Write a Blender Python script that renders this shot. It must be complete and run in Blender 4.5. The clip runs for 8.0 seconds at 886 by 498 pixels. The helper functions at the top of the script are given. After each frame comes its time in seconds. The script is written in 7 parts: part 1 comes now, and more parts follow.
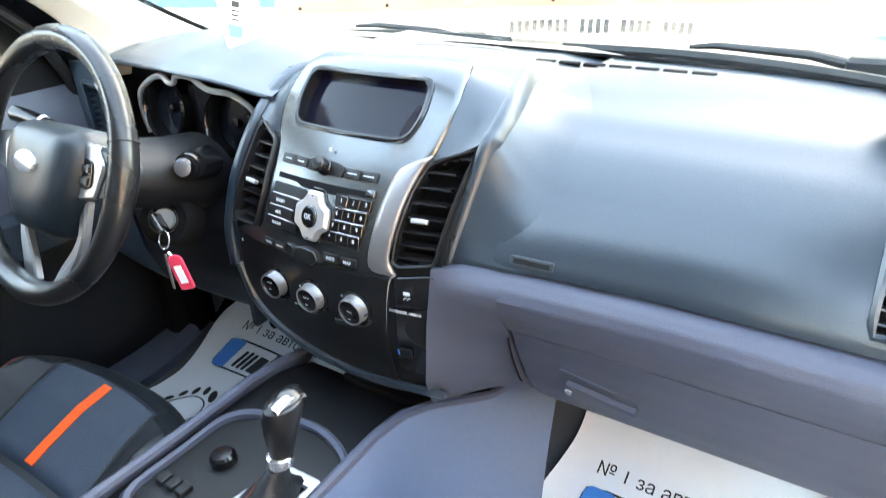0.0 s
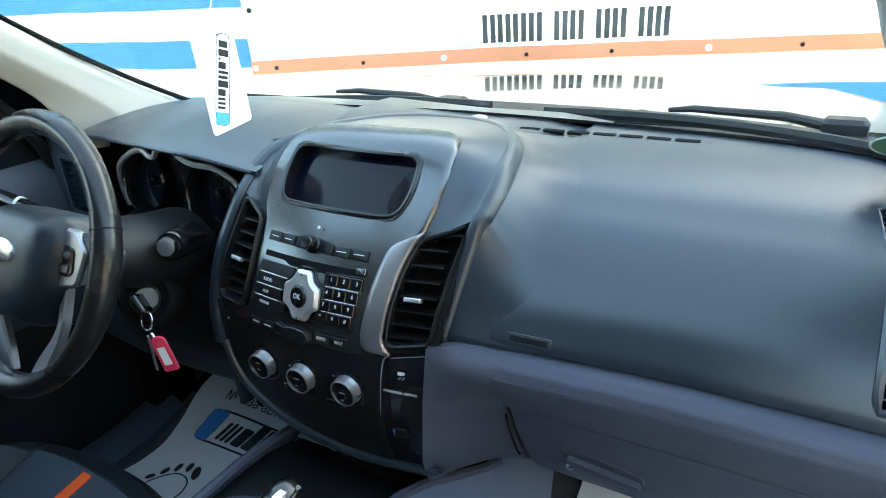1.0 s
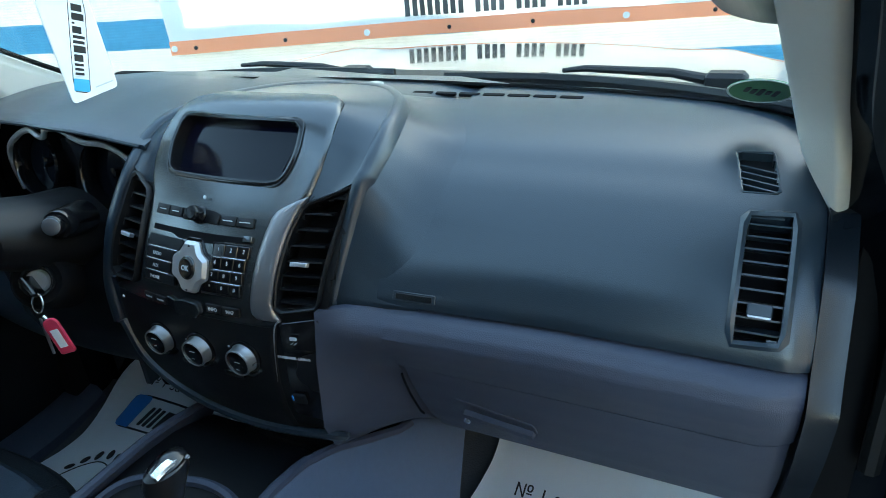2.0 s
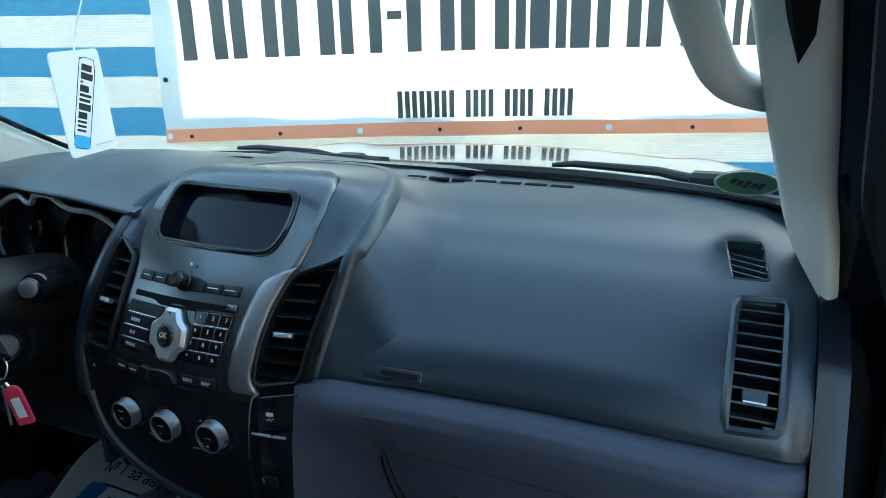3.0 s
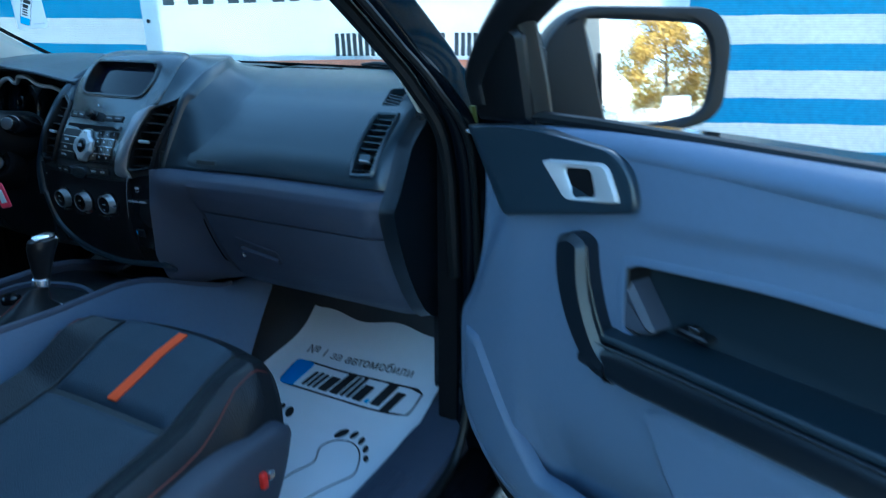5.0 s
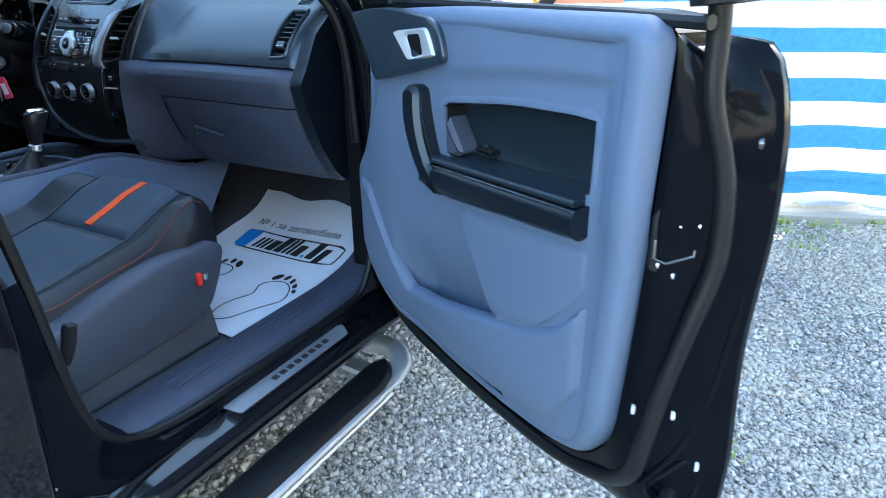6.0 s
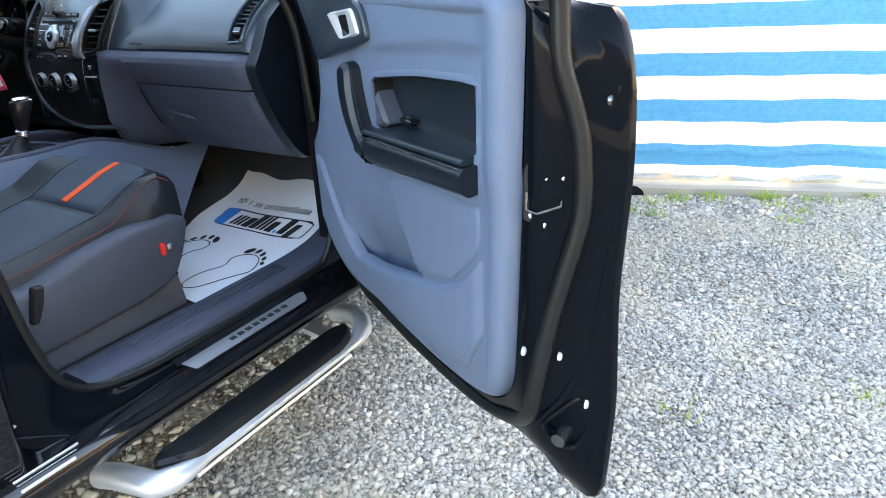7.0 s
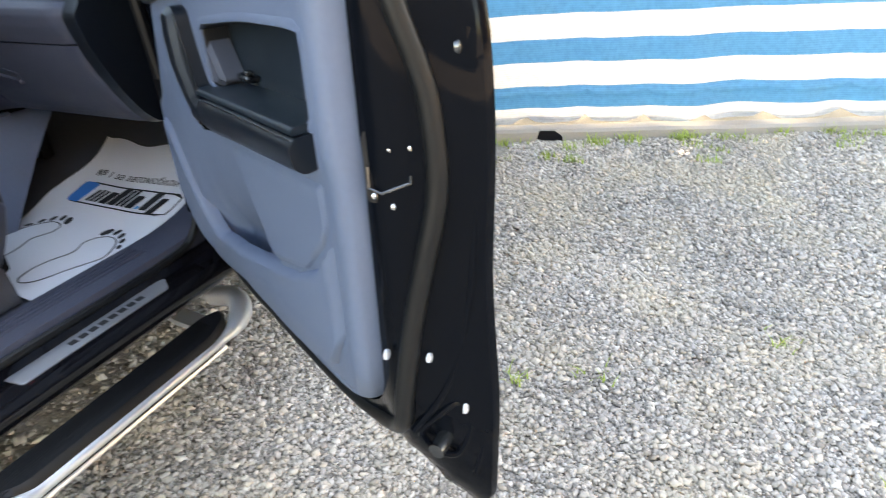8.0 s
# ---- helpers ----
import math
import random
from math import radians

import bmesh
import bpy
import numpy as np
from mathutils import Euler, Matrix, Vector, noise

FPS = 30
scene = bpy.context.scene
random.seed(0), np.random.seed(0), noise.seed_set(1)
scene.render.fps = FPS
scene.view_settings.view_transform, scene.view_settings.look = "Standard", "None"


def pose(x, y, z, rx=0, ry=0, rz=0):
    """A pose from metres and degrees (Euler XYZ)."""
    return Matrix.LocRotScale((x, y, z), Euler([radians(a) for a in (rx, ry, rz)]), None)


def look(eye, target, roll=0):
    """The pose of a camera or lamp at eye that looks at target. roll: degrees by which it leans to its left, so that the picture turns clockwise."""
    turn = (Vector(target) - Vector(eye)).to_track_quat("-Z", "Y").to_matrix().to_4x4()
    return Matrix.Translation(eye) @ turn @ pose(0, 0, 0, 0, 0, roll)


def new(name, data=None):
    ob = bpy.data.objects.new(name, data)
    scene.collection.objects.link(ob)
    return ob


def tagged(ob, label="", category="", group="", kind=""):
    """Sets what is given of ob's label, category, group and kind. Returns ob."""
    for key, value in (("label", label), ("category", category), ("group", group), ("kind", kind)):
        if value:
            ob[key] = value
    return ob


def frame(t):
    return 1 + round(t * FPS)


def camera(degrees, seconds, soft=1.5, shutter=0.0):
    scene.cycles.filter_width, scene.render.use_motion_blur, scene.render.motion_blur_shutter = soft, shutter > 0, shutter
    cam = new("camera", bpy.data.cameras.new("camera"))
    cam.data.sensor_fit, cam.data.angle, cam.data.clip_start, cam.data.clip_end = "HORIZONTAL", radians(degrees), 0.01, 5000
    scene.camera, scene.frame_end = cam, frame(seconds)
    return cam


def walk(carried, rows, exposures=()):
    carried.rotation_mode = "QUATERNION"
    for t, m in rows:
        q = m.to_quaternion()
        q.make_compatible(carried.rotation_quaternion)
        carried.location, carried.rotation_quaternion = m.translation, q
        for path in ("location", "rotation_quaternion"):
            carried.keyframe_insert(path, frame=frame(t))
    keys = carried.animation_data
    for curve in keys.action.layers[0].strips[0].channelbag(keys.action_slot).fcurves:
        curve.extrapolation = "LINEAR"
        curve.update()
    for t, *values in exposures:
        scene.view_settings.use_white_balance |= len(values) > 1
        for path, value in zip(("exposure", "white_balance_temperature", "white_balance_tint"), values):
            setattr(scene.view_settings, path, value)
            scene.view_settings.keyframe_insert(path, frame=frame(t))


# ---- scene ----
cam = camera(68.3, 8.0, soft=0.8, shutter=0.3)
PATH = [
    (0, (0.588, -0.57, 1.483), (-0.401, 0.902, 0.559), -2.7),
    (0.5, (0.557, -0.564, 1.518), (-0.413, 0.98, 0.695), -3.1),
    (1, (0.557, -0.553, 1.52), (-0.398, 1.005, 0.705), -3.6),
    (1.5, (0.595, -0.534, 1.505), (-0.3, 1.041, 0.659), -4.5),
    (2, (0.642, -0.527, 1.492), (-0.186, 1.07, 0.619), -4.6),
    (2.2, (0.644, -0.527, 1.487), (-0.187, 1.154, 0.793), -3.0),
    (3.3, (0.628, -0.546, 1.45), (-0.176, 1.192, 0.874), -0.9),
    (3.5, (0.64, -0.552, 1.448), (-0.171, 1.18, 0.861), -1.1),
    (4, (0.792, -0.611, 1.431), (-0.144, 1.051, 0.828), -2.6),
    (4.5, (1.088, -0.723, 1.4), (0.15, 0.935, 0.791), -0.2),
    (4.6, (1.145, -0.753, 1.399), (0.205, 0.895, 0.769), -0.3),
    (5, (1.334, -0.882, 1.37), (0.459, 0.79, 0.709), -0.2),
    (5.2, (1.432, -0.976, 1.335), (0.602, 0.702, 0.63), -1.2),
    (6.3, (1.851, -1.121, 1.271), (0.926, 0.467, 0.481), -0.1),
    (6.5, (1.903, -1.126, 1.263), (0.961, 0.447, 0.464), -0.3),
    (6.8, (1.961, -1.117, 1.264), (1.002, 0.445, 0.463), -1.7),
    (7, (1.986, -1.109, 1.265), (1.02, 0.448, 0.464), -2.5),
    (7.5, (2.013, -1.055, 1.263), (1.083, 0.504, 0.423), -3.3),
    (8, (2.006, -0.881, 1.229), (1.229, 0.695, 0.274), -3.3),
]
walk(cam, [(t, look(eye, target, roll)) for t, eye, target, roll in PATH],
     [(0.0, 5.45, 9200, 13), (0.5, 4.5, 8500, 6), (1.0, 4.0, 7800, 2), (2.0, 3.45, 6900, -3), (3.5, 2.85, 6600, -6), (4.0, 2.6, 6600, -10), (4.5, 2.55, 6500, -12), (5.0, 2.75, 4900, -8), (5.4, 3.0, 5000, -2), (6.5, 3.92, 7100, 9), (7.0, 3.88, 7700, 12), (8.0, 3.68, 8900, 17)])

# ---- light ----
world = bpy.data.worlds.new("sky")
scene.world = world
world.use_nodes = True
wn = world.node_tree.nodes
sky = wn.new("ShaderNodeTexSky")
sky.sky_type, sky.sun_disc = "NISHITA", False
sky.sun_elevation, sky.sun_rotation = radians(20), radians(8)
sky.air_density, sky.dust_density = 1.0, 1.5
world.node_tree.links.new(sky.outputs[0], wn["Background"].inputs[0])
wn["Background"].inputs[1].default_value = 0.15
sun = new("sun", bpy.data.lights.new("sun", "SUN"))
sun.data.energy, sun.data.angle, sun.data.color = 5.0, radians(0.6), (1.0, 0.93, 0.84)
sun.matrix_world = look((1.4, 10.0, 3.7), (0, 0, 0))


# ---- materials ----
def mat(name, col, rough=0.6, metal=0.0, var=0.12, scale=25.0, bump=0.0, bscale=400.0, coat=0.0, spec=0.5, wear=0.0):
    """A surface with variation at two scales, fine relief and uneven gloss."""
    m = bpy.data.materials.new(name)
    m.use_nodes = True
    nt = m.node_tree
    b = nt.nodes["Principled BSDF"]
    co = nt.nodes.new("ShaderNodeTexCoord").outputs["Object"]
    big = nt.nodes.new("ShaderNodeTexNoise")
    big.inputs["Scale"].default_value, big.inputs["Detail"].default_value = scale * 0.22, 4
    fine = nt.nodes.new("ShaderNodeTexNoise")
    fine.inputs["Scale"].default_value, fine.inputs["Detail"].default_value = scale * 5, 3
    add = nt.nodes.new("ShaderNodeMath")
    add.operation, add.use_clamp = "ADD", False
    half = nt.nodes.new("ShaderNodeMath")
    half.operation = "MULTIPLY"
    half.inputs[1].default_value = 0.5
    for nd in (big, fine):
        nt.links.new(co, nd.inputs["Vector"])
    nt.links.new(big.outputs[0], add.inputs[0])
    nt.links.new(fine.outputs[0], add.inputs[1])
    nt.links.new(add.outputs[0], half.inputs[0])
    ramp = nt.nodes.new("ShaderNodeMix")
    ramp.data_type = "RGBA"
    ramp.inputs[6].default_value = (*[c * (1 - var) for c in col], 1)
    ramp.inputs[7].default_value = (*[min(1, c * (1 + var)) for c in col], 1)
    nt.links.new(half.outputs[0], ramp.inputs[0])
    nt.links.new(ramp.outputs[2], b.inputs["Base Color"])
    rr = nt.nodes.new("ShaderNodeMapRange")
    rr.inputs[1].default_value, rr.inputs[2].default_value = 0.3, 0.7
    rr.inputs[3].default_value, rr.inputs[4].default_value = max(0, rough - 0.06 - wear), min(1, rough + 0.06 + wear)
    nt.links.new(big.outputs[0], rr.inputs[0])
    nt.links.new(rr.outputs[0], b.inputs["Roughness"])
    b.inputs["Metallic"].default_value, b.inputs["Specular IOR Level"].default_value = metal, spec
    b.inputs["Coat Weight"].default_value, b.inputs["Coat Roughness"].default_value = coat, 0.03
    if bump:
        tex = nt.nodes.new("ShaderNodeTexVoronoi")
        tex.inputs["Scale"].default_value = bscale
        nt.links.new(co, tex.inputs["Vector"])
        bp = nt.nodes.new("ShaderNodeBump")
        bp.inputs["Strength"].default_value, bp.inputs["Distance"].default_value = bump, 0.001
        nt.links.new(tex.outputs[0], bp.inputs["Height"])
        nt.links.new(bp.outputs[0], b.inputs["Normal"])
    return m


def glass(name, tint, gloss=0.04):
    m = bpy.data.materials.new(name)
    m.use_nodes = True
    nt = m.node_tree
    nt.nodes.remove(nt.nodes["Principled BSDF"])
    out = nt.nodes["Material Output"]
    tr, gl, mix = (nt.nodes.new("ShaderNode" + k) for k in ("BsdfTransparent", "BsdfGlossy", "MixShader"))
    tr.inputs[0].default_value, gl.inputs["Roughness"].default_value = (*tint, 1), 0.0
    mix.inputs[0].default_value = gloss
    nt.links.new(tr.outputs[0], mix.inputs[1])
    nt.links.new(gl.outputs[0], mix.inputs[2])
    nt.links.new(mix.outputs[0], out.inputs[0])
    return m


PAD = mat("soft_dark_plastic", (0.017, 0.028, 0.040), 0.29, bump=0.12, bscale=900, spec=0.7, wear=-0.048)
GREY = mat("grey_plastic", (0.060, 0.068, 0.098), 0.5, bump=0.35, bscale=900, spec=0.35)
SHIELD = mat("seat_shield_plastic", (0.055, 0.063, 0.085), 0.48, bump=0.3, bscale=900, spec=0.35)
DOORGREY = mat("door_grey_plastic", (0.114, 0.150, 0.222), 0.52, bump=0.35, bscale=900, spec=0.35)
BLACK = mat("black_plastic", (0.008, 0.0082, 0.0095), 0.42, var=0.2, bump=0.2, bscale=900, spec=0.32)
ARMBLACK = mat("semi_gloss_black", (0.006, 0.009, 0.0135), 0.30, var=0.2, bump=0.12, bscale=900, spec=0.5)
WELLPAD = mat("dark_padded_trim", (0.009, 0.016, 0.023), 0.36, var=0.15, bump=0.15, bscale=700, spec=0.55)
MATTE = mat("matt_black", (0.006, 0.006, 0.007), 0.8, var=0.2, spec=0.12)
SATIN = mat("satin_charcoal", (0.125, 0.132, 0.136), 0.25, metal=0.9, var=0.06, wear=-0.04)
SILVER = mat("satin_silver", (0.60, 0.60, 0.61), 0.38, metal=0.75, var=0.05)
LEGS = mat("satin_grey_trim", (0.30, 0.29, 0.30), 0.36, metal=0.75, var=0.05, wear=-0.03)
HANDLE = mat("silver_handle_paint", (0.62, 0.62, 0.63), 0.34, metal=0.35, var=0.04)
KNOBRING = mat("brushed_knob_ring", (0.40, 0.40, 0.41), 0.30, metal=0.85, var=0.08, wear=0.05)
CHROME = mat("chrome", (0.80, 0.80, 0.81), 0.22, metal=0.85, var=0.04)
ALU = mat("polished_step_metal", (0.82, 0.83, 0.84), 0.40, metal=0.75, var=0.08, wear=0.06)
BRUSHED = mat("brushed_plate", (0.34, 0.35, 0.37), 0.42, metal=0.55, var=0.10, wear=0.04)
PIANO = mat("gloss_black", (0.006, 0.006, 0.007), 0.16, var=0.2, spec=0.5)
JAMB = mat("black_jamb_paint", (0.003, 0.004, 0.006), 0.10, var=0.2, wear=0.03, spec=0.085)
PAINT = mat("black_car_paint", (0.005, 0.005, 0.0065), 0.12, var=0.15, coat=0.6, wear=0.04, spec=0.2)
RUBBER = mat("rubber_seal", (0.008, 0.0085, 0.009), 0.42, var=0.2, bump=0.15, bscale=500, spec=0.3)
BEIGE = mat("light_trim", (0.62, 0.585, 0.53), 0.62, var=0.05, bump=0.25, bscale=800)
ROOFCLOTH = mat("roof_cloth", (0.55, 0.53, 0.49), 0.9, var=0.06, bump=0.4, bscale=700)
LEATHER = mat("dark_leather", (0.013, 0.015, 0.018), 0.42, var=0.2, bump=0.4, bscale=350, spec=0.35)
SEATBLUE = mat("seat_insert", (0.021, 0.035, 0.055), 0.62, var=0.15, bump=0.5, bscale=500)
ORANGE = mat("orange_strip", (0.85, 0.10, 0.02), 0.55, var=0.08, bump=0.3, bscale=600, spec=0.15)
THREAD = mat("rust_thread", (0.13, 0.035, 0.028), 0.7)
CARPET = mat("carpet", (0.078, 0.081, 0.092), 0.95, var=0.35, scale=60, bump=0.9, bscale=350)
PAPER = mat("white_paper", (0.85, 0.865, 0.90), 0.8, var=0.03, scale=8)
INK = mat("black_ink", (0.012, 0.012, 0.014), 0.6)
BLUEINK = mat("blue_ink", (0.02, 0.23, 0.66), 0.55, var=0.05)
CYANINK = mat("light_blue_ink", (0.05, 0.42, 0.75), 0.5, var=0.05)
MARK = mat("pale_marking", (0.60, 0.62, 0.64), 0.5, var=0.05)
OLIVE = mat("olive_rubber", (0.10, 0.11, 0.015), 0.6)
PINK = mat("pink_plastic", (0.85, 0.06, 0.13), 0.3, var=0.05)
RED = mat("red_plastic", (0.75, 0.03, 0.02), 0.4, var=0.05)
GREEN = mat("green_sticker", (0.07, 0.22, 0.10), 0.5, var=0.12)
BANNER = mat("banner_vinyl", (0.765, 0.77, 0.765), 0.5, var=0.05, scale=5)
BANNERINK = mat("banner_ink", (0.050, 0.056, 0.058), 0.5, var=0.35, scale=14)
HEM = mat("orange_hem", (0.78, 0.27, 0.14), 0.6, var=0.10, scale=12)
CONCRETE = mat("concrete", (0.30, 0.265, 0.225), 0.9, var=0.18, scale=14, bump=0.8, bscale=120)
STRAW = mat("grass_blade", (0.30, 0.38, 0.07), 0.7, var=0.35, scale=30)
MIRROR = mat("mirror_glass", (0.93, 0.94, 0.95), 0.0, metal=1.0, var=0.0)
TINTED = glass("tinted_glass", (0.10, 0.11, 0.11), 0.05)
GLASS = glass("clear_glass", (0.95, 0.98, 0.97), 0.035)
WHITECAR = mat("white_paint", (0.8, 0.8, 0.8), 0.3, coat=0.6, var=0.02)
LEAF = mat("yellow_leaf", (0.36, 0.22, 0.04), 0.7, var=0.4, scale=2)
BARK = mat("bark", (0.10, 0.075, 0.05), 0.9, var=0.3, bump=0.8, bscale=30)
KNOB = mat("smooth_black_leather", (0.010, 0.010, 0.011), 0.28, var=0.15, spec=0.5)
SCREEN = mat("dark_display", (0.003, 0.003, 0.009), 0.07, var=0.1, spec=0.2)


def stone_material(name, island):
    m = bpy.data.materials.new(name)
    m.use_nodes = True
    nt = m.node_tree
    b = nt.nodes["Principled BSDF"]
    ramp = nt.nodes.new("ShaderNodeValToRGB")
    el = ramp.color_ramp.elements
    el[0].position, el[0].color = 0.0, (0.206, 0.183, 0.156, 1)
    el[1].position, el[1].color = 1.0, (0.65, 0.595, 0.535, 1)
    for p, c in ((0.3, (0.414, 0.37, 0.322, 1)), (0.72, (0.517, 0.47, 0.418, 1)), (0.86, (0.50, 0.43, 0.345, 1))):
        e = el.new(p)
        e.color = c
    if island:
        src = nt.nodes.new("ShaderNodeNewGeometry").outputs["Random Per Island"]
    else:
        co = nt.nodes.new("ShaderNodeTexCoord").outputs["Object"]
        vor = nt.nodes.new("ShaderNodeTexVoronoi")
        vor.inputs["Scale"].default_value = 75
        nt.links.new(co, vor.inputs["Vector"])
        sep = nt.nodes.new("ShaderNodeSeparateColor")
        nt.links.new(vor.outputs["Color"], sep.inputs[0])
        src = sep.outputs[0]
        bp = nt.nodes.new("ShaderNodeBump")
        bp.inputs["Strength"].default_value, bp.inputs["Distance"].default_value, bp.invert = 1.0, 0.008, True
        nt.links.new(vor.outputs["Distance"], bp.inputs["Height"])
        nt.links.new(bp.outputs[0], b.inputs["Normal"])
    nt.links.new(src, ramp.inputs[0])
    co2 = nt.nodes.new("ShaderNodeTexCoord").outputs["Object"]
    nz = nt.nodes.new("ShaderNodeTexNoise")
    nz.inputs["Scale"].default_value, nz.inputs["Detail"].default_value = 1.3, 5
    nt.links.new(co2, nz.inputs["Vector"])
    mr = nt.nodes.new("ShaderNodeMapRange")
    # the bed is darker than the stones: shade in the gaps put into colour
    mr.inputs[3].default_value, mr.inputs[4].default_value = (0.72, 1.30) if island else (0.50, 0.92)
    nt.links.new(nz.outputs[0], mr.inputs[0])
    mx = nt.nodes.new("ShaderNodeMix")
    mx.data_type, mx.blend_type = "RGBA", "MULTIPLY"
    mx.inputs[0].default_value = 1.0
    sand = nt.nodes.new("ShaderNodeTexNoise")
    sand.inputs["Scale"].default_value, sand.inputs["Detail"].default_value = 2.6, 6
    nt.links.new(co2, sand.inputs["Vector"])
    sr = nt.nodes.new("ShaderNodeMapRange")
    sr.inputs[1].default_value, sr.inputs[2].default_value = 0.46, 0.70
    nt.links.new(sand.outputs[0], sr.inputs[0])
    dust = nt.nodes.new("ShaderNodeMix")
    dust.data_type = "RGBA"
    dust.inputs[7].default_value = (0.50, 0.43, 0.33, 1)
    half = nt.nodes.new("ShaderNodeMath")
    half.operation = "MULTIPLY"
    half.inputs[1].default_value = 0.85
    nt.links.new(sr.outputs[0], half.inputs[0])
    nt.links.new(half.outputs[0], dust.inputs[0])
    nt.links.new(ramp.outputs[0], dust.inputs[6])
    nt.links.new(dust.outputs[2], mx.inputs[6])
    nt.links.new(mr.outputs[0], mx.inputs[7])
    nt.links.new(mx.outputs[2], b.inputs["Base Color"])
    b.inputs["Roughness"].default_value = 0.85
    return m


def stripe_material():
    """Blue and white horizontal bands of knitted shade cloth with fine ribs."""
    m = bpy.data.materials.new("striped_shade_cloth")
    m.use_nodes = True
    nt = m.node_tree
    b = nt.nodes["Principled BSDF"]
    at = nt.nodes.new("ShaderNodeAttribute")
    at.attribute_name = "height"
    wob = nt.nodes.new("ShaderNodeTexNoise")
    wob.inputs["Scale"].default_value, wob.inputs["Detail"].default_value = 40.0, 2
    co = nt.nodes.new("ShaderNodeTexCoord").outputs["Object"]
    nt.links.new(co, wob.inputs["Vector"])
    fr = nt.nodes.new("ShaderNodeMath")
    fr.operation = "MULTIPLY_ADD"
    fr.inputs[1].default_value, fr.inputs[2].default_value = 1 / 0.2375, -(0.197 / 0.2375) + 10
    fc = nt.nodes.new("ShaderNodeMath")
    fc.operation = "FRACT"
    gt = nt.nodes.new("ShaderNodeMath")
    gt.operation = "GREATER_THAN"
    gt.inputs[1].default_value = 0.485
    nt.links.new(at.outputs["Fac"], fr.inputs[0])
    nt.links.new(fr.outputs[0], fc.inputs[0])
    nt.links.new(fc.outputs[0], gt.inputs[0])
    mx = nt.nodes.new("ShaderNodeMix")
    mx.data_type = "RGBA"
    mx.inputs[6].default_value, mx.inputs[7].default_value = (0.085, 0.26, 0.40, 1), (0.50, 0.515, 0.525, 1)
    nt.links.new(gt.outputs[0], mx.inputs[0])
    rib = nt.nodes.new("ShaderNodeTexWave")
    rib.bands_direction, rib.wave_type = "Z", "BANDS"
    rib.inputs["Scale"].default_value, rib.inputs["Distortion"].default_value, rib.inputs["Detail"].default_value = 28, 1.0, 2
    nt.links.new(co, rib.inputs["Vector"])
    mr = nt.nodes.new("ShaderNodeMapRange")
    mr.inputs[3].default_value, mr.inputs[4].default_value = 0.93, 1.04
    nt.links.new(rib.outputs[0], mr.inputs[0])
    big = nt.nodes.new("ShaderNodeMapRange")
    big.inputs[3].default_value, big.inputs[4].default_value = 0.8, 1.2
    nt.links.new(wob.outputs[0], big.inputs[0])
    ml = nt.nodes.new("ShaderNodeMath")
    ml.operation = "MULTIPLY"
    nt.links.new(mr.outputs[0], ml.inputs[0])
    nt.links.new(big.outputs[0], ml.inputs[1])
    m2 = nt.nodes.new("ShaderNodeMix")
    m2.data_type, m2.blend_type = "RGBA", "MULTIPLY"
    m2.inputs[0].default_value = 1.0
    nt.links.new(mx.outputs[2], m2.inputs[6])
    nt.links.new(ml.outputs[0], m2.inputs[7])
    nt.links.new(m2.outputs[2], b.inputs["Base Color"])
    b.inputs["Roughness"].default_value = 0.75
    bp = nt.nodes.new("ShaderNodeBump")
    bp.inputs["Strength"].default_value, bp.inputs["Distance"].default_value = 0.35, 0.002
    nt.links.new(rib.outputs[0], bp.inputs["Height"])
    nt.links.new(bp.outputs[0], b.inputs["Normal"])
    return m


def lets_light_through(m, share):
    """Thin cloth or vinyl: part of the light that falls on its back comes through."""
    nt = m.node_tree
    b = nt.nodes["Principled BSDF"]
    tr, mix = nt.nodes.new("ShaderNodeBsdfTranslucent"), nt.nodes.new("ShaderNodeMixShader")
    mix.inputs[0].default_value = share
    nt.links.new(b.inputs["Base Color"].links[0].from_socket, tr.inputs[0])
    nt.links.new(b.outputs[0], mix.inputs[1])
    nt.links.new(tr.outputs[0], mix.inputs[2])
    nt.links.new(mix.outputs[0], nt.nodes["Material Output"].inputs[0])


STONES, GRAVEL, CLOTH = stone_material("gravel_stone", True), stone_material("gravel_bed", False), stripe_material()


lets_light_through(CLOTH, 0.32)
lets_light_through(BANNER, 0.27)
lets_light_through(LEAF, 0.3)


# ---- mesh tools ----
def thing(name, at=(0, 0, 0), label="", category="", group="", kind="", turn=0):
    ob = new(name)
    ob.empty_display_size = 0.05
    ob.matrix_world = pose(*at, 0, 0, turn)
    return tagged(ob, label, category, group, kind)


def part(name, bm, material, parent=None, label="", angle=40, local=False):
    """Links a bmesh as one mesh object. Its vertices are in the world's metres, or, if local, in its thing's own."""
    me = bpy.data.meshes.new(name)
    bmesh.ops.recalc_face_normals(bm, faces=bm.faces[:])
    bm.to_mesh(me)
    bm.free()
    me.shade_smooth()
    me.set_sharp_from_angle(angle=radians(angle))
    me.materials.append(material)
    ob = new(name, me)
    if parent:
        ob.parent = parent
        if not local:
            up = parent
            m = Matrix()
            while up:
                m = up.matrix_basis @ m
                up = up.parent
            ob.matrix_basis = m.inverted()
    return tagged(ob, label)


def solid(name, bm, material, label, category, kind="", group="", angle=40):
    return tagged(part(name, bm, material, None, label, angle), "", category, group, kind)


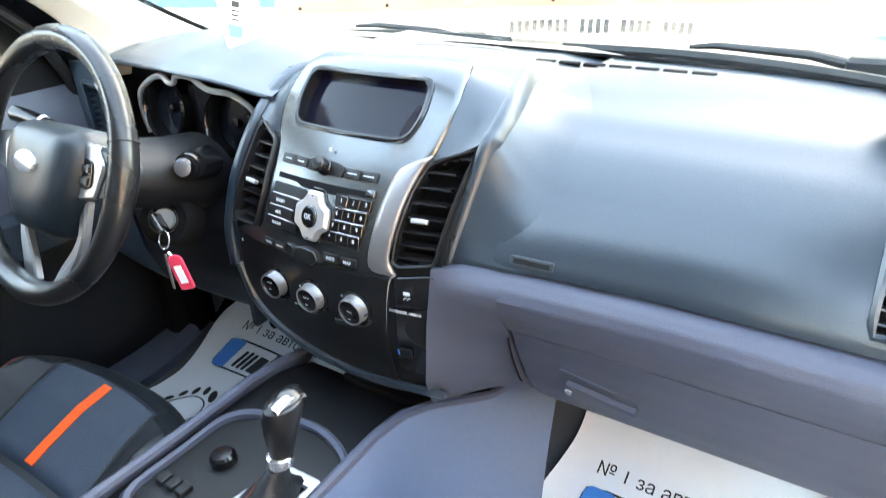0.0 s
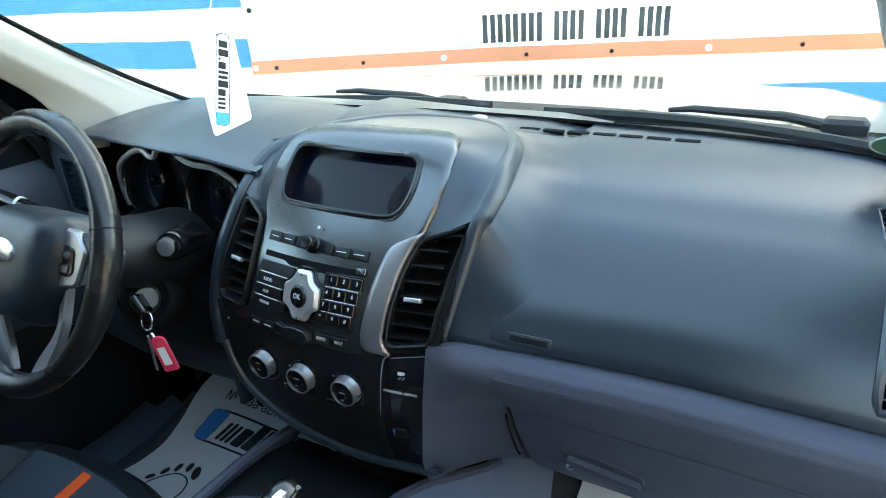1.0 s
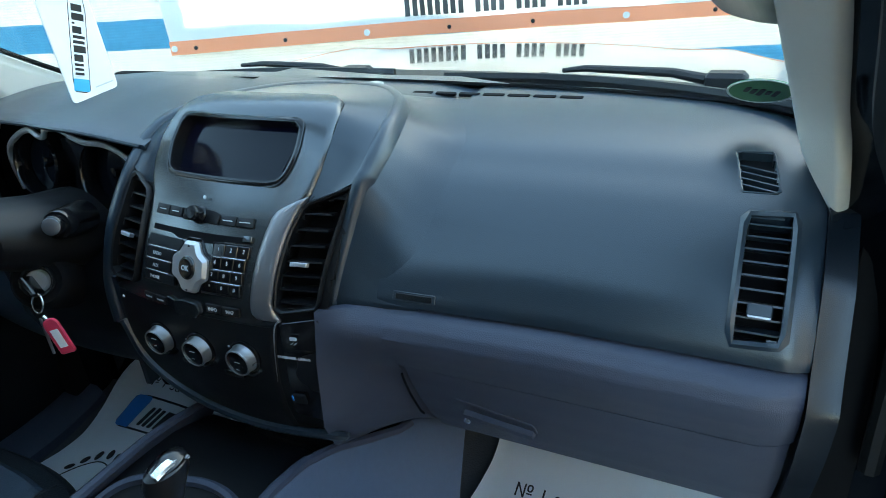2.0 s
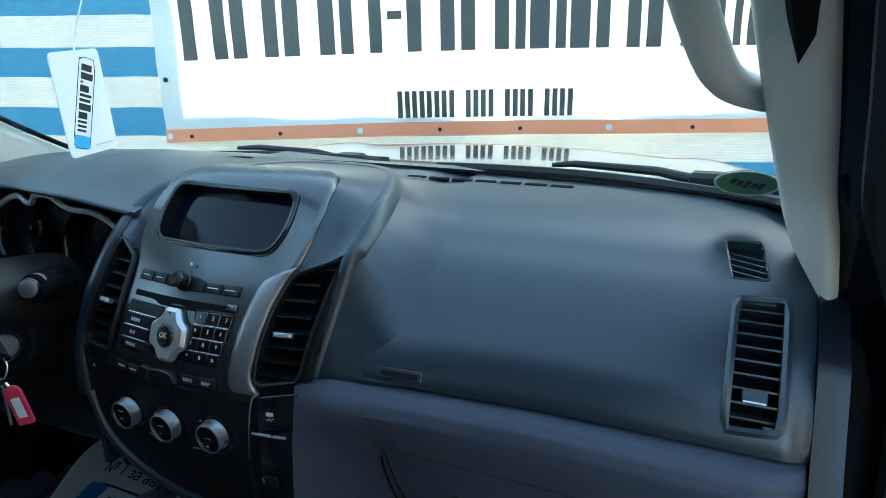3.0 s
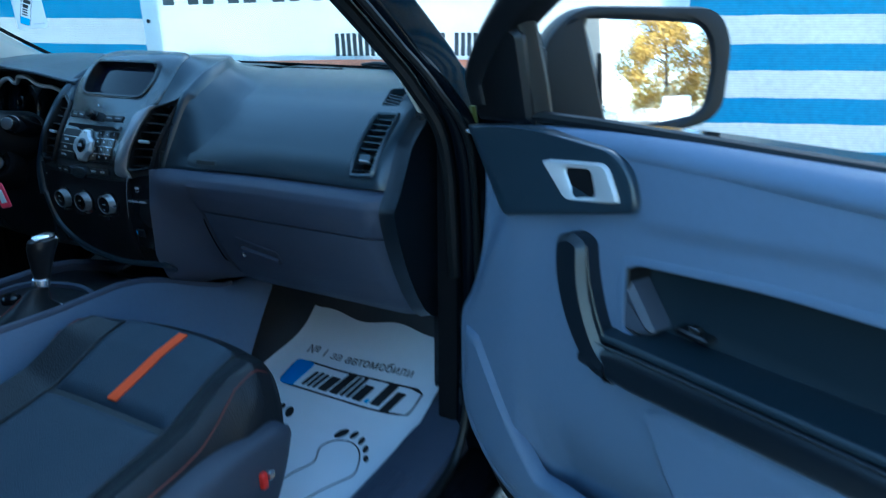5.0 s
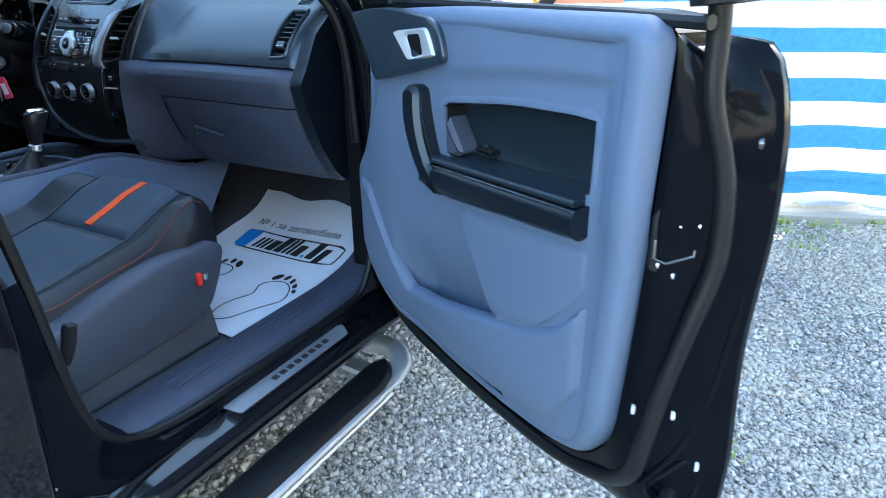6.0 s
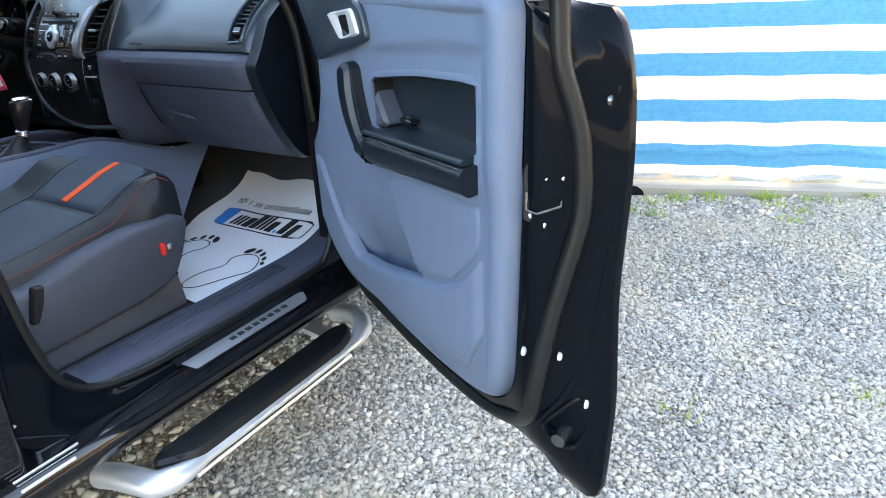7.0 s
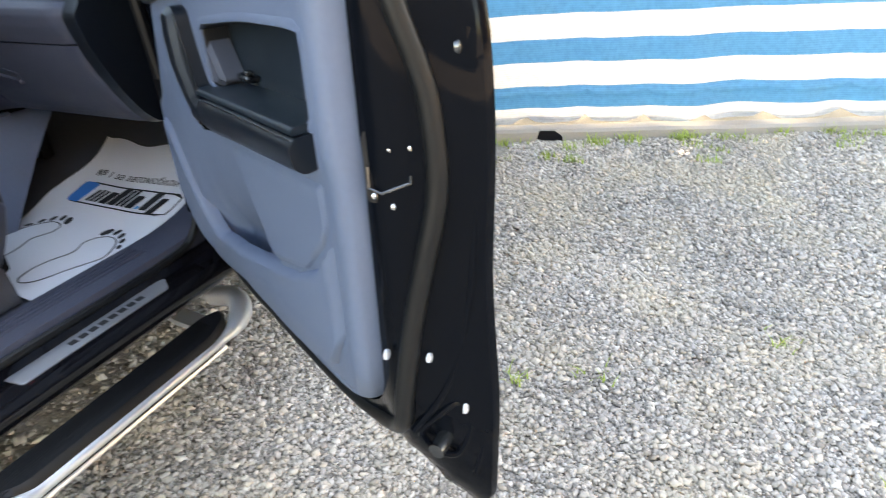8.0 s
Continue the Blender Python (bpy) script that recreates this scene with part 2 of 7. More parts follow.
def ring_faces(bm, rings, closed=True, cap0=True, cap1=True):
    """Skins rows of points; closed: each row is a loop."""
    vs = [[bm.verts.new(p) for p in r] for r in rings]
    n = len(vs[0])
    for a, b in zip(vs, vs[1:]):
        for i in range(n if closed else n - 1):
            j = (i + 1) % n
            bm.faces.new((a[i], a[j], b[j], b[i]))
    if closed and cap0:
        bm.faces.new(vs[0][::-1])
    if closed and cap1:
        bm.faces.new(vs[-1])
    return bm


def loft(rings, closed=True, cap0=True, cap1=True, bm=None):
    return ring_faces(bm or bmesh.new(), rings, closed, cap0, cap1)


def offset_poly(poly, d):
    """Moves a polygon's sides inwards by d (counter-clockwise polygon)."""
    out, n = [], len(poly)
    area = sum(poly[i][0] * poly[(i + 1) % n][1] - poly[(i + 1) % n][0] * poly[i][1] for i in range(n))
    s = 1 if area > 0 else -1
    for i in range(n):
        a, b, c = (Vector(poly[k % n]) for k in (i - 1, i, i + 1))
        e, f = (b - a), (c - b)
        e = e.normalized() if e.length > 1e-9 else f.normalized()
        f = f.normalized() if f.length > 1e-9 else e
        m = Vector((-(e.y + f.y), e.x + f.x))
        m = m.normalized() if m.length > 1e-6 else Vector((-e.y, e.x))
        k = max(0.35, m.dot(Vector((-e.y, e.x))))
        out.append(tuple(b + m * (s * d / k)))
    return out


def rounded(points, r, n=4):
    """A polygon with rounded corners; r: one radius or one for each corner."""
    out, k = [], len(points)
    for i in range(k):
        a, b, c = (Vector(points[j % k]) for j in (i - 1, i, i + 1))
        q = r[i] if isinstance(r, (list, tuple)) else r
        e, f = (a - b), (c - b)
        q = min(q, e.length * 0.45, f.length * 0.45)
        p0, p1 = b + e.normalized() * q, b + f.normalized() * q
        for t in [j / n for j in range(n + 1)]:
            out.append(tuple(p0 * (1 - t) ** 2 + b * 2 * t * (1 - t) + p1 * t * t))
    return out


def rrect(u0, v0, u1, v1, r=0.004, n=4):
    return rounded([(u0, v0), (u1, v0), (u1, v1), (u0, v1)], r, n)


def circle(u, v, r, n=24, r2=None):
    return [(u + r * math.cos(2 * math.pi * i / n), v + (r2 or r) * math.sin(2 * math.pi * i / n)) for i in range(n)]


def plate(poly, f, o0, o1, b=0.0008, bm=None):
    """A plate with bevelled rim on the surface f(u, v, o), from offset o0 to o1."""
    bm = bm or bmesh.new()
    top = offset_poly(poly, b)
    return loft([[f(*p, o0) for p in poly], [f(*p, o1 - b) for p in poly], [f(*p, o1) for p in top]], bm=bm)


def even(poly, n):
    """n points evenly along a closed polygon, beginning at its rightmost-middle side."""
    pts = [Vector(p) for p in poly]
    c = sum(pts, Vector((0, 0))) / len(pts)
    area = sum(pts[i].x * pts[i - 1].y - pts[i - 1].x * pts[i].y for i in range(len(pts)))
    if area > 0:
        pts = pts[::-1]
    out = []
    for i in range(n):
        a = 2 * math.pi * i / n - math.pi
        d = Vector((math.cos(a), math.sin(a)))
        best = None
        for j in range(len(pts)):
            p, q = pts[j] - c, pts[(j + 1) % len(pts)] - c
            den = d.x * (q.y - p.y) - d.y * (q.x - p.x)
            if abs(den) < 1e-12:
                continue
            s = (p.x * (q.y - p.y) - p.y * (q.x - p.x)) / den
            t = (p.x * d.y - p.y * d.x) / den
            if s > 0 and -1e-6 <= t <= 1 + 1e-6 and (best is None or s > best):
                best = s
        out.append(tuple(c + d * (best or 0.001)))
    return out


def frame_ring(outer, inner, f, o_in, o_out, depth=0.012, n=48, crown=0.002):
    """A raised frame between two outlines, with a crowned top and walls down to o_in - depth."""
    a, c = even(outer, n), even(inner, n)
    mid = [((p[0] + q[0]) / 2, (p[1] + q[1]) / 2) for p, q in zip(a, c)]
    rows = [[f(*p, o_in - 0.003) for p in a], [f(*p, o_in + (o_out - o_in) * 0.6) for p in a], [f(*p, o_out + crown * 0.5) for p in mid],
            [f(*p, o_out - crown * 0.5) for p in c], [f(*p, o_in - depth) for p in c]]
    bm = loft(rows, True, False, False)
    return bm


def tube(path, r, n=10, bm=None, cap=True, flat=1.0):
    """A round bar along a path; r: one radius or one for each point."""
    pts = [Vector(p) for p in path]
    rings, s = [], None
    for i, p in enumerate(pts):
        d = (pts[min(i + 1, len(pts) - 1)] - pts[max(i - 1, 0)]).normalized()
        s = d.cross(Vector((0, 0, 1))) if s is None else s - d * s.dot(d)
        s = s.normalized() if s.length > 1e-3 else d.cross(Vector((0, 1, 0))).normalized()
        w = s.cross(d)
        q = r[i] if isinstance(r, (list, tuple)) else r
        rings.append([tuple(p + s * (q * math.cos(2 * math.pi * k / n)) + w * (q * flat * math.sin(2 * math.pi * k / n))) for k in range(n)])
    return loft(rings, True, cap, cap, bm)


def spline(points, n=8):
    """A smooth curve through points (Catmull-Rom)."""
    P = [Vector(p) for p in points]
    P = [2 * P[0] - P[1]] + P + [2 * P[-1] - P[-2]]
    out = []
    for i in range(1, len(P) - 2):
        for k in range(n):
            t = k / n
            a, b, c, d = P[i - 1], P[i], P[i + 1], P[i + 2]
            out.append(tuple(0.5 * ((2 * b) + (c - a) * t + (2 * a - 5 * b + 4 * c - d) * t * t + (3 * b - a - 3 * c + d) * t ** 3)))
    out.append(tuple(P[-2]))
    return out


def box(x0, y0, z0, x1, y1, z1, b=0.004, bm=None, m=None):
    """A box with bevelled edges."""
    bm = bm or bmesh.new()
    f = (lambda u, v, o: (m @ Vector((u, v, o))) if m else (u, v, o))
    b = min(b, (x1 - x0) * 0.4, (y1 - y0) * 0.4, (z1 - z0) * 0.4)
    poly = rrect(x0, y0, x1, y1, b, 2)
    low = offset_poly(poly, b * 0.7)
    loft([[f(*p, z0) for p in low], [f(*p, z0 + b * 0.7) for p in poly], [f(*p, z1 - b * 0.7) for p in poly], [f(*p, z1) for p in low]], bm=bm)
    return bm


def lathe(profile, m, n=28, bm=None, lobes=0, depth=0.0):
    """Turns (radius, height) rows about the z axis of m; lobes: a scalloped rim."""
    rings = []
    for r, h in profile:
        rings.append([tuple(m @ Vector((r * (1 + depth * math.cos(lobes * 2 * math.pi * k / n)) * math.cos(2 * math.pi * k / n),
                                        r * (1 + depth * math.cos(lobes * 2 * math.pi * k / n)) * math.sin(2 * math.pi * k / n), h))) for k in range(n)])
    return loft(rings, bm=bm)


def inside(p, poly):
    c, n = False, len(poly)
    for i in range(n):
        (x0, y0), (x1, y1) = poly[i], poly[i - 1]
        if (y0 > p[1]) != (y1 > p[1]) and p[0] < (x1 - x0) * (p[1] - y0) / (y1 - y0) + x0:
            c = not c
    return c


def skin(f, us, vs, thick=0.004, holes=(), bm=None, within=None):
    """A sheet f(u, v, o) with thickness, left open where a hole's outline lies."""
    bm = bm or bmesh.new()
    top = [[bm.verts.new(f(u, v, 0)) for v in vs] for u in us]
    low = [[bm.verts.new(f(u, v, -thick)) for v in vs] for u in us]
    keep = {(i, j) for i in range(len(us) - 1) for j in range(len(vs) - 1)
            if not any(inside(((us[i] + us[i + 1]) / 2, (vs[j] + vs[j + 1]) / 2), h) for h in holes)
            and (within is None or inside(((us[i] + us[i + 1]) / 2, (vs[j] + vs[j + 1]) / 2), within))}
    for i, j in keep:
        bm.faces.new((top[i][j], top[i + 1][j], top[i + 1][j + 1], top[i][j + 1]))
        bm.faces.new((low[i][j], low[i][j + 1], low[i + 1][j + 1], low[i + 1][j]))
        for di, dj, a, b in ((-1, 0, (i, j), (i, j + 1)), (1, 0, (i + 1, j), (i + 1, j + 1)), (0, -1, (i, j), (i + 1, j)), (0, 1, (i, j + 1), (i + 1, j + 1))):
            if (i + di, j + dj) not in keep:
                bm.faces.new((top[a[0]][a[1]], top[b[0]][b[1]], low[b[0]][b[1]], low[a[0]][a[1]]))
    for v in [v for v in bm.verts if not v.link_faces]:
        bm.verts.remove(v)
    return bm


def steps(a, b, n):
    return [a + (b - a) * i / n for i in range(n + 1)]


def lettering(body, size, f, bold=0.0, thick=0.0004, shear=0.0, span=None):
    """Words in the built-in font, laid on f(u, v, o), centred on u = v = 0."""
    cu = bpy.data.curves.new("letters", "FONT")
    cu.body, cu.size, cu.align_x, cu.align_y, cu.offset, cu.shear = body, size, "CENTER", "CENTER", bold, shear
    cu.extrude, cu.resolution_u = thick / 2, 2
    ob = bpy.data.objects.new("letters", cu)
    scene.collection.objects.link(ob)
    me = bpy.data.meshes.new_from_object(ob)
    bm = bmesh.new()
    bm.from_mesh(me)
    if span:
        bmesh.ops.delete(bm, geom=[v for v in bm.verts if not span[0] < v.co.x < span[1]], context="VERTS")
    for v in bm.verts:
        v.co = f(v.co.x, v.co.y, v.co.z + thick)
    bpy.data.objects.remove(ob)
    bpy.data.meshes.remove(me)
    return bm


# ---- ground, fence, distance ----
FA = math.atan2(0.345, 0.94)
FU, FN = Vector((math.cos(FA), math.sin(FA), 0)), Vector((-math.sin(FA), math.cos(FA), 0))
F0 = Vector((1.45, 2.591, 0))


def bank(x, y):
    """The yard's height: gravel thrown up along the footing of the fence."""
    d = (F0.y - y) * FN.y + (F0.x - x) * FN.x
    along = (x - F0.x) * FU.x + (y - F0.y) * FU.y
    k = min(1.0, max(0.0, (0.85 - d) / 0.75))
    return k * k * (3 - 2 * k) * max(0.0, min(0.06, 0.030 + 0.014 * (along + 0.4)))


gx = sorted(set([-160, -60, -20, -8] + steps(-3, 6, 72) + [12, 30, 80, 160]))
gy = [-160, -60, -25, -10, -5] + steps(-3, 4.5, 60) + [8, 30, 160]
ground = loft([[(x, y, bank(x, y)) for x in gx] for y in gy], closed=False)
solid("ground", ground, GRAVEL, "grey crushed stone gravel yard", "gravel ground", "structure")


def fence(s, z, o=0.0):
    """A place on the fence: s along it from its fold, z up, o towards the yard."""
    p = F0 + FU * s - FN * o
    return (p.x, p.y, z)


def billow(s, z):
    """How far the cloth swings out: broad folds, gathers above the ties and the ridge of the hem."""
    low = max(0.0, min(1.0, (0.75 - z) / 0.6))
    return 0.010 * math.sin(s * 2.1 + z * 1.3) + 0.008 * math.sin(s * 9.0 + 2.0 * z) * (0.4 + low) + 0.026 * low * low * abs(math.sin(s * 8.3 + 0.9)) + 0.013 * math.exp(-((z - 0.283) / 0.010) ** 2) \
        + 0.026 * noise.noise(Vector((s * 1.7, z * 1.1, 3.1))) + 0.030 * noise.noise(Vector((s * 4.5 + 0.6 * z, z * 0.4, 9.0))) * (0.6 + low)


def sag(s, z):
    """How far the hem and the bands dip between the ties."""
    low = max(0.0, min(1.0, (0.5 - z) / 0.35))
    tie = (s + 0.11 + 0.06 * math.sin(2.7 * s)) % 0.34 - 0.17
    return z + 0.012 * math.sin(s * 1.1 + 0.6) - 0.009 * max(0.0, s + 0.3) - low * 0.022 * (1 - 1.7 * math.exp(-(tie / 0.035) ** 2)) + 0.004 * noise.noise(Vector((s * 6, z * 3, 0)))


ss, zs = steps(-7.0, 6.0, 300), steps(0.140, 0.35, 16) + steps(0.375, 3.0, 64)
sheet = skin(lambda s, z, o: fence(s, sag(s, z), billow(s, z) + o), ss, zs, 0.002, ([(-3.10, 1.22), (-0.72, 1.24), (-0.72, 2.05), (-3.10, 2.03)],))
ob = solid("fence_sheet", sheet, CLOTH, "blue and white striped shade cloth stretched along a fence", "fence cloth", "structure", angle=80)
hv = ob.data.attributes.new("height", "FLOAT", "POINT")
for i, v in enumerate(ob.data.vertices):
    s = (Vector(v.co) - F0).dot(FU)
    hv.data[i].value = v.co.z - (sag(s, 0.9) - 0.9)
kerb = bmesh.new()
kr = []
for s in steps(-7, 6, 90):
    j = 0.006 * noise.noise(Vector((s * 3, 0, 0)))
    kr.append([fence(s, z + j * k, o + j) for z, o, k in ((-0.05, 0.06, 0), (0.078, 0.055, 1), (0.092, 0.04, 1), (0.095, -0.035, 1), (0.172, -0.045, 1), (0.172, -0.14, 1), (-0.05, -0.14, 0))])
loft(kr, bm=kerb)
solid("kerb", kerb, CONCRETE, "worn concrete footing below the striped fence cloth", "kerb", "structure")
drain = thing("drain_hole", fence(-0.43, 0.03, 0.06), "dark drain opening in the concrete footing", "drain", kind="structure")
# no hole is cut: a matt black plate stands in for the drain's shaded inside
part("opening", plate(rounded([(-0.070, -0.035), (0.075, -0.040), (0.068, -0.010), (0.030, 0.016), (-0.052, 0.018), (-0.060, 0.002)], 0.010, 3), lambda u, v, o: (u, -o, v), -0.02, 0.006, 0.002), MATTE, drain, local=True)
drain.matrix_basis = pose(*fence(-0.43, 0.070, 0.052), 0, 0, math.degrees(FA))

# banner on the fence
ban = thing("banner", fence(-1.9, 1.13, 0.05), "white vinyl banner with dark bars and an orange hem", "banner")
BS0, BS1, BZ0, BZ1 = -3.197, -0.625, 1.128, 2.15


def bann(s, z, o=0.0):
    k = 0.006 * math.sin(s * 3.2 + 1.0) + 0.010 * noise.noise(Vector((s * 5 + z * 3, z * 5, 7))) + 0.006 * noise.noise(Vector((s * 13 + z * 9, z * 7, 2))) + 0.004 * math.sin((s + z * 0.8) * 11)
    t = (s - BS0) / (BS1 - BS0)
    return fence(s, z + 0.024 * t + 0.006 * math.sin(s * 2.3), 0.050 + k + o)


part("sheet", skin(bann, steps(BS0, BS1, 90), steps(BZ0, BZ1, 30), 0.002), BANNER, ban, "slightly creased white vinyl", angle=80)
part("hem", skin(lambda s, z, o: bann(s, z, 0.004 + o), steps(BS0 - 0.002, BS1 + 0.002, 90), steps(BZ0 - 0.003, BZ0 + 0.050, 4), 0.003), HEM, ban, "creased orange hem", angle=80)
for s in (-3.18, -2.39, -1.415, -0.70):
    e = bmesh.new()
    c = [bann(s + 0.012 * math.cos(a), BZ0 + 0.022 + 0.012 * math.sin(a), 0.010) for a in steps(0, 2 * math.pi * 15 / 16, 15)]
    c0 = [bann(s + 0.012 * math.cos(a), BZ0 + 0.022 + 0.012 * math.sin(a), 0.003) for a in steps(0, 2 * math.pi * 15 / 16, 15)]
    part("washer", loft([c0, c], bm=e), MARK, ban, "pale round washer")
for s in (-3.09, -2.72, -2.07, -1.755, -1.095, -0.80):
    q = [[bann(s + r * math.cos(a), BZ0 + 0.02 + r * math.sin(a), o) for a in steps(0, 2 * math.pi * 11 / 12, 11)] for r, o in ((0.008, 0.003), (0.008, 0.0075), (0.004, 0.0085))]
    part("eyelet", loft(q), RUBBER, ban)
part("eyelet", loft([[bann(BS0 + 0.03 + r * math.cos(a), 1.375 + r * math.sin(a), o) for a in steps(0, 2 * math.pi * 11 / 12, 11)] for r, o in ((0.010, 0.001), (0.010, 0.004), (0.005, 0.005))]), RUBBER, ban)


def bar(s0, z0, s1, z1, m=BANNERINK, name="bar", o=0.004):
    n = max(2, int((s1 - s0) / 0.03))
    part(name, skin(lambda s, z, k: bann(s, z, o + k), steps(s0, s1, n), steps(z0, z1, 6), 0.003), m, ban, "flat dark grey bar")


# the large line of the banner, as plain upright bars of its letters' size
s, wide = -3.083, (0.205, 0.205, 0.225, 0.185, 0.075, 0.205, 0.205, 0.150, 0.150, 0.185, 0.205, 0.115, 0.150, 0.185)
for k, w in enumerate(wide):
    if k == 4:
        bar(s, 1.565, s + w - 0.02, 1.595)
    else:
        t = 0.30 * (w - 0.024)
        bar(s, 1.445, s + t, 1.80)
        bar(s + t * 1.1 + 0.012, 1.445, s + w - 0.024, 1.80) if k in (7, 8) else bar(s + w - 0.024 - t, 1.445, s + w - 0.024, 1.80)
    s += w + (0.045 if k in (10,) else 0.0)
# the small line, as plain bars in its groups
s = -2.236
for k in range(10):
    for d in (0.0, 0.030):
        bar(s + d, 1.195, s + d + 0.019, 1.298)
    s += 0.0585 + (0.035 if k in (3, 5, 7) else 0)

# loose stones, thickest where the yard is seen near
rng = np.random.default_rng(4)
bv = np.array([(1, 0, 0.2), (-1, 0.1, -0.1), (0, 1, 0.1), (0.1, -1, 0), (0.1, 0, 1), (0, 0.1, -1), (0.62, 0.6, 0.55)])
bf = np.array([(0, 6, 4), (0, 2, 6), (2, 4, 6), (2, 1, 4), (1, 3, 4), (3, 0, 4), (2, 0, 5), (1, 2, 5), (3, 1, 5), (0, 3, 5)])
pts = []
for x0, x1, y0, y1, n, r in ((0.62, 3.3, -0.85, 1.3, 140000, 0.0062), (0.9, 4.4, 1.3, 3.2, 78000, 0.0070), (-0.6, 0.62, -1.2, 1.0, 7000, 0.009)):
    pts.append(np.column_stack([rng.uniform(x0, x1, n), rng.uniform(y0, y1, n), np.full(n, r)]))
pts = np.concatenate(pts)
side = (pts[:, 0] - F0.x) * -FN.x + (pts[:, 1] - F0.y) * -FN.y
pts = pts[side > 0.07]
n = len(pts)
size = pts[:, 2] * rng.lognormal(0.0, 0.42, n).clip(0.45, 2.3)
axes = rng.uniform(0.55, 1.25, (n, 3)) * size[:, None]
jit = 1 + rng.uniform(-0.28, 0.28, (n, len(bv), 1))
V = bv[None] * jit * axes[:, None]
q = rng.normal(size=(n, 4))
q /= np.linalg.norm(q, axis=1)[:, None]
w, x, y, z = q.T
R = np.stack([1 - 2 * (y * y + z * z), 2 * (x * y - z * w), 2 * (x * z + y * w), 2 * (x * y + z * w), 1 - 2 * (x * x + z * z), 2 * (y * z - x * w),
              2 * (x * z - y * w), 2 * (y * z + x * w), 1 - 2 * (x * x + y * y)], 1).reshape(n, 3, 3)
V = np.einsum("nij,nkj->nki", R, V)
V[:, :, 2] *= 0.75
rise = np.array([bank(x, y) for x, y in pts[:, :2]])
V += np.stack([pts[:, 0], pts[:, 1], rise + size * rng.uniform(0.05, 0.6, n)], 1)[:, None]
me = bpy.data.meshes.new("gravel")
nf = n * len(bf)
me.vertices.add(n * len(bv))
me.vertices.foreach_set("co", V.ravel())
F = (bf[None] + (np.arange(n) * len(bv))[:, None, None]).reshape(-1, 3)
me.loops.add(nf * 3)
me.loops.foreach_set("vertex_index", F.ravel().astype(np.int32))
me.polygons.add(nf)
me.polygons.foreach_set("loop_start", np.arange(0, nf * 3, 3, dtype=np.int32))
me.update(calc_edges=True)
me.materials.append(STONES)
tagged(new("gravel", me), "loose angular grey gravel stones", "gravel", kind="stuff")

# grass tufts along the footing and in the yard
rng2 = random.Random(7)
gb = bmesh.new()
spots = [(fence(0.26 + rng2.uniform(-0.06, 0.06), 0, 0.10), 70), (fence(0.30, 0, 0.09), 60), (fence(-0.45, 0, 0.30), 40), (fence(-0.34, 0, 0.36), 40), (fence(1.0, 0, 0.09), 40)]
spots += [(fence(rng2.uniform(-1.4, 3.5), 0, rng2.uniform(0.065, 0.16) if k % 2 else rng2.uniform(0.10, 0.42)), rng2.randint(10, 34)) for k in range(54)]
spots += [((rng2.uniform(1.3, 3.2), rng2.uniform(-0.6, 1.6), 0), 12) for _ in range(14)]
for (px, py, _), cnt in spots:
    for _ in range(cnt):
        a, l, bend = rng2.uniform(0, 6.28), rng2.uniform(0.02, 0.058), rng2.uniform(0.3, 1.2)
        bx, by = px + rng2.gauss(0, 0.03), py + rng2.gauss(0, 0.02)
        d, sd = Vector((math.cos(a), math.sin(a), 0)), Vector((-math.sin(a), math.cos(a), 0)) * 0.0028
        row = []
        for t in (0, 0.5, 1.0):
            c = Vector((bx, by, 0.006 + bank(bx, by))) + d * (l * bend * t * t) + Vector((0, 0, l * t * (1 - 0.3 * t * bend)))
            row.append([tuple(c - sd * (1 - t * 0.9)), tuple(c + sd * (1 - t * 0.9))])
        loft(row, closed=False, bm=gb)
solid("grass", gb, STRAW, "thin tufts of green grass growing in gravel", "grass", "stuff", angle=80)


# behind the camera: what the door mirror shows
def autumn_tree(name, at, h, seed, label, wide=0.36):
    r = random.Random(seed)
    t = thing(name, at, label, "tree")
    x, y, _ = at
    trunk = bmesh.new()
    tube(spline([(x, y, 0), (x + 0.1, y, h * 0.25), (x - 0.05, y + 0.1, h * 0.5), (x, y, h * 0.8)], 5), [0.22 - 0.009 * i for i in range(16)], 9, trunk)
    for i in range(14):
        a, z0, l = r.uniform(0, 6.28), h * r.uniform(0.25, 0.7), h * r.uniform(0.2, 0.36)
        tube(spline([(x, y, z0), (x + math.cos(a) * l * 0.5, y + math.sin(a) * l * 0.5, z0 + l * 0.25), (x + math.cos(a) * l, y + math.sin(a) * l, z0 + l * 0.6)], 3), [0.07, 0.06, 0.05, 0.04, 0.03, 0.025, 0.02], 6, trunk)
    part("trunk", trunk, BARK, t)
    crown = bmesh.new()
    for i in range(110):
        a, zz = r.uniform(0, 6.28), r.uniform(0.12, 1.0)
        rad = h * wide * math.sin(math.pi * min(1, zz * 0.85 + 0.12)) * r.uniform(0.35, 1.0)
        c = Vector((x + rad * math.cos(a), y + rad * math.sin(a), h * zz))
        for k in range(130):
            p = c + Vector((r.gauss(0, 0.42), r.gauss(0, 0.42), r.gauss(0, 0.35)))
            u = Vector((r.gauss(0, 1), r.gauss(0, 1), r.gauss(0, 1))).normalized()
            v = u.orthogonal().normalized()
            s = r.uniform(0.07, 0.14)
            crown.faces.new([crown.verts.new(p + u * s), crown.verts.new(p + v * s * 0.7), crown.verts.new(p - u * s), crown.verts.new(p - v * s * 0.7)])
    part("crown", crown, LEAF, t, "yellow autumn leaves")


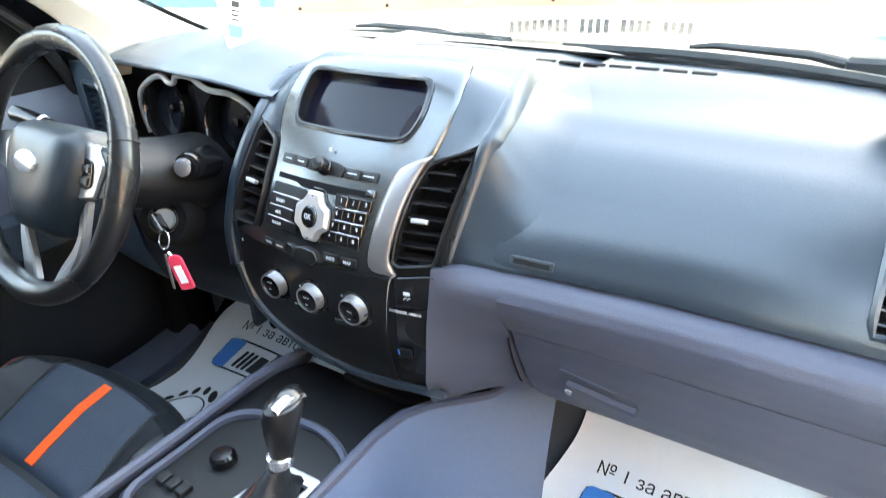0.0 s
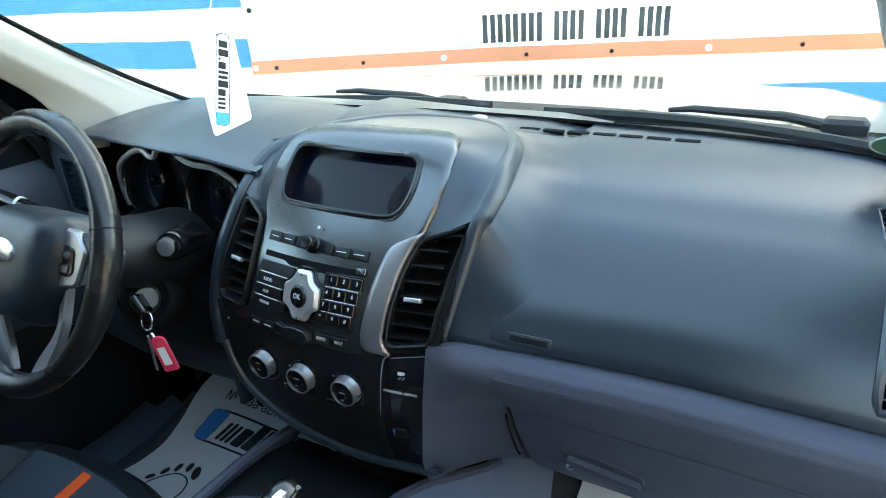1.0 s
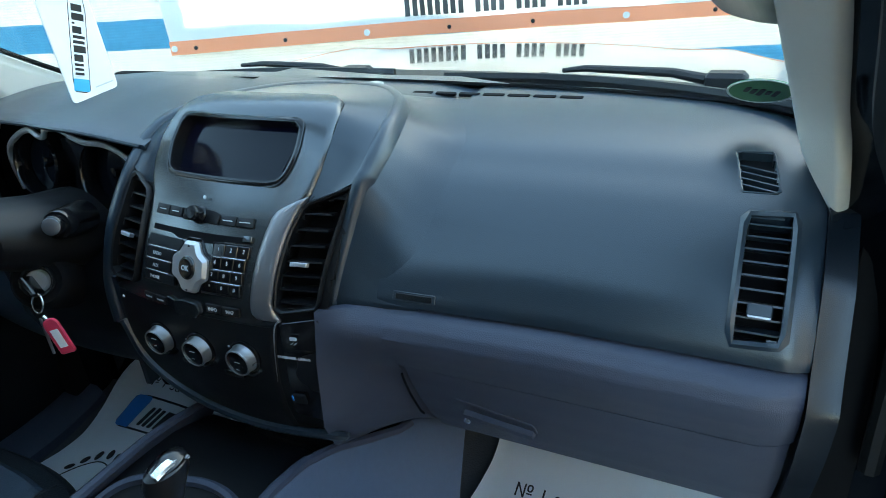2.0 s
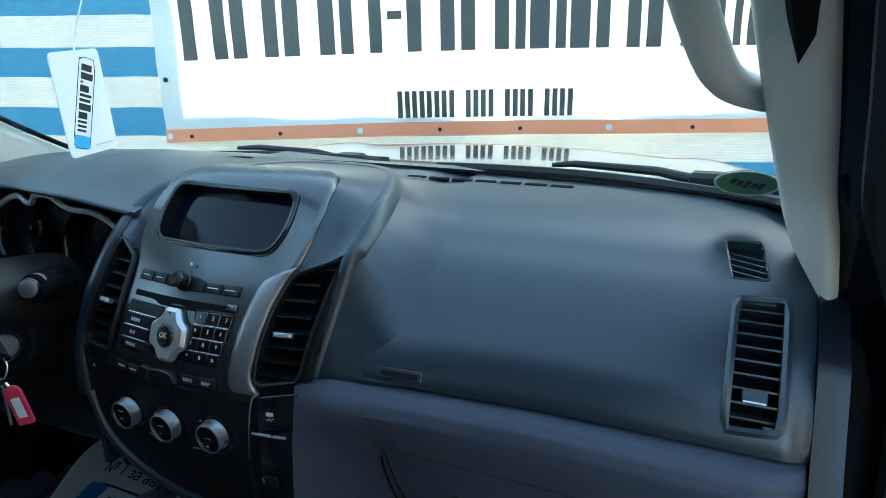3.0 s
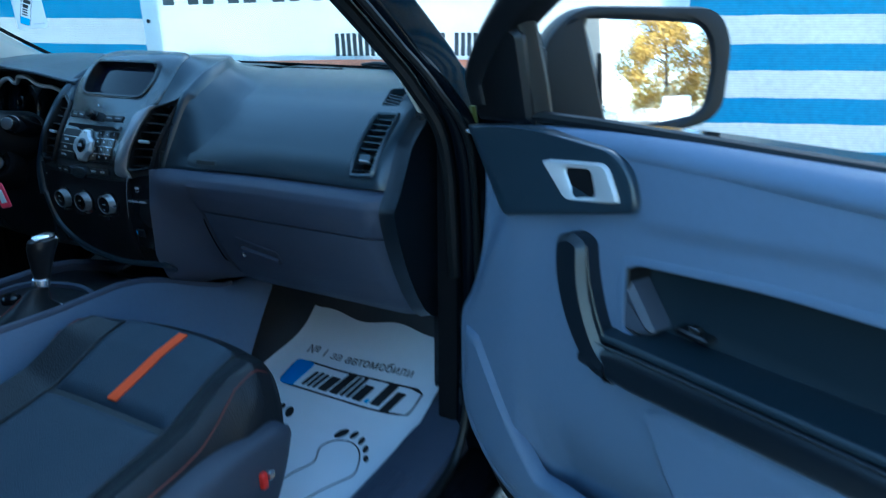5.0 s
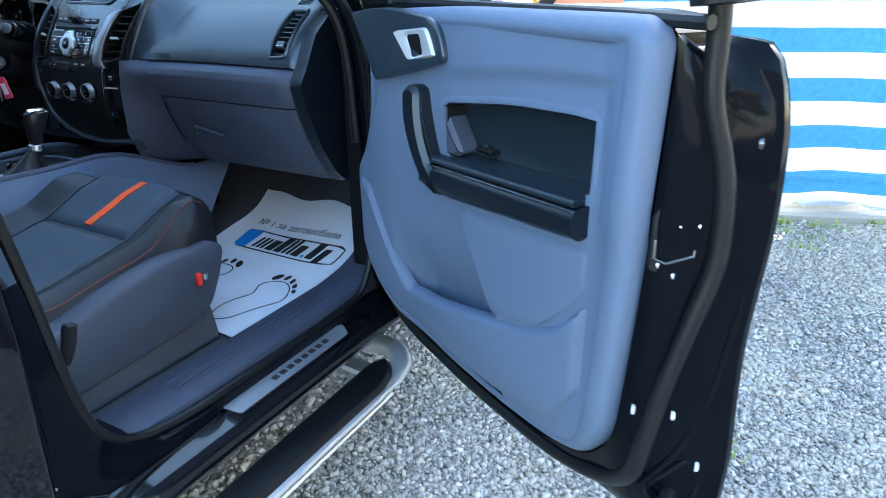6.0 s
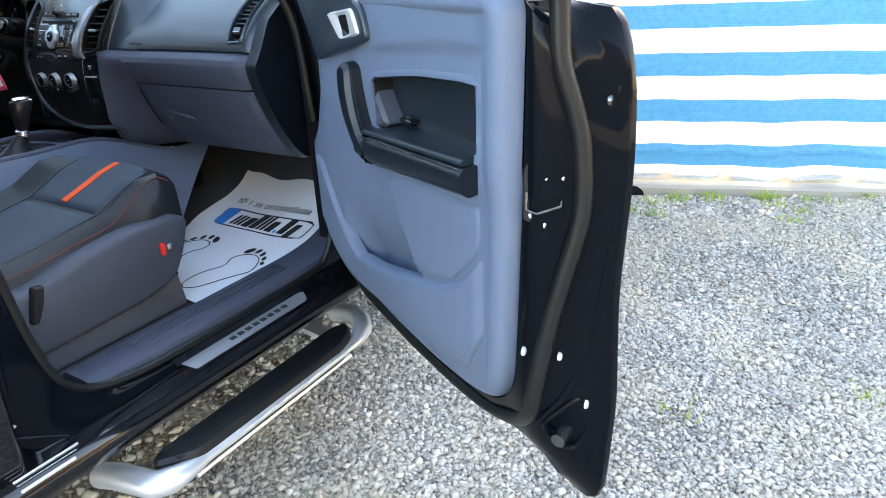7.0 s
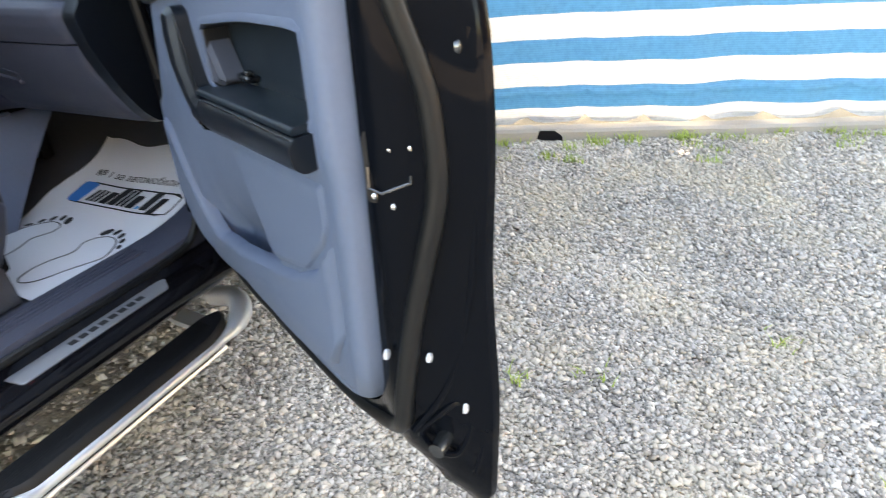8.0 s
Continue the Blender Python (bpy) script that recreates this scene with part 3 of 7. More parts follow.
autumn_tree("tree", (19.8, -9.0, 0), 9.5, 3, "yellow autumn tree at the edge of the yard", 0.40)
autumn_tree("tree", (19.5, -3.2, 0), 8.0, 5, "yellow autumn tree at the edge of the yard")
autumn_tree("tree", (18.5, 4.5, 0), 6.0, 8, "yellow autumn tree at the edge of the yard")

van = thing("white_car", (16.5, -6.4, 0), "white van parked on the yard", "car", turn=160)
side = rounded([(-2.1, 0.35), (2.1, 0.35), (2.1, 0.95), (1.5, 1.1), (0.8, 1.75), (-2.0, 1.8), (-2.15, 1.0)], 0.14, 4)
part("body", loft([[(x, y, z) for x, z in (side if abs(y) < 0.85 else offset_poly(side, 0.07))] for y in (-0.9, -0.84, 0.84, 0.9)]), WHITECAR, van, local=True)
for x in (-1.3, 1.3):
    for y in (-0.86, 0.86):
        w = part("wheel", lathe([(0.16, -0.1), (0.31, -0.1), (0.33, -0.07), (0.33, 0.07), (0.31, 0.1), (0.16, 0.1)], pose(x, y, 0.33, 90)), RUBBER, van, local=True)
for x0, x1 in ((-1.9, -0.75), (-0.65, 0.65)):
    for y in (-0.905, 0.905):
        part("window", box(x0, y - 0.006, 1.1, x1, y + 0.006, 1.62, 0.005), PIANO, van, local=True)

# plain walls added out of view on both sides to block low sky light
part_wall = box(-4.2, -9.0, 0.0, -3.9, 1.0, 2.4, 0.02)
solid("shade_wall_east", box(4.7, -9.0, 0.0, 5.0, -2.9, 5.2, 0.02), CONCRETE, "unseen plain wall added to cut sky light on the open-door side", "wall", "structure")
solid("shade_wall_west", part_wall, CONCRETE, "unseen plain wall added to cut light on the driver's side", "wall", "structure")


# ---- the pickup's cab ----
truck = thing("pickup_truck", (0, -0.4, 0), "black pickup truck cab parked beside a striped fence", "pickup truck")


def floor_z(y):
    return float(np.interp(y, [-2, 0.08, 0.14, 0.22, 0.30, 0.36, 0.43, 0.60], [0.503, 0.503, 0.510, 0.530, 0.560, 0.592, 0.637, 0.80]))


part("cab_floor", skin(lambda x, y, o: (x, y, floor_z(y) - 0.006 + o), steps(-0.80, 0.80, 24), steps(-1.55, 0.60, 50), 0.05), CARPET, truck, "dark grey cabin carpet")

part("firewall", box(-0.83, 0.60, 0.30, 0.83, 0.64, 1.235, 0.01), MATTE, truck, "dark bulkhead in front of the footwells")
for sx in (1, -1):
    part("kick_panel", box(min(sx * 0.752, sx * 0.80), 0.20, 0.40, max(sx * 0.752, sx * 0.80), 0.60, 1.20, 0.01), MATTE, truck)
part("underbody", box(-0.84, -1.66, 0.40, 0.84, 0.62, 0.445, 0.01), MATTE, truck)

# sills and step plates, both sides
for sx in (1, -1):
    prof_sill = [(0.71, 0.49), (0.71, 0.520), (0.73, 0.536), (0.80, 0.536), (0.826, 0.530), (0.834, 0.50)]
    part("sill_trim", loft([[(sx * x, y, z + (0.03 * max(0, (y - 0.05) / 0.2) ** 2 if z > 0.5 else 0)) for x, z in prof_sill] for y in steps(-0.56, 0.24, 16)]), GREY, truck, "ribbed grey plastic sill trim")
    rock = [(0.80, 0.38), (0.80, 0.500), (0.845, 0.503), (0.856, 0.488), (0.910, 0.484), (0.921, 0.472), (0.924, 0.450), (0.914, 0.430), (0.88, 0.415), (0.84, 0.405)]
    part("rocker_panel", loft([[(sx * x, y, z) for x, z in rock] for y in steps(-1.7, 0.50, 12)]), PAINT, truck, "glossy black painted rocker panel")
    seal = spline([(sx * 0.842, 0.19, 0.86), (sx * 0.842, 0.170, 0.66), (sx * 0.840, 0.13, 0.545), (sx * 0.840, 0.04, 0.512), (sx * 0.840, -0.30, 0.512), (sx * 0.838, -0.50, 0.520), (sx * 0.832, -0.60, 0.56),
                   (sx * 0.828, -0.640, 0.66), (sx * 0.815, -0.662, 0.90), (sx * 0.79, -0.69, 1.15), (sx * 0.74, -0.73, 1.45)], 8)
    part("door_seal", tube(seal, 0.0095, 8), RUBBER, truck, "black rubber door seal")
for k in range(4):
    x = 0.748 + 0.013 * k
    part("sill_rib", box(x, -0.43, 0.534, x + 0.0065, 0.02, 0.5395, 0.002), GREY, truck)
seal_line = spline([(0.842, -0.40, 0.505), (0.842, -0.47, 0.510), (0.840, -0.55, 0.525), (0.836, -0.61, 0.570), (0.832, -0.645, 0.67), (0.820, -0.665, 0.88)], 6)
outer_line = spline([(0.862, -0.40, 0.488), (0.866, -0.50, 0.489), (0.869, -0.63, 0.491), (0.876, -0.720, 0.52), (0.874, -0.745, 0.62), (0.856, -0.760, 0.88)], 6)
part("jamb_corner", loft([[tuple(Vector(a).lerp(Vector(b), t) + Vector((0.004, 0, 0.004)) * math.sin(t * math.pi)) for t in steps(0, 1, 6)] for a, b in zip(seal_line, outer_line)], closed=False), JAMB, truck, "curved glossy black corner of the door opening")

# A pillars, windscreen, roof, B pillars and back of the cab
WS_BASE = lambda x: float(np.interp(abs(x), [0, 0.15, 0.30, 0.42, 0.52, 0.60, 0.66, 0.71, 0.76], [0.475, 0.468, 0.455, 0.443, 0.428, 0.405, 0.372, 0.32, 0.25]))
for sx in (1, -1):
    inner = [(0.723, 0.189, 1.207), (0.713, 0.150, 1.262), (0.700, 0.104, 1.330), (0.678, -0.012, 1.423), (0.656, -0.128, 1.515), (0.622, -0.32, 1.64)]
    away = [(-0.006, 0.018), (-0.030, 0.088), (-0.038, 0.105), (-0.040, 0.105), (-0.040, 0.10), (-0.040, 0.09)]
    away_far = [(-0.070, 0.225), (-0.063, 0.212), (-0.050, 0.142), (-0.040, 0.112), (-0.040, 0.085), (-0.040, 0.07)]
    rows = []
    for (x, y, z), (lx, ly) in zip(inner, away if sx > 0 else away_far):
        sec = rounded([(x, y), (x + 0.012, y + 0.012), (x + 0.014, y + ly + 0.03), (x + lx + 0.010, y + ly + 0.035), (x + lx, y + ly), (x + lx * 0.85 - 0.003, y + ly * 0.45)], 0.010, 3)
        rows.append([(sx * a, b, z) for a, b in sec])
    rows = [spline([r[k] for r in rows], 6) for k in range(len(rows[0]))]
    rows = [[rows[k][j] for k in range(len(rows))] for j in range(len(rows[0]))]
    part("pillar_trim", loft(rows), BEIGE, truck, "light beige windscreen pillar trim")
    # painted outer pillar with its seal
    outer = [(0.815, 0.235, 0.40), (0.815, 0.235, 0.90), (0.805, 0.215, 1.15), (0.795, 0.165, 1.262), (0.780, 0.105, 1.335), (0.757, -0.01, 1.43), (0.732, -0.135, 1.53), (0.700, -0.31, 1.64), (0.66, -0.75, 1.70)]
    rows = []
    for i, (x, y, z) in enumerate(outer):
        low = z < 1.2
        slim = 0.055 * min(1, max(0, (z - 1.20) / 0.10))
        sec = rounded([(x - 0.085, y + 0.02), (x + 0.012 - slim * 0.75, y - 0.055), (x + 0.045 - slim, y - 0.02), (x + 0.055 - slim, y + 0.10 + (0.25 if low else 0.0)), (x - 0.05 - slim * 0.4, y + 0.11 + (0.25 if low else 0.0))], 0.016, 3)
        rows.append([(sx * a, b, z) for a, b in sec])
    rows = [spline([r[k] for r in rows], 5) for k in range(len(rows[0]))]
    rows = [[rows[k][j] for k in range(len(rows))] for j in range(len(rows[0]))]
    part("door_pillar", loft(rows), JAMB, truck, "glossy black painted front door pillar")
    part("pillar_seal", tube(spline([(sx * (x - 0.010 - 0.04 * min(1, max(0, (z - 1.20) / 0.10))), y - 0.058, z) for x, y, z in outer[1:]], 6), 0.012, 8), RUBBER, truck, "ribbed black rubber pillar seal")
    part("pillar_seal", tube(spline([(sx * (x + 0.035 - 0.052 * min(1, max(0, (z - 1.20) / 0.10))), y - 0.046, z) for x, y, z in outer[1:]], 6), 0.007, 8), RUBBER, truck)
    # B pillar
    rows = []
    for x, y, z in ((0.835, -0.68, 0.47), (0.84, -0.685, 0.70), (0.838, -0.695, 0.95), (0.815, -0.72, 1.2), (0.745, -0.77, 1.5), (0.66, -0.83, 1.70)):
        sec = rounded([(x - 0.10, y + 0.01), (x - 0.01, y), (x + 0.03, y - 0.03), (x + 0.04, y - 0.20), (x - 0.10, y - 0.20)], 0.014, 3)
        rows.append([(sx * a, b, z) for a, b in sec])
    part("b_pillar", loft(rows), JAMB, truck, "glossy black centre door pillar")
    # rear door, closed
    rows = []
    for x, z in ((0.885, 0.46), (0.905, 0.55), (0.925, 0.85), (0.915, 1.05), (0.885, 1.20)):
        rows.append([(sx * a, b, z) for a, b in rounded([(x - 0.09, -0.745), (x, -0.735), (x, -1.58), (x - 0.09, -1.58)], 0.012, 3)])
    part("rear_door", loft(rows), PAINT, truck, "closed glossy black rear door")
    part("rear_window", loft([[(sx * 0.872, -0.78, 1.20), (sx * 0.872, -1.5, 1.20), (sx * 0.865, -1.5, 1.20), (sx * 0.865, -0.78, 1.20)],
                              [(sx * 0.70, -0.82, 1.68), (sx * 0.70, -1.45, 1.68), (sx * 0.693, -1.45, 1.68), (sx * 0.693, -0.82, 1.68)]]), TINTED, truck)
    part("window_frame", tube([(sx * 0.88, -1.55, 1.2), (sx * 0.70, -1.48, 1.70)], 0.04, 8), PAINT, truck)


def roof_at(x, y, o):
    c = 1.0 - (abs(x) / 0.66) ** 4 * 0.06
    f = 1 - 0.055 * max(0, (y + 0.9) / 0.5) ** 2
    return (x, y, 1.74 * c * f ** 0.5 - 0.02 + o * 0.02)


part("roof", skin(lambda x, y, o: (x, y, roof_at(x, y, 0)[2] + 0.03 + o), steps(-0.66, 0.66, 16), steps(-1.62, -0.40, 16), 0.012), PAINT, truck, "glossy black roof panel")
part("headliner", skin(lambda x, y, o: (x, y, roof_at(x, y, 0)[2] - 0.01 + o), steps(-0.64, 0.64, 16), steps(-1.58, -0.42, 16), 0.015), ROOFCLOTH, truck, "light cloth headliner")
part("rear_wall", box(-0.80, -1.64, 0.45, 0.80, -1.58, 1.22, 0.02), DOORGREY, truck, "rear cab wall")
part("rear_glass", box(-0.62, -1.60, 1.22, 0.62, -1.594, 1.66, 0.002), TINTED, truck)
part("rear_seat", loft([[(x, y, z) for y, z in rounded([(-1.02, 0.51), (-1.0, 0.86), (-1.42, 0.84), (-1.50, 1.42), (-1.57, 1.42), (-1.57, 0.51)], 0.05, 4)] for x in (-0.68, -0.66, 0.66, 0.68)]), LEATHER, truck, "dark leather rear bench")


def screen_at(u, t, o):
    """The windscreen: u across from -1 to 1, t from its foot up."""
    x = u * (0.72 - 0.13 * t)
    y = WS_BASE(u * 0.72) + (-0.445 - WS_BASE(u * 0.72) + 0.07 * (1 - u * u)) * t
    z = 1.255 + 0.41 * t + 0.02 * math.sin(math.pi * t)
    return (x, y, z + o)


ws = part("windscreen", skin(screen_at, steps(-1, 1, 24), steps(0, 1, 12), 0.004), GLASS, truck, "clear curved windscreen")
ws.visible_shadow = False
part("windscreen_border", skin(lambda u, t, o: screen_at(u, t, o + 0.006), steps(-1, 1, 24), steps(-0.03, 0.022, 2), 0.004), MATTE, truck, "black border along the windscreen foot")
side_edge = [screen_at(1.0, t, 0.004) for t in steps(0, 1, 12)]
for sx in (1, -1):
    part("windscreen_border", tube([(sx * x, y, z) for x, y, z in side_edge], 0.012, 6), MATTE, truck)

part("windscreen_border", tube(spline([(-0.650, 0.455, 1.243), (-0.648, 0.418, 1.258), (-0.648, 0.297, 1.323), (-0.646, 0.174, 1.397), (-0.640, 0.066, 1.468), (-0.615, -0.06, 1.55), (-0.58, -0.25, 1.63)], 6), 0.005, 6), MATTE, truck, "black edge of the windscreen along the pillar")


# hinge side of the door opening
for sx in (1, -1):
    part("hinge_pillar", box(min(sx * 0.79, sx * 0.912), 0.268, 0.46, max(sx * 0.79, sx * 0.912), 0.30, 1.232, 0.008), JAMB, truck, "black painted hinge pillar")
for z in (0.68, 1.02):
    part("door_hinge", box(0.862, 0.165, z, 0.892, 0.27, z + 0.06, 0.006), JAMB, truck, "black painted door hinge")
part("cable_boot", tube([(0.829, 0.196, 1.225), (0.832, 0.198, 1.19), (0.834, 0.200, 1.145)], [0.007, 0.009, 0.008], 8), OLIVE, truck, "olive wiring boot at the hinge")
part("check_strap", box(0.846, 0.135, 1.186, 0.866, 0.16, 1.193, 0.002), CHROME, truck, "bright door check strap")

# bonnet, cowl, wings
def bonnet(x, y, o):
    t = (y - 0.62) / 0.98
    edge = abs(x) / 0.80
    z = 1.205 + 0.015 * math.sin(2.4 * t) - 0.045 * t - 0.25 * max(0, t - 0.72) ** 1.7 / 0.1 * 0.28 - 0.035 * edge ** 2 - 0.10 * max(0, edge - 0.86) ** 1.5 / 0.05 \
        + 0.012 * math.exp(-((abs(x) - 0.55) / 0.07) ** 2)
    return (x, y - 0.30 * edge ** 2 * max(0, t) ** 2, z + o)


part("bonnet", skin(bonnet, steps(-0.80, 0.80, 40), steps(0.60, 1.58, 30), 0.012), PAINT, truck, "glossy black bonnet reflecting the banner")
for sx in (1, -1):
    rows = []
    for y, w, z1 in ((0.285, 0.915, 1.17), (0.40, 0.918, 1.165), (0.60, 0.920, 1.15), (0.95, 0.925, 1.11), (1.20, 0.88, 1.06), (1.38, 0.78, 0.98)):
        rows.append([(sx * a, y, b) for a, b in rounded([(0.70, 0.55), (w - 0.03, 0.55), (w, 0.85), (w - 0.02, z1 - 0.03), (0.78, z1 + 0.005), (0.70, z1 - 0.03)], 0.03, 3)])
    part("wing", loft(rows), PAINT, truck, "glossy black front wing")
part("bumper", loft([[(x, 1.50 - 0.32 * (abs(x) / 0.8) ** 2 + dy, z) for dy, z in rounded([(-0.1, 0.45), (0.06, 0.5), (0.05, 0.95), (-0.1, 0.98)], 0.03, 3)] for x in steps(-0.8, 0.8, 14)]), PAINT, truck, "black front bumper")
part("cowl", skin(lambda x, y, o: (x, y - 0.16 * (abs(x) / 0.75) ** 2.6, 1.222 + 0.06 * (y - 0.47) + o), steps(-0.78, 0.78, 30), steps(0.45, 0.70, 8), 0.02), BLACK, truck, "black plastic cowl below the windscreen")
for w, (x0, x1) in enumerate(((-0.62, -0.02), (0.10, 0.68))):
    wip = thing("wiper", (x1, 0.56, 1.25), "black windscreen wiper resting on the cowl", "wiper", group="wipers")
    piv = x1 - 0.10
    pts = [(x0 + (x1 - x0) * t, 0.585 - 0.20 * abs((x0 + (x1 - x0) * t) / 0.75) ** 2.6 + 0.02 * t, 1.248 + 0.004 * math.sin(3 * t)) for t in steps(0, 1, 10)]
    part("blade", tube(pts, 0.0065, 6, flat=1.5), RUBBER, wip)
    part("arm", tube([(piv, 0.62, 1.240), (piv - 0.08, 0.615, 1.256), (piv - 0.22, 0.60, 1.264), (x0 + 0.22, 0.598, 1.260)], [0.010, 0.008, 0.006, 0.004], 8), BLACK, wip)
    part("pivot_cap", box(piv - 0.030, 0.600, 1.228, piv + 0.035, 0.64, 1.258, 0.010), BLACK, wip)
for x in (-0.10, 0.25):
    noz = thing("washer_nozzle", (x, 0.70, 1.215), "small black washer nozzle on the bonnet", "washer nozzle", group="washer nozzles")
    part("nozzle", box(x - 0.012, 0.685, 1.20, x + 0.012, 0.72, 1.232, 0.006), BLACK, noz)

# ---- dashboard ----
dash = thing("dashboard", (0.3, 0.2, 1.05), "dark and grey moulded dashboard with glovebox", "dashboard")
PADP = spline([(0.072, 1.083, 0), (0.076, 1.10, 0), (0.097, 1.135, 0), (0.135, 1.172, 0), (0.178, 1.202, 0), (0.215, 1.220, 0), (0.26, 1.239, 0), (0.33, 1.256, 0), (0.42, 1.266, 0), (0.53, 1.262, 0)], 6)
PADV = [0.0]
for a, b in zip(PADP, PADP[1:]):
    PADV.append(PADV[-1] + (Vector(b) - Vector(a)).length)


def pad(x, v, o=0.0):
    """The passenger's dash pad: x across, v metres up its face from the seam."""
    y, z = float(np.interp(v, PADV, [p[0] for p in PADP])), float(np.interp(v, PADV, [p[1] for p in PADP]))
    e = 0.006
    dy = float(np.interp(v + e, PADV, [p[0] for p in PADP])) - float(np.interp(v - e, PADV, [p[0] for p in PADP]))
    dz = float(np.interp(v + e, PADV, [p[1] for p in PADP])) - float(np.interp(v - e, PADV, [p[1] for p in PADP]))
    l = math.hypot(dy, dz)
    drop = 0.012 * max(0, (x - 0.69) / 0.03) ** 2
    o -= drop
    fall = max(0.0, (y - WS_BASE(x) + 0.005)) * 0.5
    return (x, y - o * dz / l - 0.02 * max(0, 1 - v / 0.1) * max(0, (0.45 - x) / 0.3), z + o * dy / l - fall)


def pv(z):
    """v at a height on the pad."""
    return float(np.interp(z, [p[1] for p in PADP[:-8]], PADV[:-8]))


VENT = rounded([(0.636, pv(1.098)), (0.694, pv(1.102)), (0.693, pv(1.205)), (0.635, pv(1.203))], 0.010, 4)
DEMIST = rounded([(0.632, pv(1.2145)), (0.672, pv(1.2150)), (0.661, pv(1.2415)), (0.620, pv(1.2405))], 0.003, 3)
VENT_IN, DEMIST_IN = offset_poly(VENT, 0.008), offset_poly(DEMIST, 0.002)
upper = skin(pad, steps(0.240, 0.262, 4) + steps(0.268, 0.60, 30)[0:] + steps(0.604, 0.716, 40), steps(0, PADV[-1], 90), 0.012, (VENT_IN, DEMIST_IN))
part("upper_pad", upper, PAD, dash, "dark grey grained soft plastic pad")


def vent(name, poly, hole, f, slats, parent, tilt=0.6, label="", along=True, m_frame=PAD, depth=0.03):
    """An air vent: a crowned frame, a dark box and slats."""
    v = part(name, frame_ring(poly, hole, f, 0.0, 0.0045, depth, 44), m_frame, parent, label)
    us, vs = [p[0] for p in hole], [p[1] for p in hole]
    part("vent_box", skin(lambda a, b, o: f(a, b, o - depth + 0.002), steps(min(us) - 0.004, max(us) + 0.004, 2), steps(min(vs) - 0.004, max(vs) + 0.004, 8), 0.002), MATTE, v)
    for k in range(slats):
        b = min(vs) + (max(vs) - min(vs)) * (k + 0.6) / (slats + 0.2)
        cut = [p[0] for p, q in zip(hole, hole[1:] + hole[:1]) if (p[1] - b) * (q[1] - b) <= 0]
        if len(cut) < 2:
            continue
        u0, u1 = min(cut) - 0.001, max(cut) + 0.001
        h = (max(vs) - min(vs)) / slats * 0.55
        s = bmesh.new()
        loft([[f(u, b - h * 0.5 * 0.2, -0.004), f(u, b + 0.0012, -0.0035), f(u, b + h * tilt + 0.001, -0.019), f(u, b + h * tilt - 0.0012, -0.019)] for u in (u0, u1)], bm=s)
        part("slat", s, BLACK if m_frame is not PAD else PAD, v)
    return v


v1 = vent("side_vent", VENT, VENT_IN, pad, 9, dash, label="dark slatted air vent in a raised frame")
part("vent_slider", plate(rrect(0.653, pv(1.128), 0.676, pv(1.138), 0.002), pad, -0.006, 0.004, 0.001), PAD, v1)
part("slider_edge", plate(rrect(0.654, pv(1.1265), 0.675, pv(1.1285), 0.0005), pad, -0.002, 0.0055, 0.0005), SILVER, v1, "bright slider edge")
d1 = part("demister_vent", frame_ring(DEMIST, DEMIST_IN, pad, 0.0, 0.001, 0.012, 36, 0.0005), PAD, dash)
part("vent_box", skin(lambda a, b, o: pad(a, b, o - 0.010), steps(0.616, 0.676, 2), steps(pv(1.212), pv(1.244), 2), 0.002), MATTE, d1)
for k in range(4):
    b0 = pv(1.2165) + 0.0095 * k
    s0 = bmesh.new()
    loft([[pad(u, b0 + 0.004 + 0.010 * (0.65 - u) / 0.04 + d, o) for d, o in ((0, -0.001), (0.002, -0.001), (0.002, -0.009), (0, -0.009))] for u in (0.624, 0.668)], bm=s0)
    part("slat", s0, PAD, d1)
part("airbag_mark", plate(rrect(0.262, pv(1.0905), 0.318, pv(1.101), 0.002), pad, -0.002, 0.0012, 0.0006), PAD, dash, "small embossed rectangle")
part("airbag_mark", plate(rrect(0.266, pv(1.0925), 0.314, pv(1.099), 0.0015), pad, -0.002, 0.0018, 0.0006), BLACK, dash)
# demister slots near the windscreen
for k in range(7):
    x = 0.135 + k * 0.040
    part("demister_slot", plate(rrect(x, 0.385, x + 0.034, 0.395, 0.003), pad, -0.003, 0.0012, 0.0004), MATTE, dash)
part("sensor", lathe([(0.016, -0.002), (0.016, 0.003), (0.010, 0.006), (0.001, 0.007)], Matrix.Translation(pad(0.045 + 0.22, 0.42, 0.0)) @ Matrix.Translation((-0.22, 0.0, 0.0)), 16), SILVER, dash)

LOWP = [(0.074, 1.0785), (0.060, 1.074), (0.049, 1.064), (0.045, 1.050), (0.049, 1.028), (0.058, 1.006), (0.066, 0.990)]
GLVP = [(0.070, 0.986), (0.080, 0.955), (0.098, 0.915), (0.125, 0.865), (0.160, 0.815), (0.195, 0.785), (0.225, 0.776)]


def low(x, k, P):
    y, z = float(np.interp(k, range(len(P)), [p[0] for p in P])), float(np.interp(k, range(len(P)), [p[1] for p in P]))
    return (x, y + 0.018 * max(0, (x - 0.675) / 0.04) ** 2 - 0.02 * max(0, (0.45 - x) / 0.3) * max(0, 1 - abs(z - 1.05) / 0.08), z + 0.006 * max(0, (x - 0.3)) * 0)


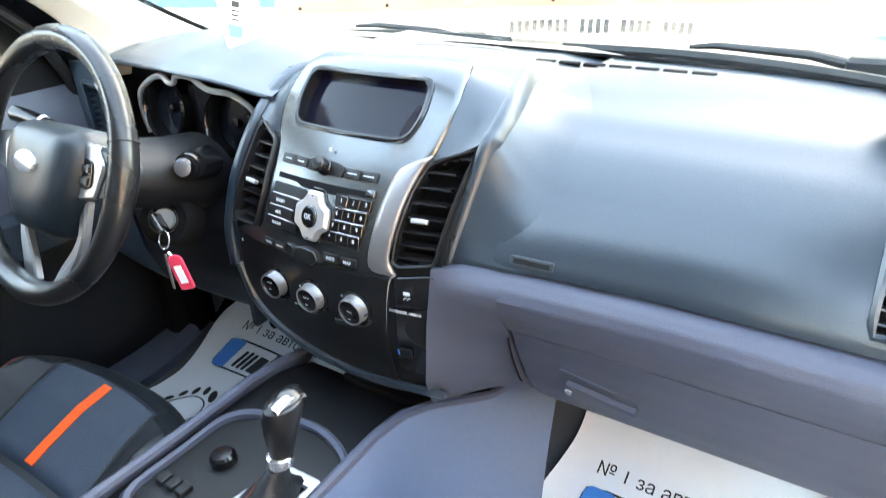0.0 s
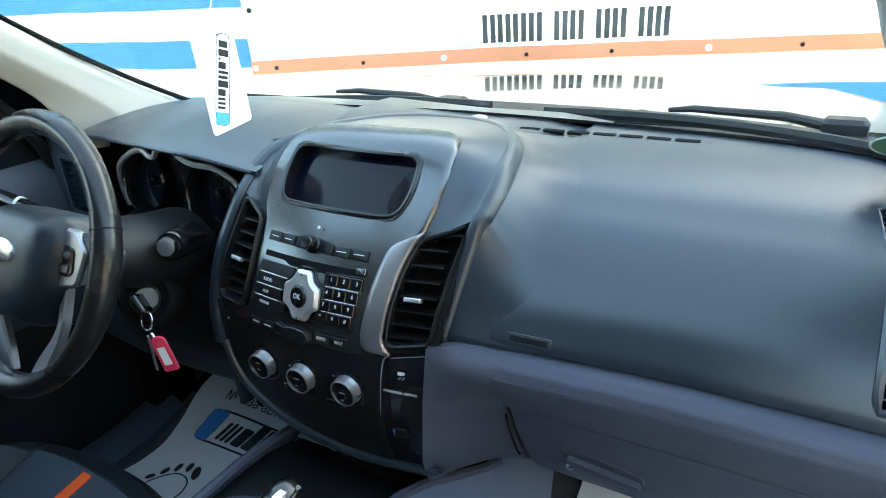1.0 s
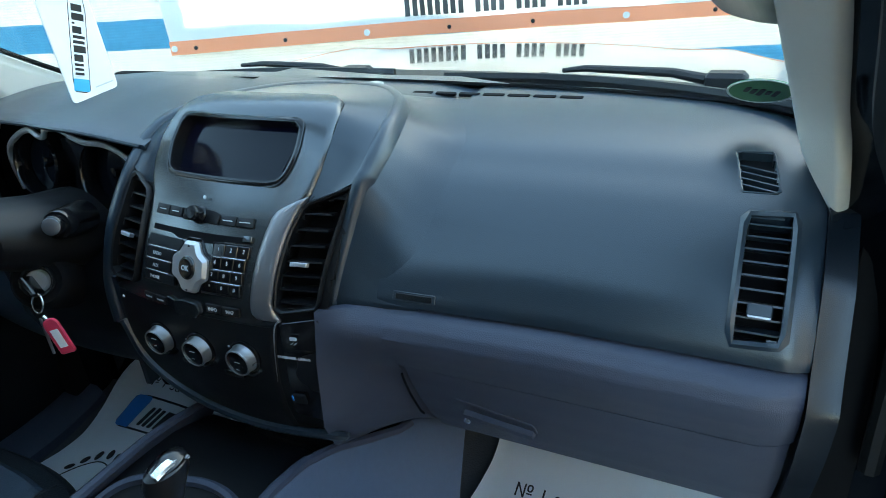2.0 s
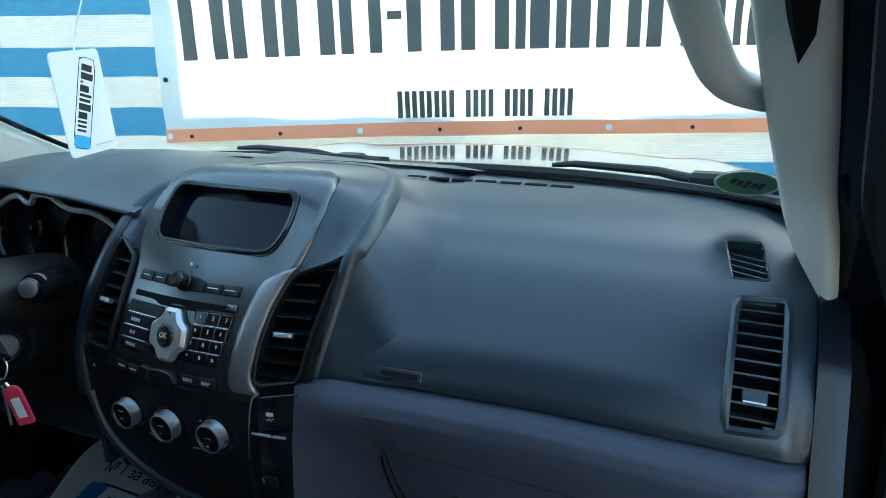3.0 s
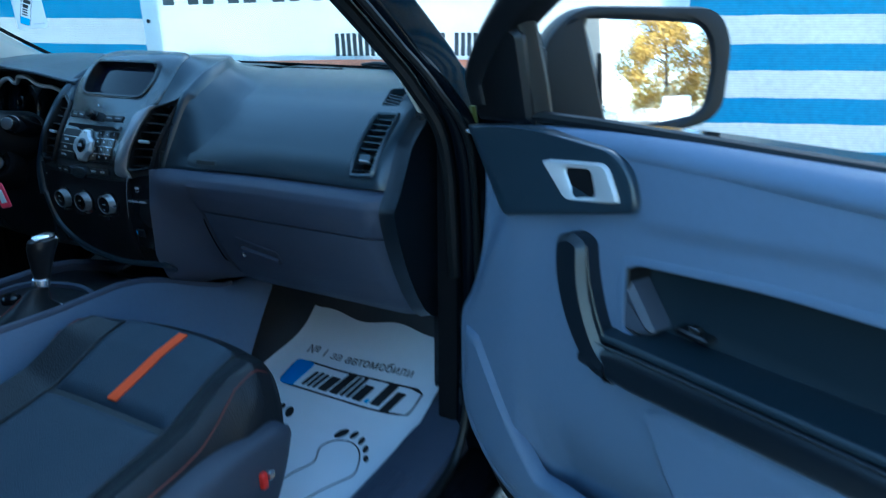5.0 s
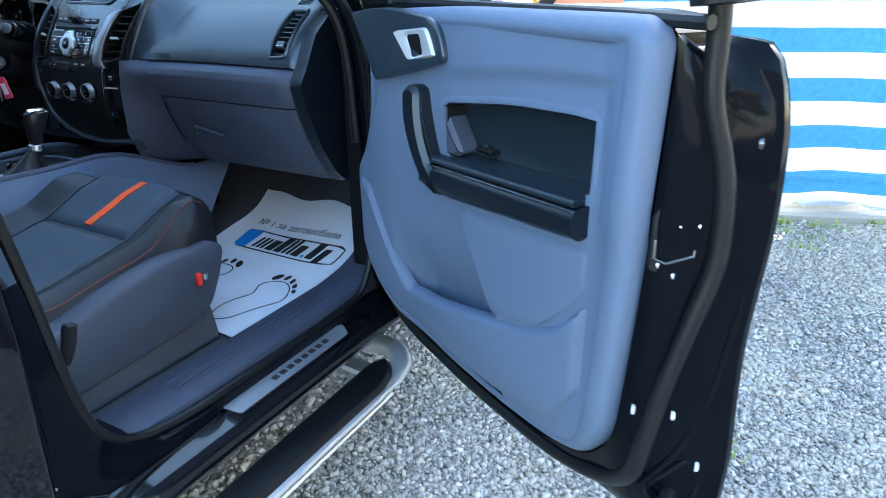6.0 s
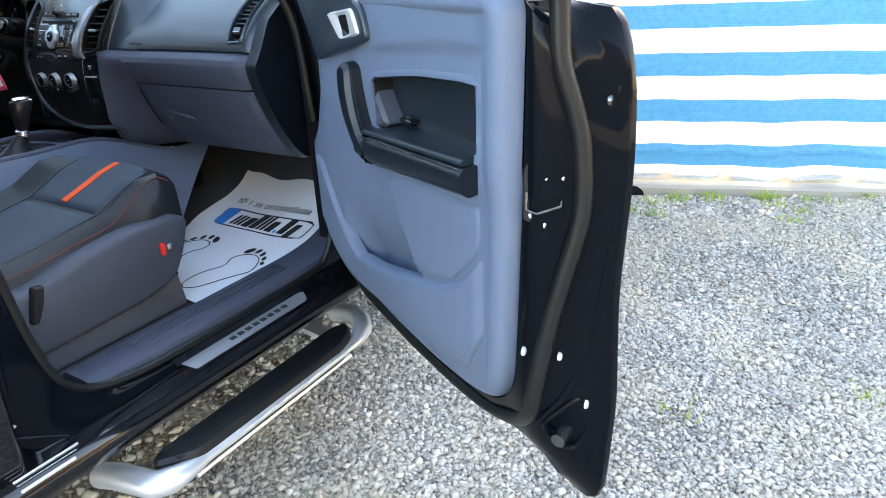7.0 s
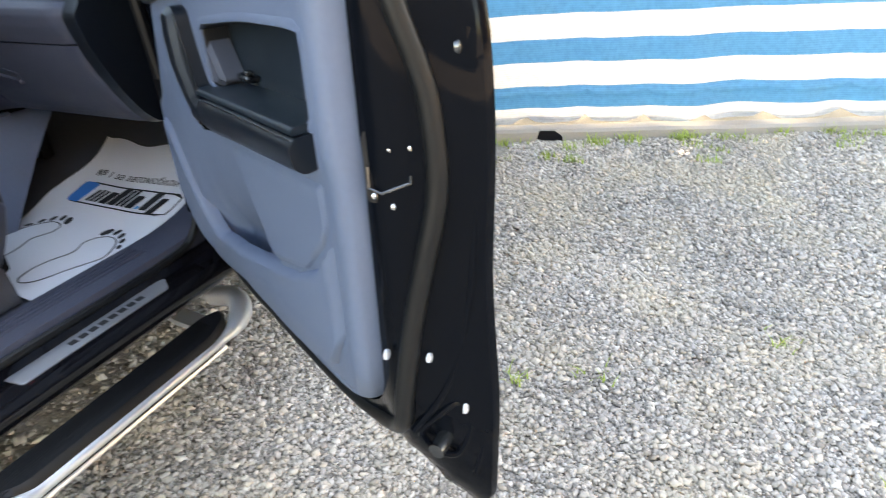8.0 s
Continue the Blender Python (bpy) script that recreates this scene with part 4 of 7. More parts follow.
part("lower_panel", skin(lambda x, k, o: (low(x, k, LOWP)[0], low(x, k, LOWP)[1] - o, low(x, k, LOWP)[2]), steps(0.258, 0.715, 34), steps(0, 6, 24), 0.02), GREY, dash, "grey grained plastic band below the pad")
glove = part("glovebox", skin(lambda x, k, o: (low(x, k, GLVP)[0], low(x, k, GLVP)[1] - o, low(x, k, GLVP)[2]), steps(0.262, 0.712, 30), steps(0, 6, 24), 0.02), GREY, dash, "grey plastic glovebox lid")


def glv(x, z, o):
    y = float(np.interp(-z, [-p[1] for p in GLVP], [p[0] for p in GLVP]))
    return (x, y - o, z - 0.3 * o)


part("handle_recess", plate(rounded([(0.318, 0.905), (0.322, 0.935), (0.428, 0.912), (0.430, 0.885)], 0.006, 3), glv, -0.002, 0.0015, 0.001), GREY, glove)
part("handle", loft([[glv(x, z - 0.2 * (x - 0.33), o) for z, o in ((0.900, 0.0), (0.902, 0.010), (0.912, 0.009), (0.913, 0.0))] for x in steps(0.332, 0.425, 6)]), GREY, glove, "grey glovebox catch")
part("lock", lathe([(0.005, 0), (0.005, 0.003), (0.003, 0.004)], Matrix.Translation(glv(0.333, 0.893, 0.008)) @ pose(0, 0, 0, 90), 14), CHROME, glove)
# end cap of the dashboard towards the door
cap = [(0.230, 0.776), (0.195, 0.785), (0.160, 0.815), (0.125, 0.865), (0.098, 0.915), (0.080, 0.955), (0.067, 0.988), (0.05, 1.05), (0.075, 1.083), (0.12, 1.16), (0.19, 1.21), (0.26, 1.24), (0.34, 1.24), (0.34, 0.78)]
part("end_cap", loft([[(x, y, z) for y, z in (rounded(cap, 0.012, 3) if x < 0.735 else offset_poly(rounded(cap, 0.012, 3), 0.006))] for x in (0.7165, 0.735, 0.745)]), ARMBLACK, dash, "dark plastic dashboard end")

# ---- centre stack ----
stack = thing("centre_stack", (0, 0.05, 1.0), "dark central control panel with radio, screen and heater knobs", "control panel")
S_AT = [0.78, 0.84, 0.90, 0.96, 1.0, 1.05, 1.09, 1.127, 1.153, 1.18, 1.21, 1.245, 1.270, 1.288, 1.302, 1.318, 1.338, 1.363, 1.393]
S_Y = [0.075, 0.035, 0.012, 0.002, 0.0, 0.002, 0.008, 0.022, 0.039, 0.058, 0.081, 0.107, 0.124, 0.137, 0.149, 0.163, 0.183, 0.207, 0.237]
S_Z = [0.78, 0.84, 0.90, 0.96, 1.0, 1.05, 1.09, 1.127, 1.153, 1.18, 1.21, 1.245, 1.270, 1.286, 1.296, 1.303, 1.307, 1.307, 1.302]
fine_s = steps(0.78, 1.393, 122)
fine_y, fine_z = np.interp(fine_s, S_AT, S_Y), np.interp(fine_s, S_AT, S_Z)
for _ in range(14):
    fine_y[1:-1] = (fine_y[:-2] + 2 * fine_y[1:-1] + fine_y[2:]) / 4
    fine_z[1:-1] = (fine_z[:-2] + 2 * fine_z[1:-1] + fine_z[2:]) / 4


def bare(x, s):
    h, e = min(1.0, max(0.0, s - 1.25) / 0.08), (abs(x - 0.005) / 0.16) ** 4
    return Vector((x, float(np.interp(s, fine_s, fine_y)) + 0.6 * x * x + 0.012 * h * e, float(np.interp(s, fine_s, fine_z)) - 0.014 * h * e))


def face(x, s, o=0.0):
    """The stack's face: x across, s up it and on over the hood, o proud of it."""
    nn = (bare(x, s + 0.006) - bare(x, s - 0.006)).cross(bare(x + 0.006, s) - bare(x - 0.006, s)).normalized()
    p = bare(x, s) - nn * o
    return (p.x, p.y, p.z)


C = -0.010
SCR = rounded([(-0.106, 1.212), (0.096, 1.211), (0.112, 1.246), (0.109, 1.291), (-0.104, 1.292), (-0.114, 1.246)], [0.024, 0.024, 0.02, 0.016, 0.016, 0.02], 6)
SCR_IN = offset_poly(SCR, 0.006)
RV = rounded([(0.1135, 1.068), (0.176, 1.080), (0.196, 1.216), (0.136, 1.195), (0.1245, 1.162), (0.1165, 1.11)], [0.006, 0.006, 0.003, 0.006, 0.01, 0.01], 4)
RV_IN = offset_poly(RV, 0.004)
LV = rounded([(-0.204, 1.068), (-0.138, 1.070), (-0.1245, 1.125), (-0.130, 1.190), (-0.182, 1.212), (-0.190, 1.15)], [0.006, 0.008, 0.01, 0.006, 0.003, 0.01], 4)
LV_IN = offset_poly(LV, 0.004)
part("backplate", skin(lambda x, z, o: face(x, z, o - 0.004), steps(-0.215, 0.202, 84), steps(0.845, 1.23, 78), 0.008, (RV_IN, LV_IN),
     within=[(-0.15, 0.84), (0.128, 0.84), (0.148, 0.886), (0.166, 1.0), (0.172, 1.078), (0.186, 1.08), (0.200, 1.219), (0.14, 1.205), (0.13, 1.21), (-0.13, 1.20), (-0.145, 1.19), (-0.178, 1.200), (-0.215, 1.07), (-0.215, 0.98), (-0.20, 0.90)]), BLACK, stack, "black plastic backplate")

part("inner_core", skin(lambda x, z, o: face(x, z, o - 0.048), steps(-0.20, 0.19, 20), steps(0.86, 1.26, 20), 0.004), MATTE, stack)

# one satin shell: control field, screen surround and hood
XL = ([0.845, 0.875, 0.91, 0.96, 1.02, 1.052, 1.064, 1.072, 1.090, 1.125, 1.165, 1.190, 1.205, 1.225, 1.26, 1.295, 1.322, 1.343, 1.353, 1.359],
      [-0.150, -0.178, -0.196, -0.207, -0.208, -0.204, -0.180, -0.137, -0.128, -0.1215, -0.1235, -0.129, -0.139, -0.146, -0.143, -0.133, -0.115, -0.080, -0.045, 0.0])
XR = ([0.845, 0.90, 0.96, 1.02, 1.058, 1.11, 1.162, 1.19, 1.206, 1.234, 1.268, 1.304, 1.335, 1.350, 1.356, 1.359],
      [0.090, 0.094, 0.098, 0.106, 0.113, 0.1135, 0.121, 0.129, 0.139, 0.146, 0.149, 0.146, 0.137, 0.122, 0.095, 0.06])


def span(s):
    return float(np.interp(s, *XL)), float(np.interp(s, *XR))


def shell_at(k, s, o):
    a, b = span(s)
    x = a + (b - a) * k
    roll = min(k, 1 - k) * (b - a)
    top = max(0, 1.359 - s)
    return face(x, s, o - 0.0035 * max(0, 1 - roll / 0.007) ** 2 - 0.004 * max(0, 1 - top / 0.010) ** 2)


def to_k(poly):
    return [((u - span(v)[0]) / (span(v)[1] - span(v)[0]), v) for u, v in poly]


ks = [0, 0.008, 0.016, 0.024, 0.034] + steps(0.045, 0.955, 74) + [0.966, 0.976, 0.984, 0.992, 1.0]
shell = part("shell", skin(shell_at, ks, steps(1.048, 1.345, 104) + [1.348, 1.351, 1.3535, 1.356, 1.358, 1.359], 0.008, (to_k(offset_poly(SCR, 0.003)),)), SATIN, stack, "satin charcoal shell round screen and controls")
part("heater_panel", skin(lambda k, s, o: face(span(s)[0] + (span(s)[1] - span(s)[0]) * k, s, o - 0.0035 * max(0, 1 - min(k, 1 - k) * 0.3 / 0.007) ** 2), ks, steps(0.845, 1.0472, 40), 0.008), BLACK, stack, "black heater control panel")
scr = part("screen_bezel", frame_ring(SCR, SCR_IN, face, 0.0, 0.003, 0.022, 72, 0.001), PIANO, stack, "glossy black screen bezel")
part("bezel_line", tube([face(u, v, 0.002) for u, v in SCR + SCR[:1]], 0.0007, 6), SATIN, scr)
part("display", skin(lambda x, z, o: face(x, z, o - 0.016), steps(-0.118, 0.114, 20), steps(1.206, 1.294, 10), 0.003), SCREEN, scr, "dark glossy display, switched off")
LEG_V = [1.0565, 1.059, 1.064, 1.070, 1.082, 1.106, 1.138, 1.162, 1.178, 1.186, 1.191, 1.198, 1.203]
LEG_L = [0.090, 0.083, 0.078, 0.0765, 0.0768, 0.080, 0.084, 0.0885, 0.0930, 0.0985, 0.108, 0.125, 0.136]
LEG_R = [0.119, 0.1195, 0.116, 0.1125, 0.110, 0.1132, 0.118, 0.1215, 0.1268, 0.1300, 0.1325, 0.1365, 0.1385]


def leg(k, v, o):
    a, b = float(np.interp(v, LEG_V, LEG_L)), float(np.interp(v, LEG_V, LEG_R))
    end = min(1, max(0, (v - 1.0565) / 0.004)) * min(1, max(0, (1.203 - v) / 0.004))
    return face(a + (b - a) * k, v, -0.001 + 0.005 * (1 - abs(2 * k - 1) ** 5) * end ** 0.5 + o)


part("silver_leg", skin(leg, [0, 0.03, 0.08, 0.15, 0.3, 0.5, 0.7, 0.85, 0.92, 0.97, 1.0], sorted(LEG_V + steps(1.075, 1.195, 24)), 0.003), LEGS, stack, "satin silver-grey trim beside a vent", angle=70)
part("leg_line", tube(spline([face(0.1195, 1.060, 0.003), face(0.112, 1.05, 0.002), face(0.106, 1.02, 0.0012), face(0.097, 0.96, 0.0)], 5), [0.0016 - 0.0001 * k for k in range(16)], 6), SILVER, stack)
r1 = vent("centre_vent", RV, RV_IN, face, 8, stack, 0.5, "black slatted centre air vent", m_frame=BLACK)
part("vent_slider", plate(rrect(0.134, 1.129, 0.157, 1.134, 0.001), face, -0.004, 0.004, 0.001), SILVER, r1, "bright slider")
l1 = vent("centre_vent", LV, LV_IN, face, 8, stack, 0.5, "black slatted centre air vent", m_frame=BLACK)
part("vent_slider", plate(rrect(-0.176, 1.129, -0.153, 1.134, 0.001), face, -0.004, 0.004, 0.001), SILVER, l1, "bright slider")

# smooth band round the shell, its outer ridge and the valley down to the pad
EDGE_IN = [(0.139, 1.200), (0.146, 1.234), (0.149, 1.268), (0.146, 1.304), (0.137, 1.335), (0.118, 1.351), (0.088, 1.357), (0.028, 1.358), (-0.03, 1.356), (-0.08, 1.343), (-0.115, 1.322), (-0.133, 1.295), (-0.143, 1.26), (-0.146, 1.225), (-0.132, 1.19)]
EDGE_OUT = [(0.197, 0.105, 1.221), (0.200, 0.125, 1.238), (0.201, 0.148, 1.254), (0.198, 0.182, 1.271), (0.188, 0.235, 1.285), (0.166, 0.275, 1.290), (0.115, 0.318, 1.290), (0.025, 0.343, 1.287), (-0.062, 0.332, 1.285), (-0.12, 0.29, 1.282), (-0.155, 0.25, 1.276),
            (-0.187, 0.19, 1.261), (-0.196, 0.155, 1.243), (-0.199, 0.135, 1.228), (-0.200, 0.112, 1.208)]
ein = spline([face(u, v, -0.004) for u, v in EDGE_IN], 5)
eout = spline(EDGE_OUT, 5)
part("shoulder", skin(lambda i, k, o: tuple(Vector(ein[int(i)]) * (1 - k) + Vector(eout[int(i)]) * k + Vector((0, -0.5, 0.85)) * (o - 0.003 * math.sin(math.pi * k))), list(range(len(ein))), steps(0, 1, 10), 0.010), PAD, stack, "smooth dark shoulder round the screen hood")
RIDGE = [(0.169, 0.043, 1.076), (0.178, 0.058, 1.12), (0.187, 0.078, 1.166)] + EDGE_OUT + [(-0.207, 0.085, 1.17), (-0.213, 0.062, 1.13), (-0.219, 0.048, 1.09), (-0.222, 0.034, 1.04), (-0.218, 0.028, 0.98)]
ap = spline(RIDGE, 5)
rows, ridge_foot = [], []
for i, p in enumerate(ap):
    p = Vector(p)
    d = (Vector(ap[min(i + 1, len(ap) - 1)]) - Vector(ap[max(i - 1, 0)])).normalized()
    w = min(1, max(0, (p.y - 0.10) / 0.16))
    up = Vector((0, -0.88, 0.47)) * (1 - w) + Vector((0, -0.1, 1)) * w
    up = (up - d * up.dot(d)).normalized()
    away = d.cross(up).normalized()
    if away.dot(p - Vector((C, 0.14, 1.16))) < 0:
        away = -away
    side = min(1, max(0, (0.10 - p.x) / 0.25))
    g = 0.75 + 0.5 * side
    crest = 0.0015 + 0.0035 * side * min(1, max(0, (0.30 - p.y) / 0.12))
    rows.append([tuple(p + away * (a * g) + up * b) for a, b in ((-0.001, -0.020), (-0.001, 0.0005), (0.003, crest), (0.012, crest), (0.018, -0.003), (0.026, -0.014), (0.034, -0.05))])
    if p.x > 0.02:
        ridge_foot.append(p + away * (0.013 * g) + up * (crest - 0.0055))
part("arch_ridge", loft(rows), PAD, stack, "dark soft ridge arching round the controls", angle=60)


def valley(i, k, o):
    a = ridge_foot[int(i)]
    f = int(i) / (len(ridge_foot) - 1)
    b = Vector(pad(0.295 - 0.06 * max(0, f - 0.7) / 0.3, max(0.0, float(np.interp(a.y, [p[0] for p in PADP], PADV))) + 0.02 * f, -0.0006))
    q = 1 - (1 - k) ** 2.2
    if i == 0:
        a, b = a + Vector((0, 0.003, -0.014)), b + Vector((0, 0.006, -0.014))
    return (a.x + (b.x - a.x) * k, a.y + (b.y - a.y) * k - o * 0.6, a.z + (b.z - a.z) * q + o * 0.7)


part("valley", skin(valley, list(range(len(ridge_foot))), steps(0, 1, 14), 0.006), PAD, dash, "dark pad falling away from the controls", angle=60)
top_fill = skin(lambda x, y, o: (x, y, float(np.interp(y, [p[0] for p in PADP], [p[1] for p in PADP])) + 0.001 - 0.010 * max(0, (x - 0.16) / 0.09) + 0.009 * max(0, -x / 0.2) + o), steps(-0.20, 0.25, 20), steps(0.29, 0.52, 10), 0.02)
part("top_fill", top_fill, PAD, dash)

# grey flank between the stack and the glovebox
def flank(t, k, o):
    z = 1.078 - 0.304 * t
    ax = float(np.interp(z, [0.774, 0.82, 0.886, 1.0, 1.078], [0.120, 0.136, 0.150, 0.164, 0.171]))
    ay = float(np.interp(z, [0.774, 0.82, 0.886, 1.0, 1.078], [0.115, 0.062, 0.030, 0.022, 0.028])) - 0.008
    bx = 0.262 - 0.02 * t
    P = LOWP + GLVP
    by = float(np.interp(-z, [-p[1] for p in P], [p[0] for p in P])) - 0.02 * max(0, (0.45 - bx) / 0.3) * max(0, 1 - abs(z - 1.05) / 0.08) + 0.03 * max(0, t - 0.7)
    y = ay + (by - ay) * (1 - (1 - k) ** 2.2) - 0.006 * math.sin(math.pi * k)
    return (ax + (bx - ax) * k, y - o, z)


part("flank", skin(lambda t, k, o: flank(t, k, o), steps(0, 1, 24), steps(0, 1, 12), 0.012), GREY, dash, "grey plastic flank beside the controls")

part("lid_gap", tube([flank(t, 1.0, 0.003) for t in steps(0.36, 0.74, 10)], 0.0018, 6), MATTE, dash, "dark gap at the glovebox lid")

# controls on the stack
def button(poly, o=0.003, m=BLACK, name="button", label="", parent=None, b=0.0008):
    return part(name, plate(poly, face, -0.002, o, b), m, parent or stack, label)


def word(body, u, v, size, parent, f=None, o=0.0036, bold=0.0002, m=None, name="marking", label="", shear=0.0):
    f = f or face
    return part(name, lettering(body, size, lambda a, c, k: f(u + a, v + c, o + k), bold, 0.0003, shear), m or MARK, parent, label)


for x0, x1 in ((-0.104, -0.079), (-0.0775, -0.053)):
    b = button(rrect(x0, 1.167, x1, 1.1785, 0.0012))
    part("marking", plate(rrect(x0 + 0.006, 1.1722, x1 - 0.006, 1.1732, 0.0003), face, 0.0025, 0.0036, 0.0002), MARK, b)
for x0, x1 in ((0.017, 0.043), (0.0445, 0.071)):
    b = button(rrect(x0, 1.1655, x1, 1.1765, 0.0012))
    part("marking", plate(rrect(x0 + 0.005, 1.1705, x1 - 0.005, 1.1715, 0.0003), face, 0.0025, 0.0036, 0.0002), MARK, b)
button(rounded([(-0.050, 1.166), (0.014, 1.165), (0.016, 1.177), (0.004, 1.180), (-0.038, 1.182), (-0.050, 1.178)], 0.002), 0.003)
FZ = lambda x, z: Matrix.Translation(face(x, z)) @ pose(0, 0, 0, 90 + 0, 0, 0) @ pose(0, 0, 0, -math.degrees(math.atan((face(x, z + 0.01)[1] - face(x, z - 0.01)[1]) / 0.02)))
part("volume_knob", lathe([(0.0125, 0), (0.0125, 0.004), (0.0105, 0.006), (0.0100, 0.017), (0.0085, 0.019), (0.002, 0.0193)], FZ(-0.020, 1.1735), 24), PIANO, stack, "black volume knob")
part("power_mark", plate(circle(-0.015, 1.1925, 0.0019, 12), face, 0.005, 0.0072, 0.0003), MARK, stack)
part("cd_slot", skin(lambda u, k, o: face(u, 1.1485 - 0.0045 / (1 + math.exp((abs(u + 0.016) - 0.042) / 0.003)) + (0.0065 + 0.0045 / (1 + math.exp((abs(u + 0.016) - 0.042) / 0.003))) * k, 0.0008 + o), steps(-0.104, 0.072, 44), steps(0, 1, 2), 0.002), MATTE, stack, "dark disc slot")
button(rrect(0.060, 1.150, 0.074, 1.157, 0.001), 0.004, SATIN, "eject_button")
for k, txt in enumerate(("", "RADIO", "AUX", "PHONE")):
    z1 = 1.143 - 0.0155 * k
    xr = (-0.044, -0.054, -0.058, -0.050)[k]
    b = button(rounded([(-0.106 - 0.0025 * k, z1 - 0.0135), (xr, z1 - 0.0135), (xr + (0.006 if k == 0 else 0), z1 - 0.006), (xr, z1), (-0.105 - 0.0025 * k, z1)], 0.0015), 0.0034)
    if txt:
        word(txt, -0.083 - 0.002 * k, z1 - 0.0068, 0.0058, b)
    if k < 3:
        part("chrome_line", plate(rrect(-0.104 - 0.0025 * k, z1 - 0.0152, xr - 0.004, z1 - 0.0139, 0.0003), face, 0.0, 0.0036, 0.0003), CHROME, stack)
star = []
for q in range(4):
    for u, v in ((0.031, -0.0118), (0.031, 0.0118), (0.0187, 0.0187)):
        star.append((u, v) if q == 0 else (-v, u) if q == 1 else (-u, -v) if q == 2 else (v, -u))
pad_ring = [(-0.019 + u, 1.1125 + v) for u, v in rounded(star, 0.0035, 3)]
part("pad_base", plate([(-0.019 + (u + 0.019) * 1.14, 1.1125 + (v - 1.1125) * 1.14) for u, v in pad_ring], face, -0.001, 0.0022, 0.0008), PIANO, stack)
dpad = part("round_pad", plate(pad_ring, face, 0.0, 0.0100, 0.0045), SILVER, stack, "bright silver four-way control pad")
part("ok_ring", plate(circle(-0.019, 1.1125, 0.0140, 28), face, 0.008, 0.0108, 0.0008), SATIN, dpad)
part("ok_button", plate(circle(-0.019, 1.1125, 0.0122, 28), face, 0.009, 0.0124, 0.0015), PIANO, dpad, "black OK button")
word("OK", -0.019, 1.1125, 0.0085, dpad, o=0.0128, bold=0.0002)
for u, v in ((-0.019, 1.1375), (-0.019, 1.0875)):
    part("marking", plate([(u - 0.0025, v - 0.001), (u + 0.0025, v - 0.001), (u, v + 0.0018 if v > 1.1 else v - 0.003)][::1 if v > 1.1 else -1], face, 0.008, 0.0104, 0.0002), BLACK, dpad)
part("key_field", plate(rounded([(-0.004, 1.0825), (0.064, 1.0825), (0.0755, 1.1470), (0.012, 1.1470), (0.017, 1.118), (0.012, 1.100)], 0.003, 3), face, -0.002, 0.0018, 0.0006), BLACK, stack, "black key field")
for k, row in enumerate(("123", "456", "789", "*0#")):
    zc = 1.1385 - 0.0152 * k
    xl = (0.016, 0.019, 0.014, 0.000)[k]
    edges = [xl, 0.0355 - 0.003 * k, 0.0555 - 0.003 * k, 0.0735 - 0.003 * k]
    for j, ch in enumerate(row):
        lf_ = 0.010 if (k == 3 and j == 0) else 0.0
        key_ = button(rounded([(edges[j] + 0.0004, zc - 0.0068), (edges[j + 1] - 0.0004, zc - 0.0068), (edges[j + 1] - 0.0002, zc + 0.0068), (edges[j] + 0.0006 + lf_, zc + 0.0068)], 0.0012), 0.0034, PIANO, "phone_key")
        word(ch, (0.026, 0.046, 0.066)[j] - 0.0035 * k, zc + 0.001, 0.0066, key_, bold=0.00005)
    if k < 3:
        part("chrome_line", plate(rrect(xl + 0.002, zc - 0.0086, 0.070 - 0.003 * k, zc - 0.0072, 0.0003), face, 0.0, 0.0038, 0.0003), CHROME, stack)
for x0, x1 in ((-0.121, -0.098), (-0.0965, -0.073)):
    b = button(rrect(x0, 1.0505, x1, 1.062, 0.0012))
    part("marking", plate(rrect(x0 + 0.005, 1.0555, x1 - 0.005, 1.0575, 0.0003), face, 0.0025, 0.0036, 0.0002), MARK, b)
button(rounded([(-0.066, 1.049), (-0.054, 1.046), (-0.054, 1.064), (-0.067, 1.067)], 0.002), 0.004, SATIN)
button(rounded([(-0.052, 1.044), (-0.016, 1.044), (-0.006, 1.054), (-0.012, 1.066), (-0.036, 1.068), (-0.052, 1.063)], 0.003), 0.005, SATIN, "hazard_button", "large grey angled button")
for x0, x1, txt in ((0.004, 0.031, "INFO"), (0.0325, 0.060, "MAP")):
    b = button(rrect(x0, 1.057, x1, 1.069, 0.0012))
    word(txt, (x0 + x1) / 2, 1.063, 0.0068, b)
part("indicator", plate(circle(-0.188, 1.035, 0.002, 10), face, 0.0, 0.0015, 0.0003), MARK, stack)

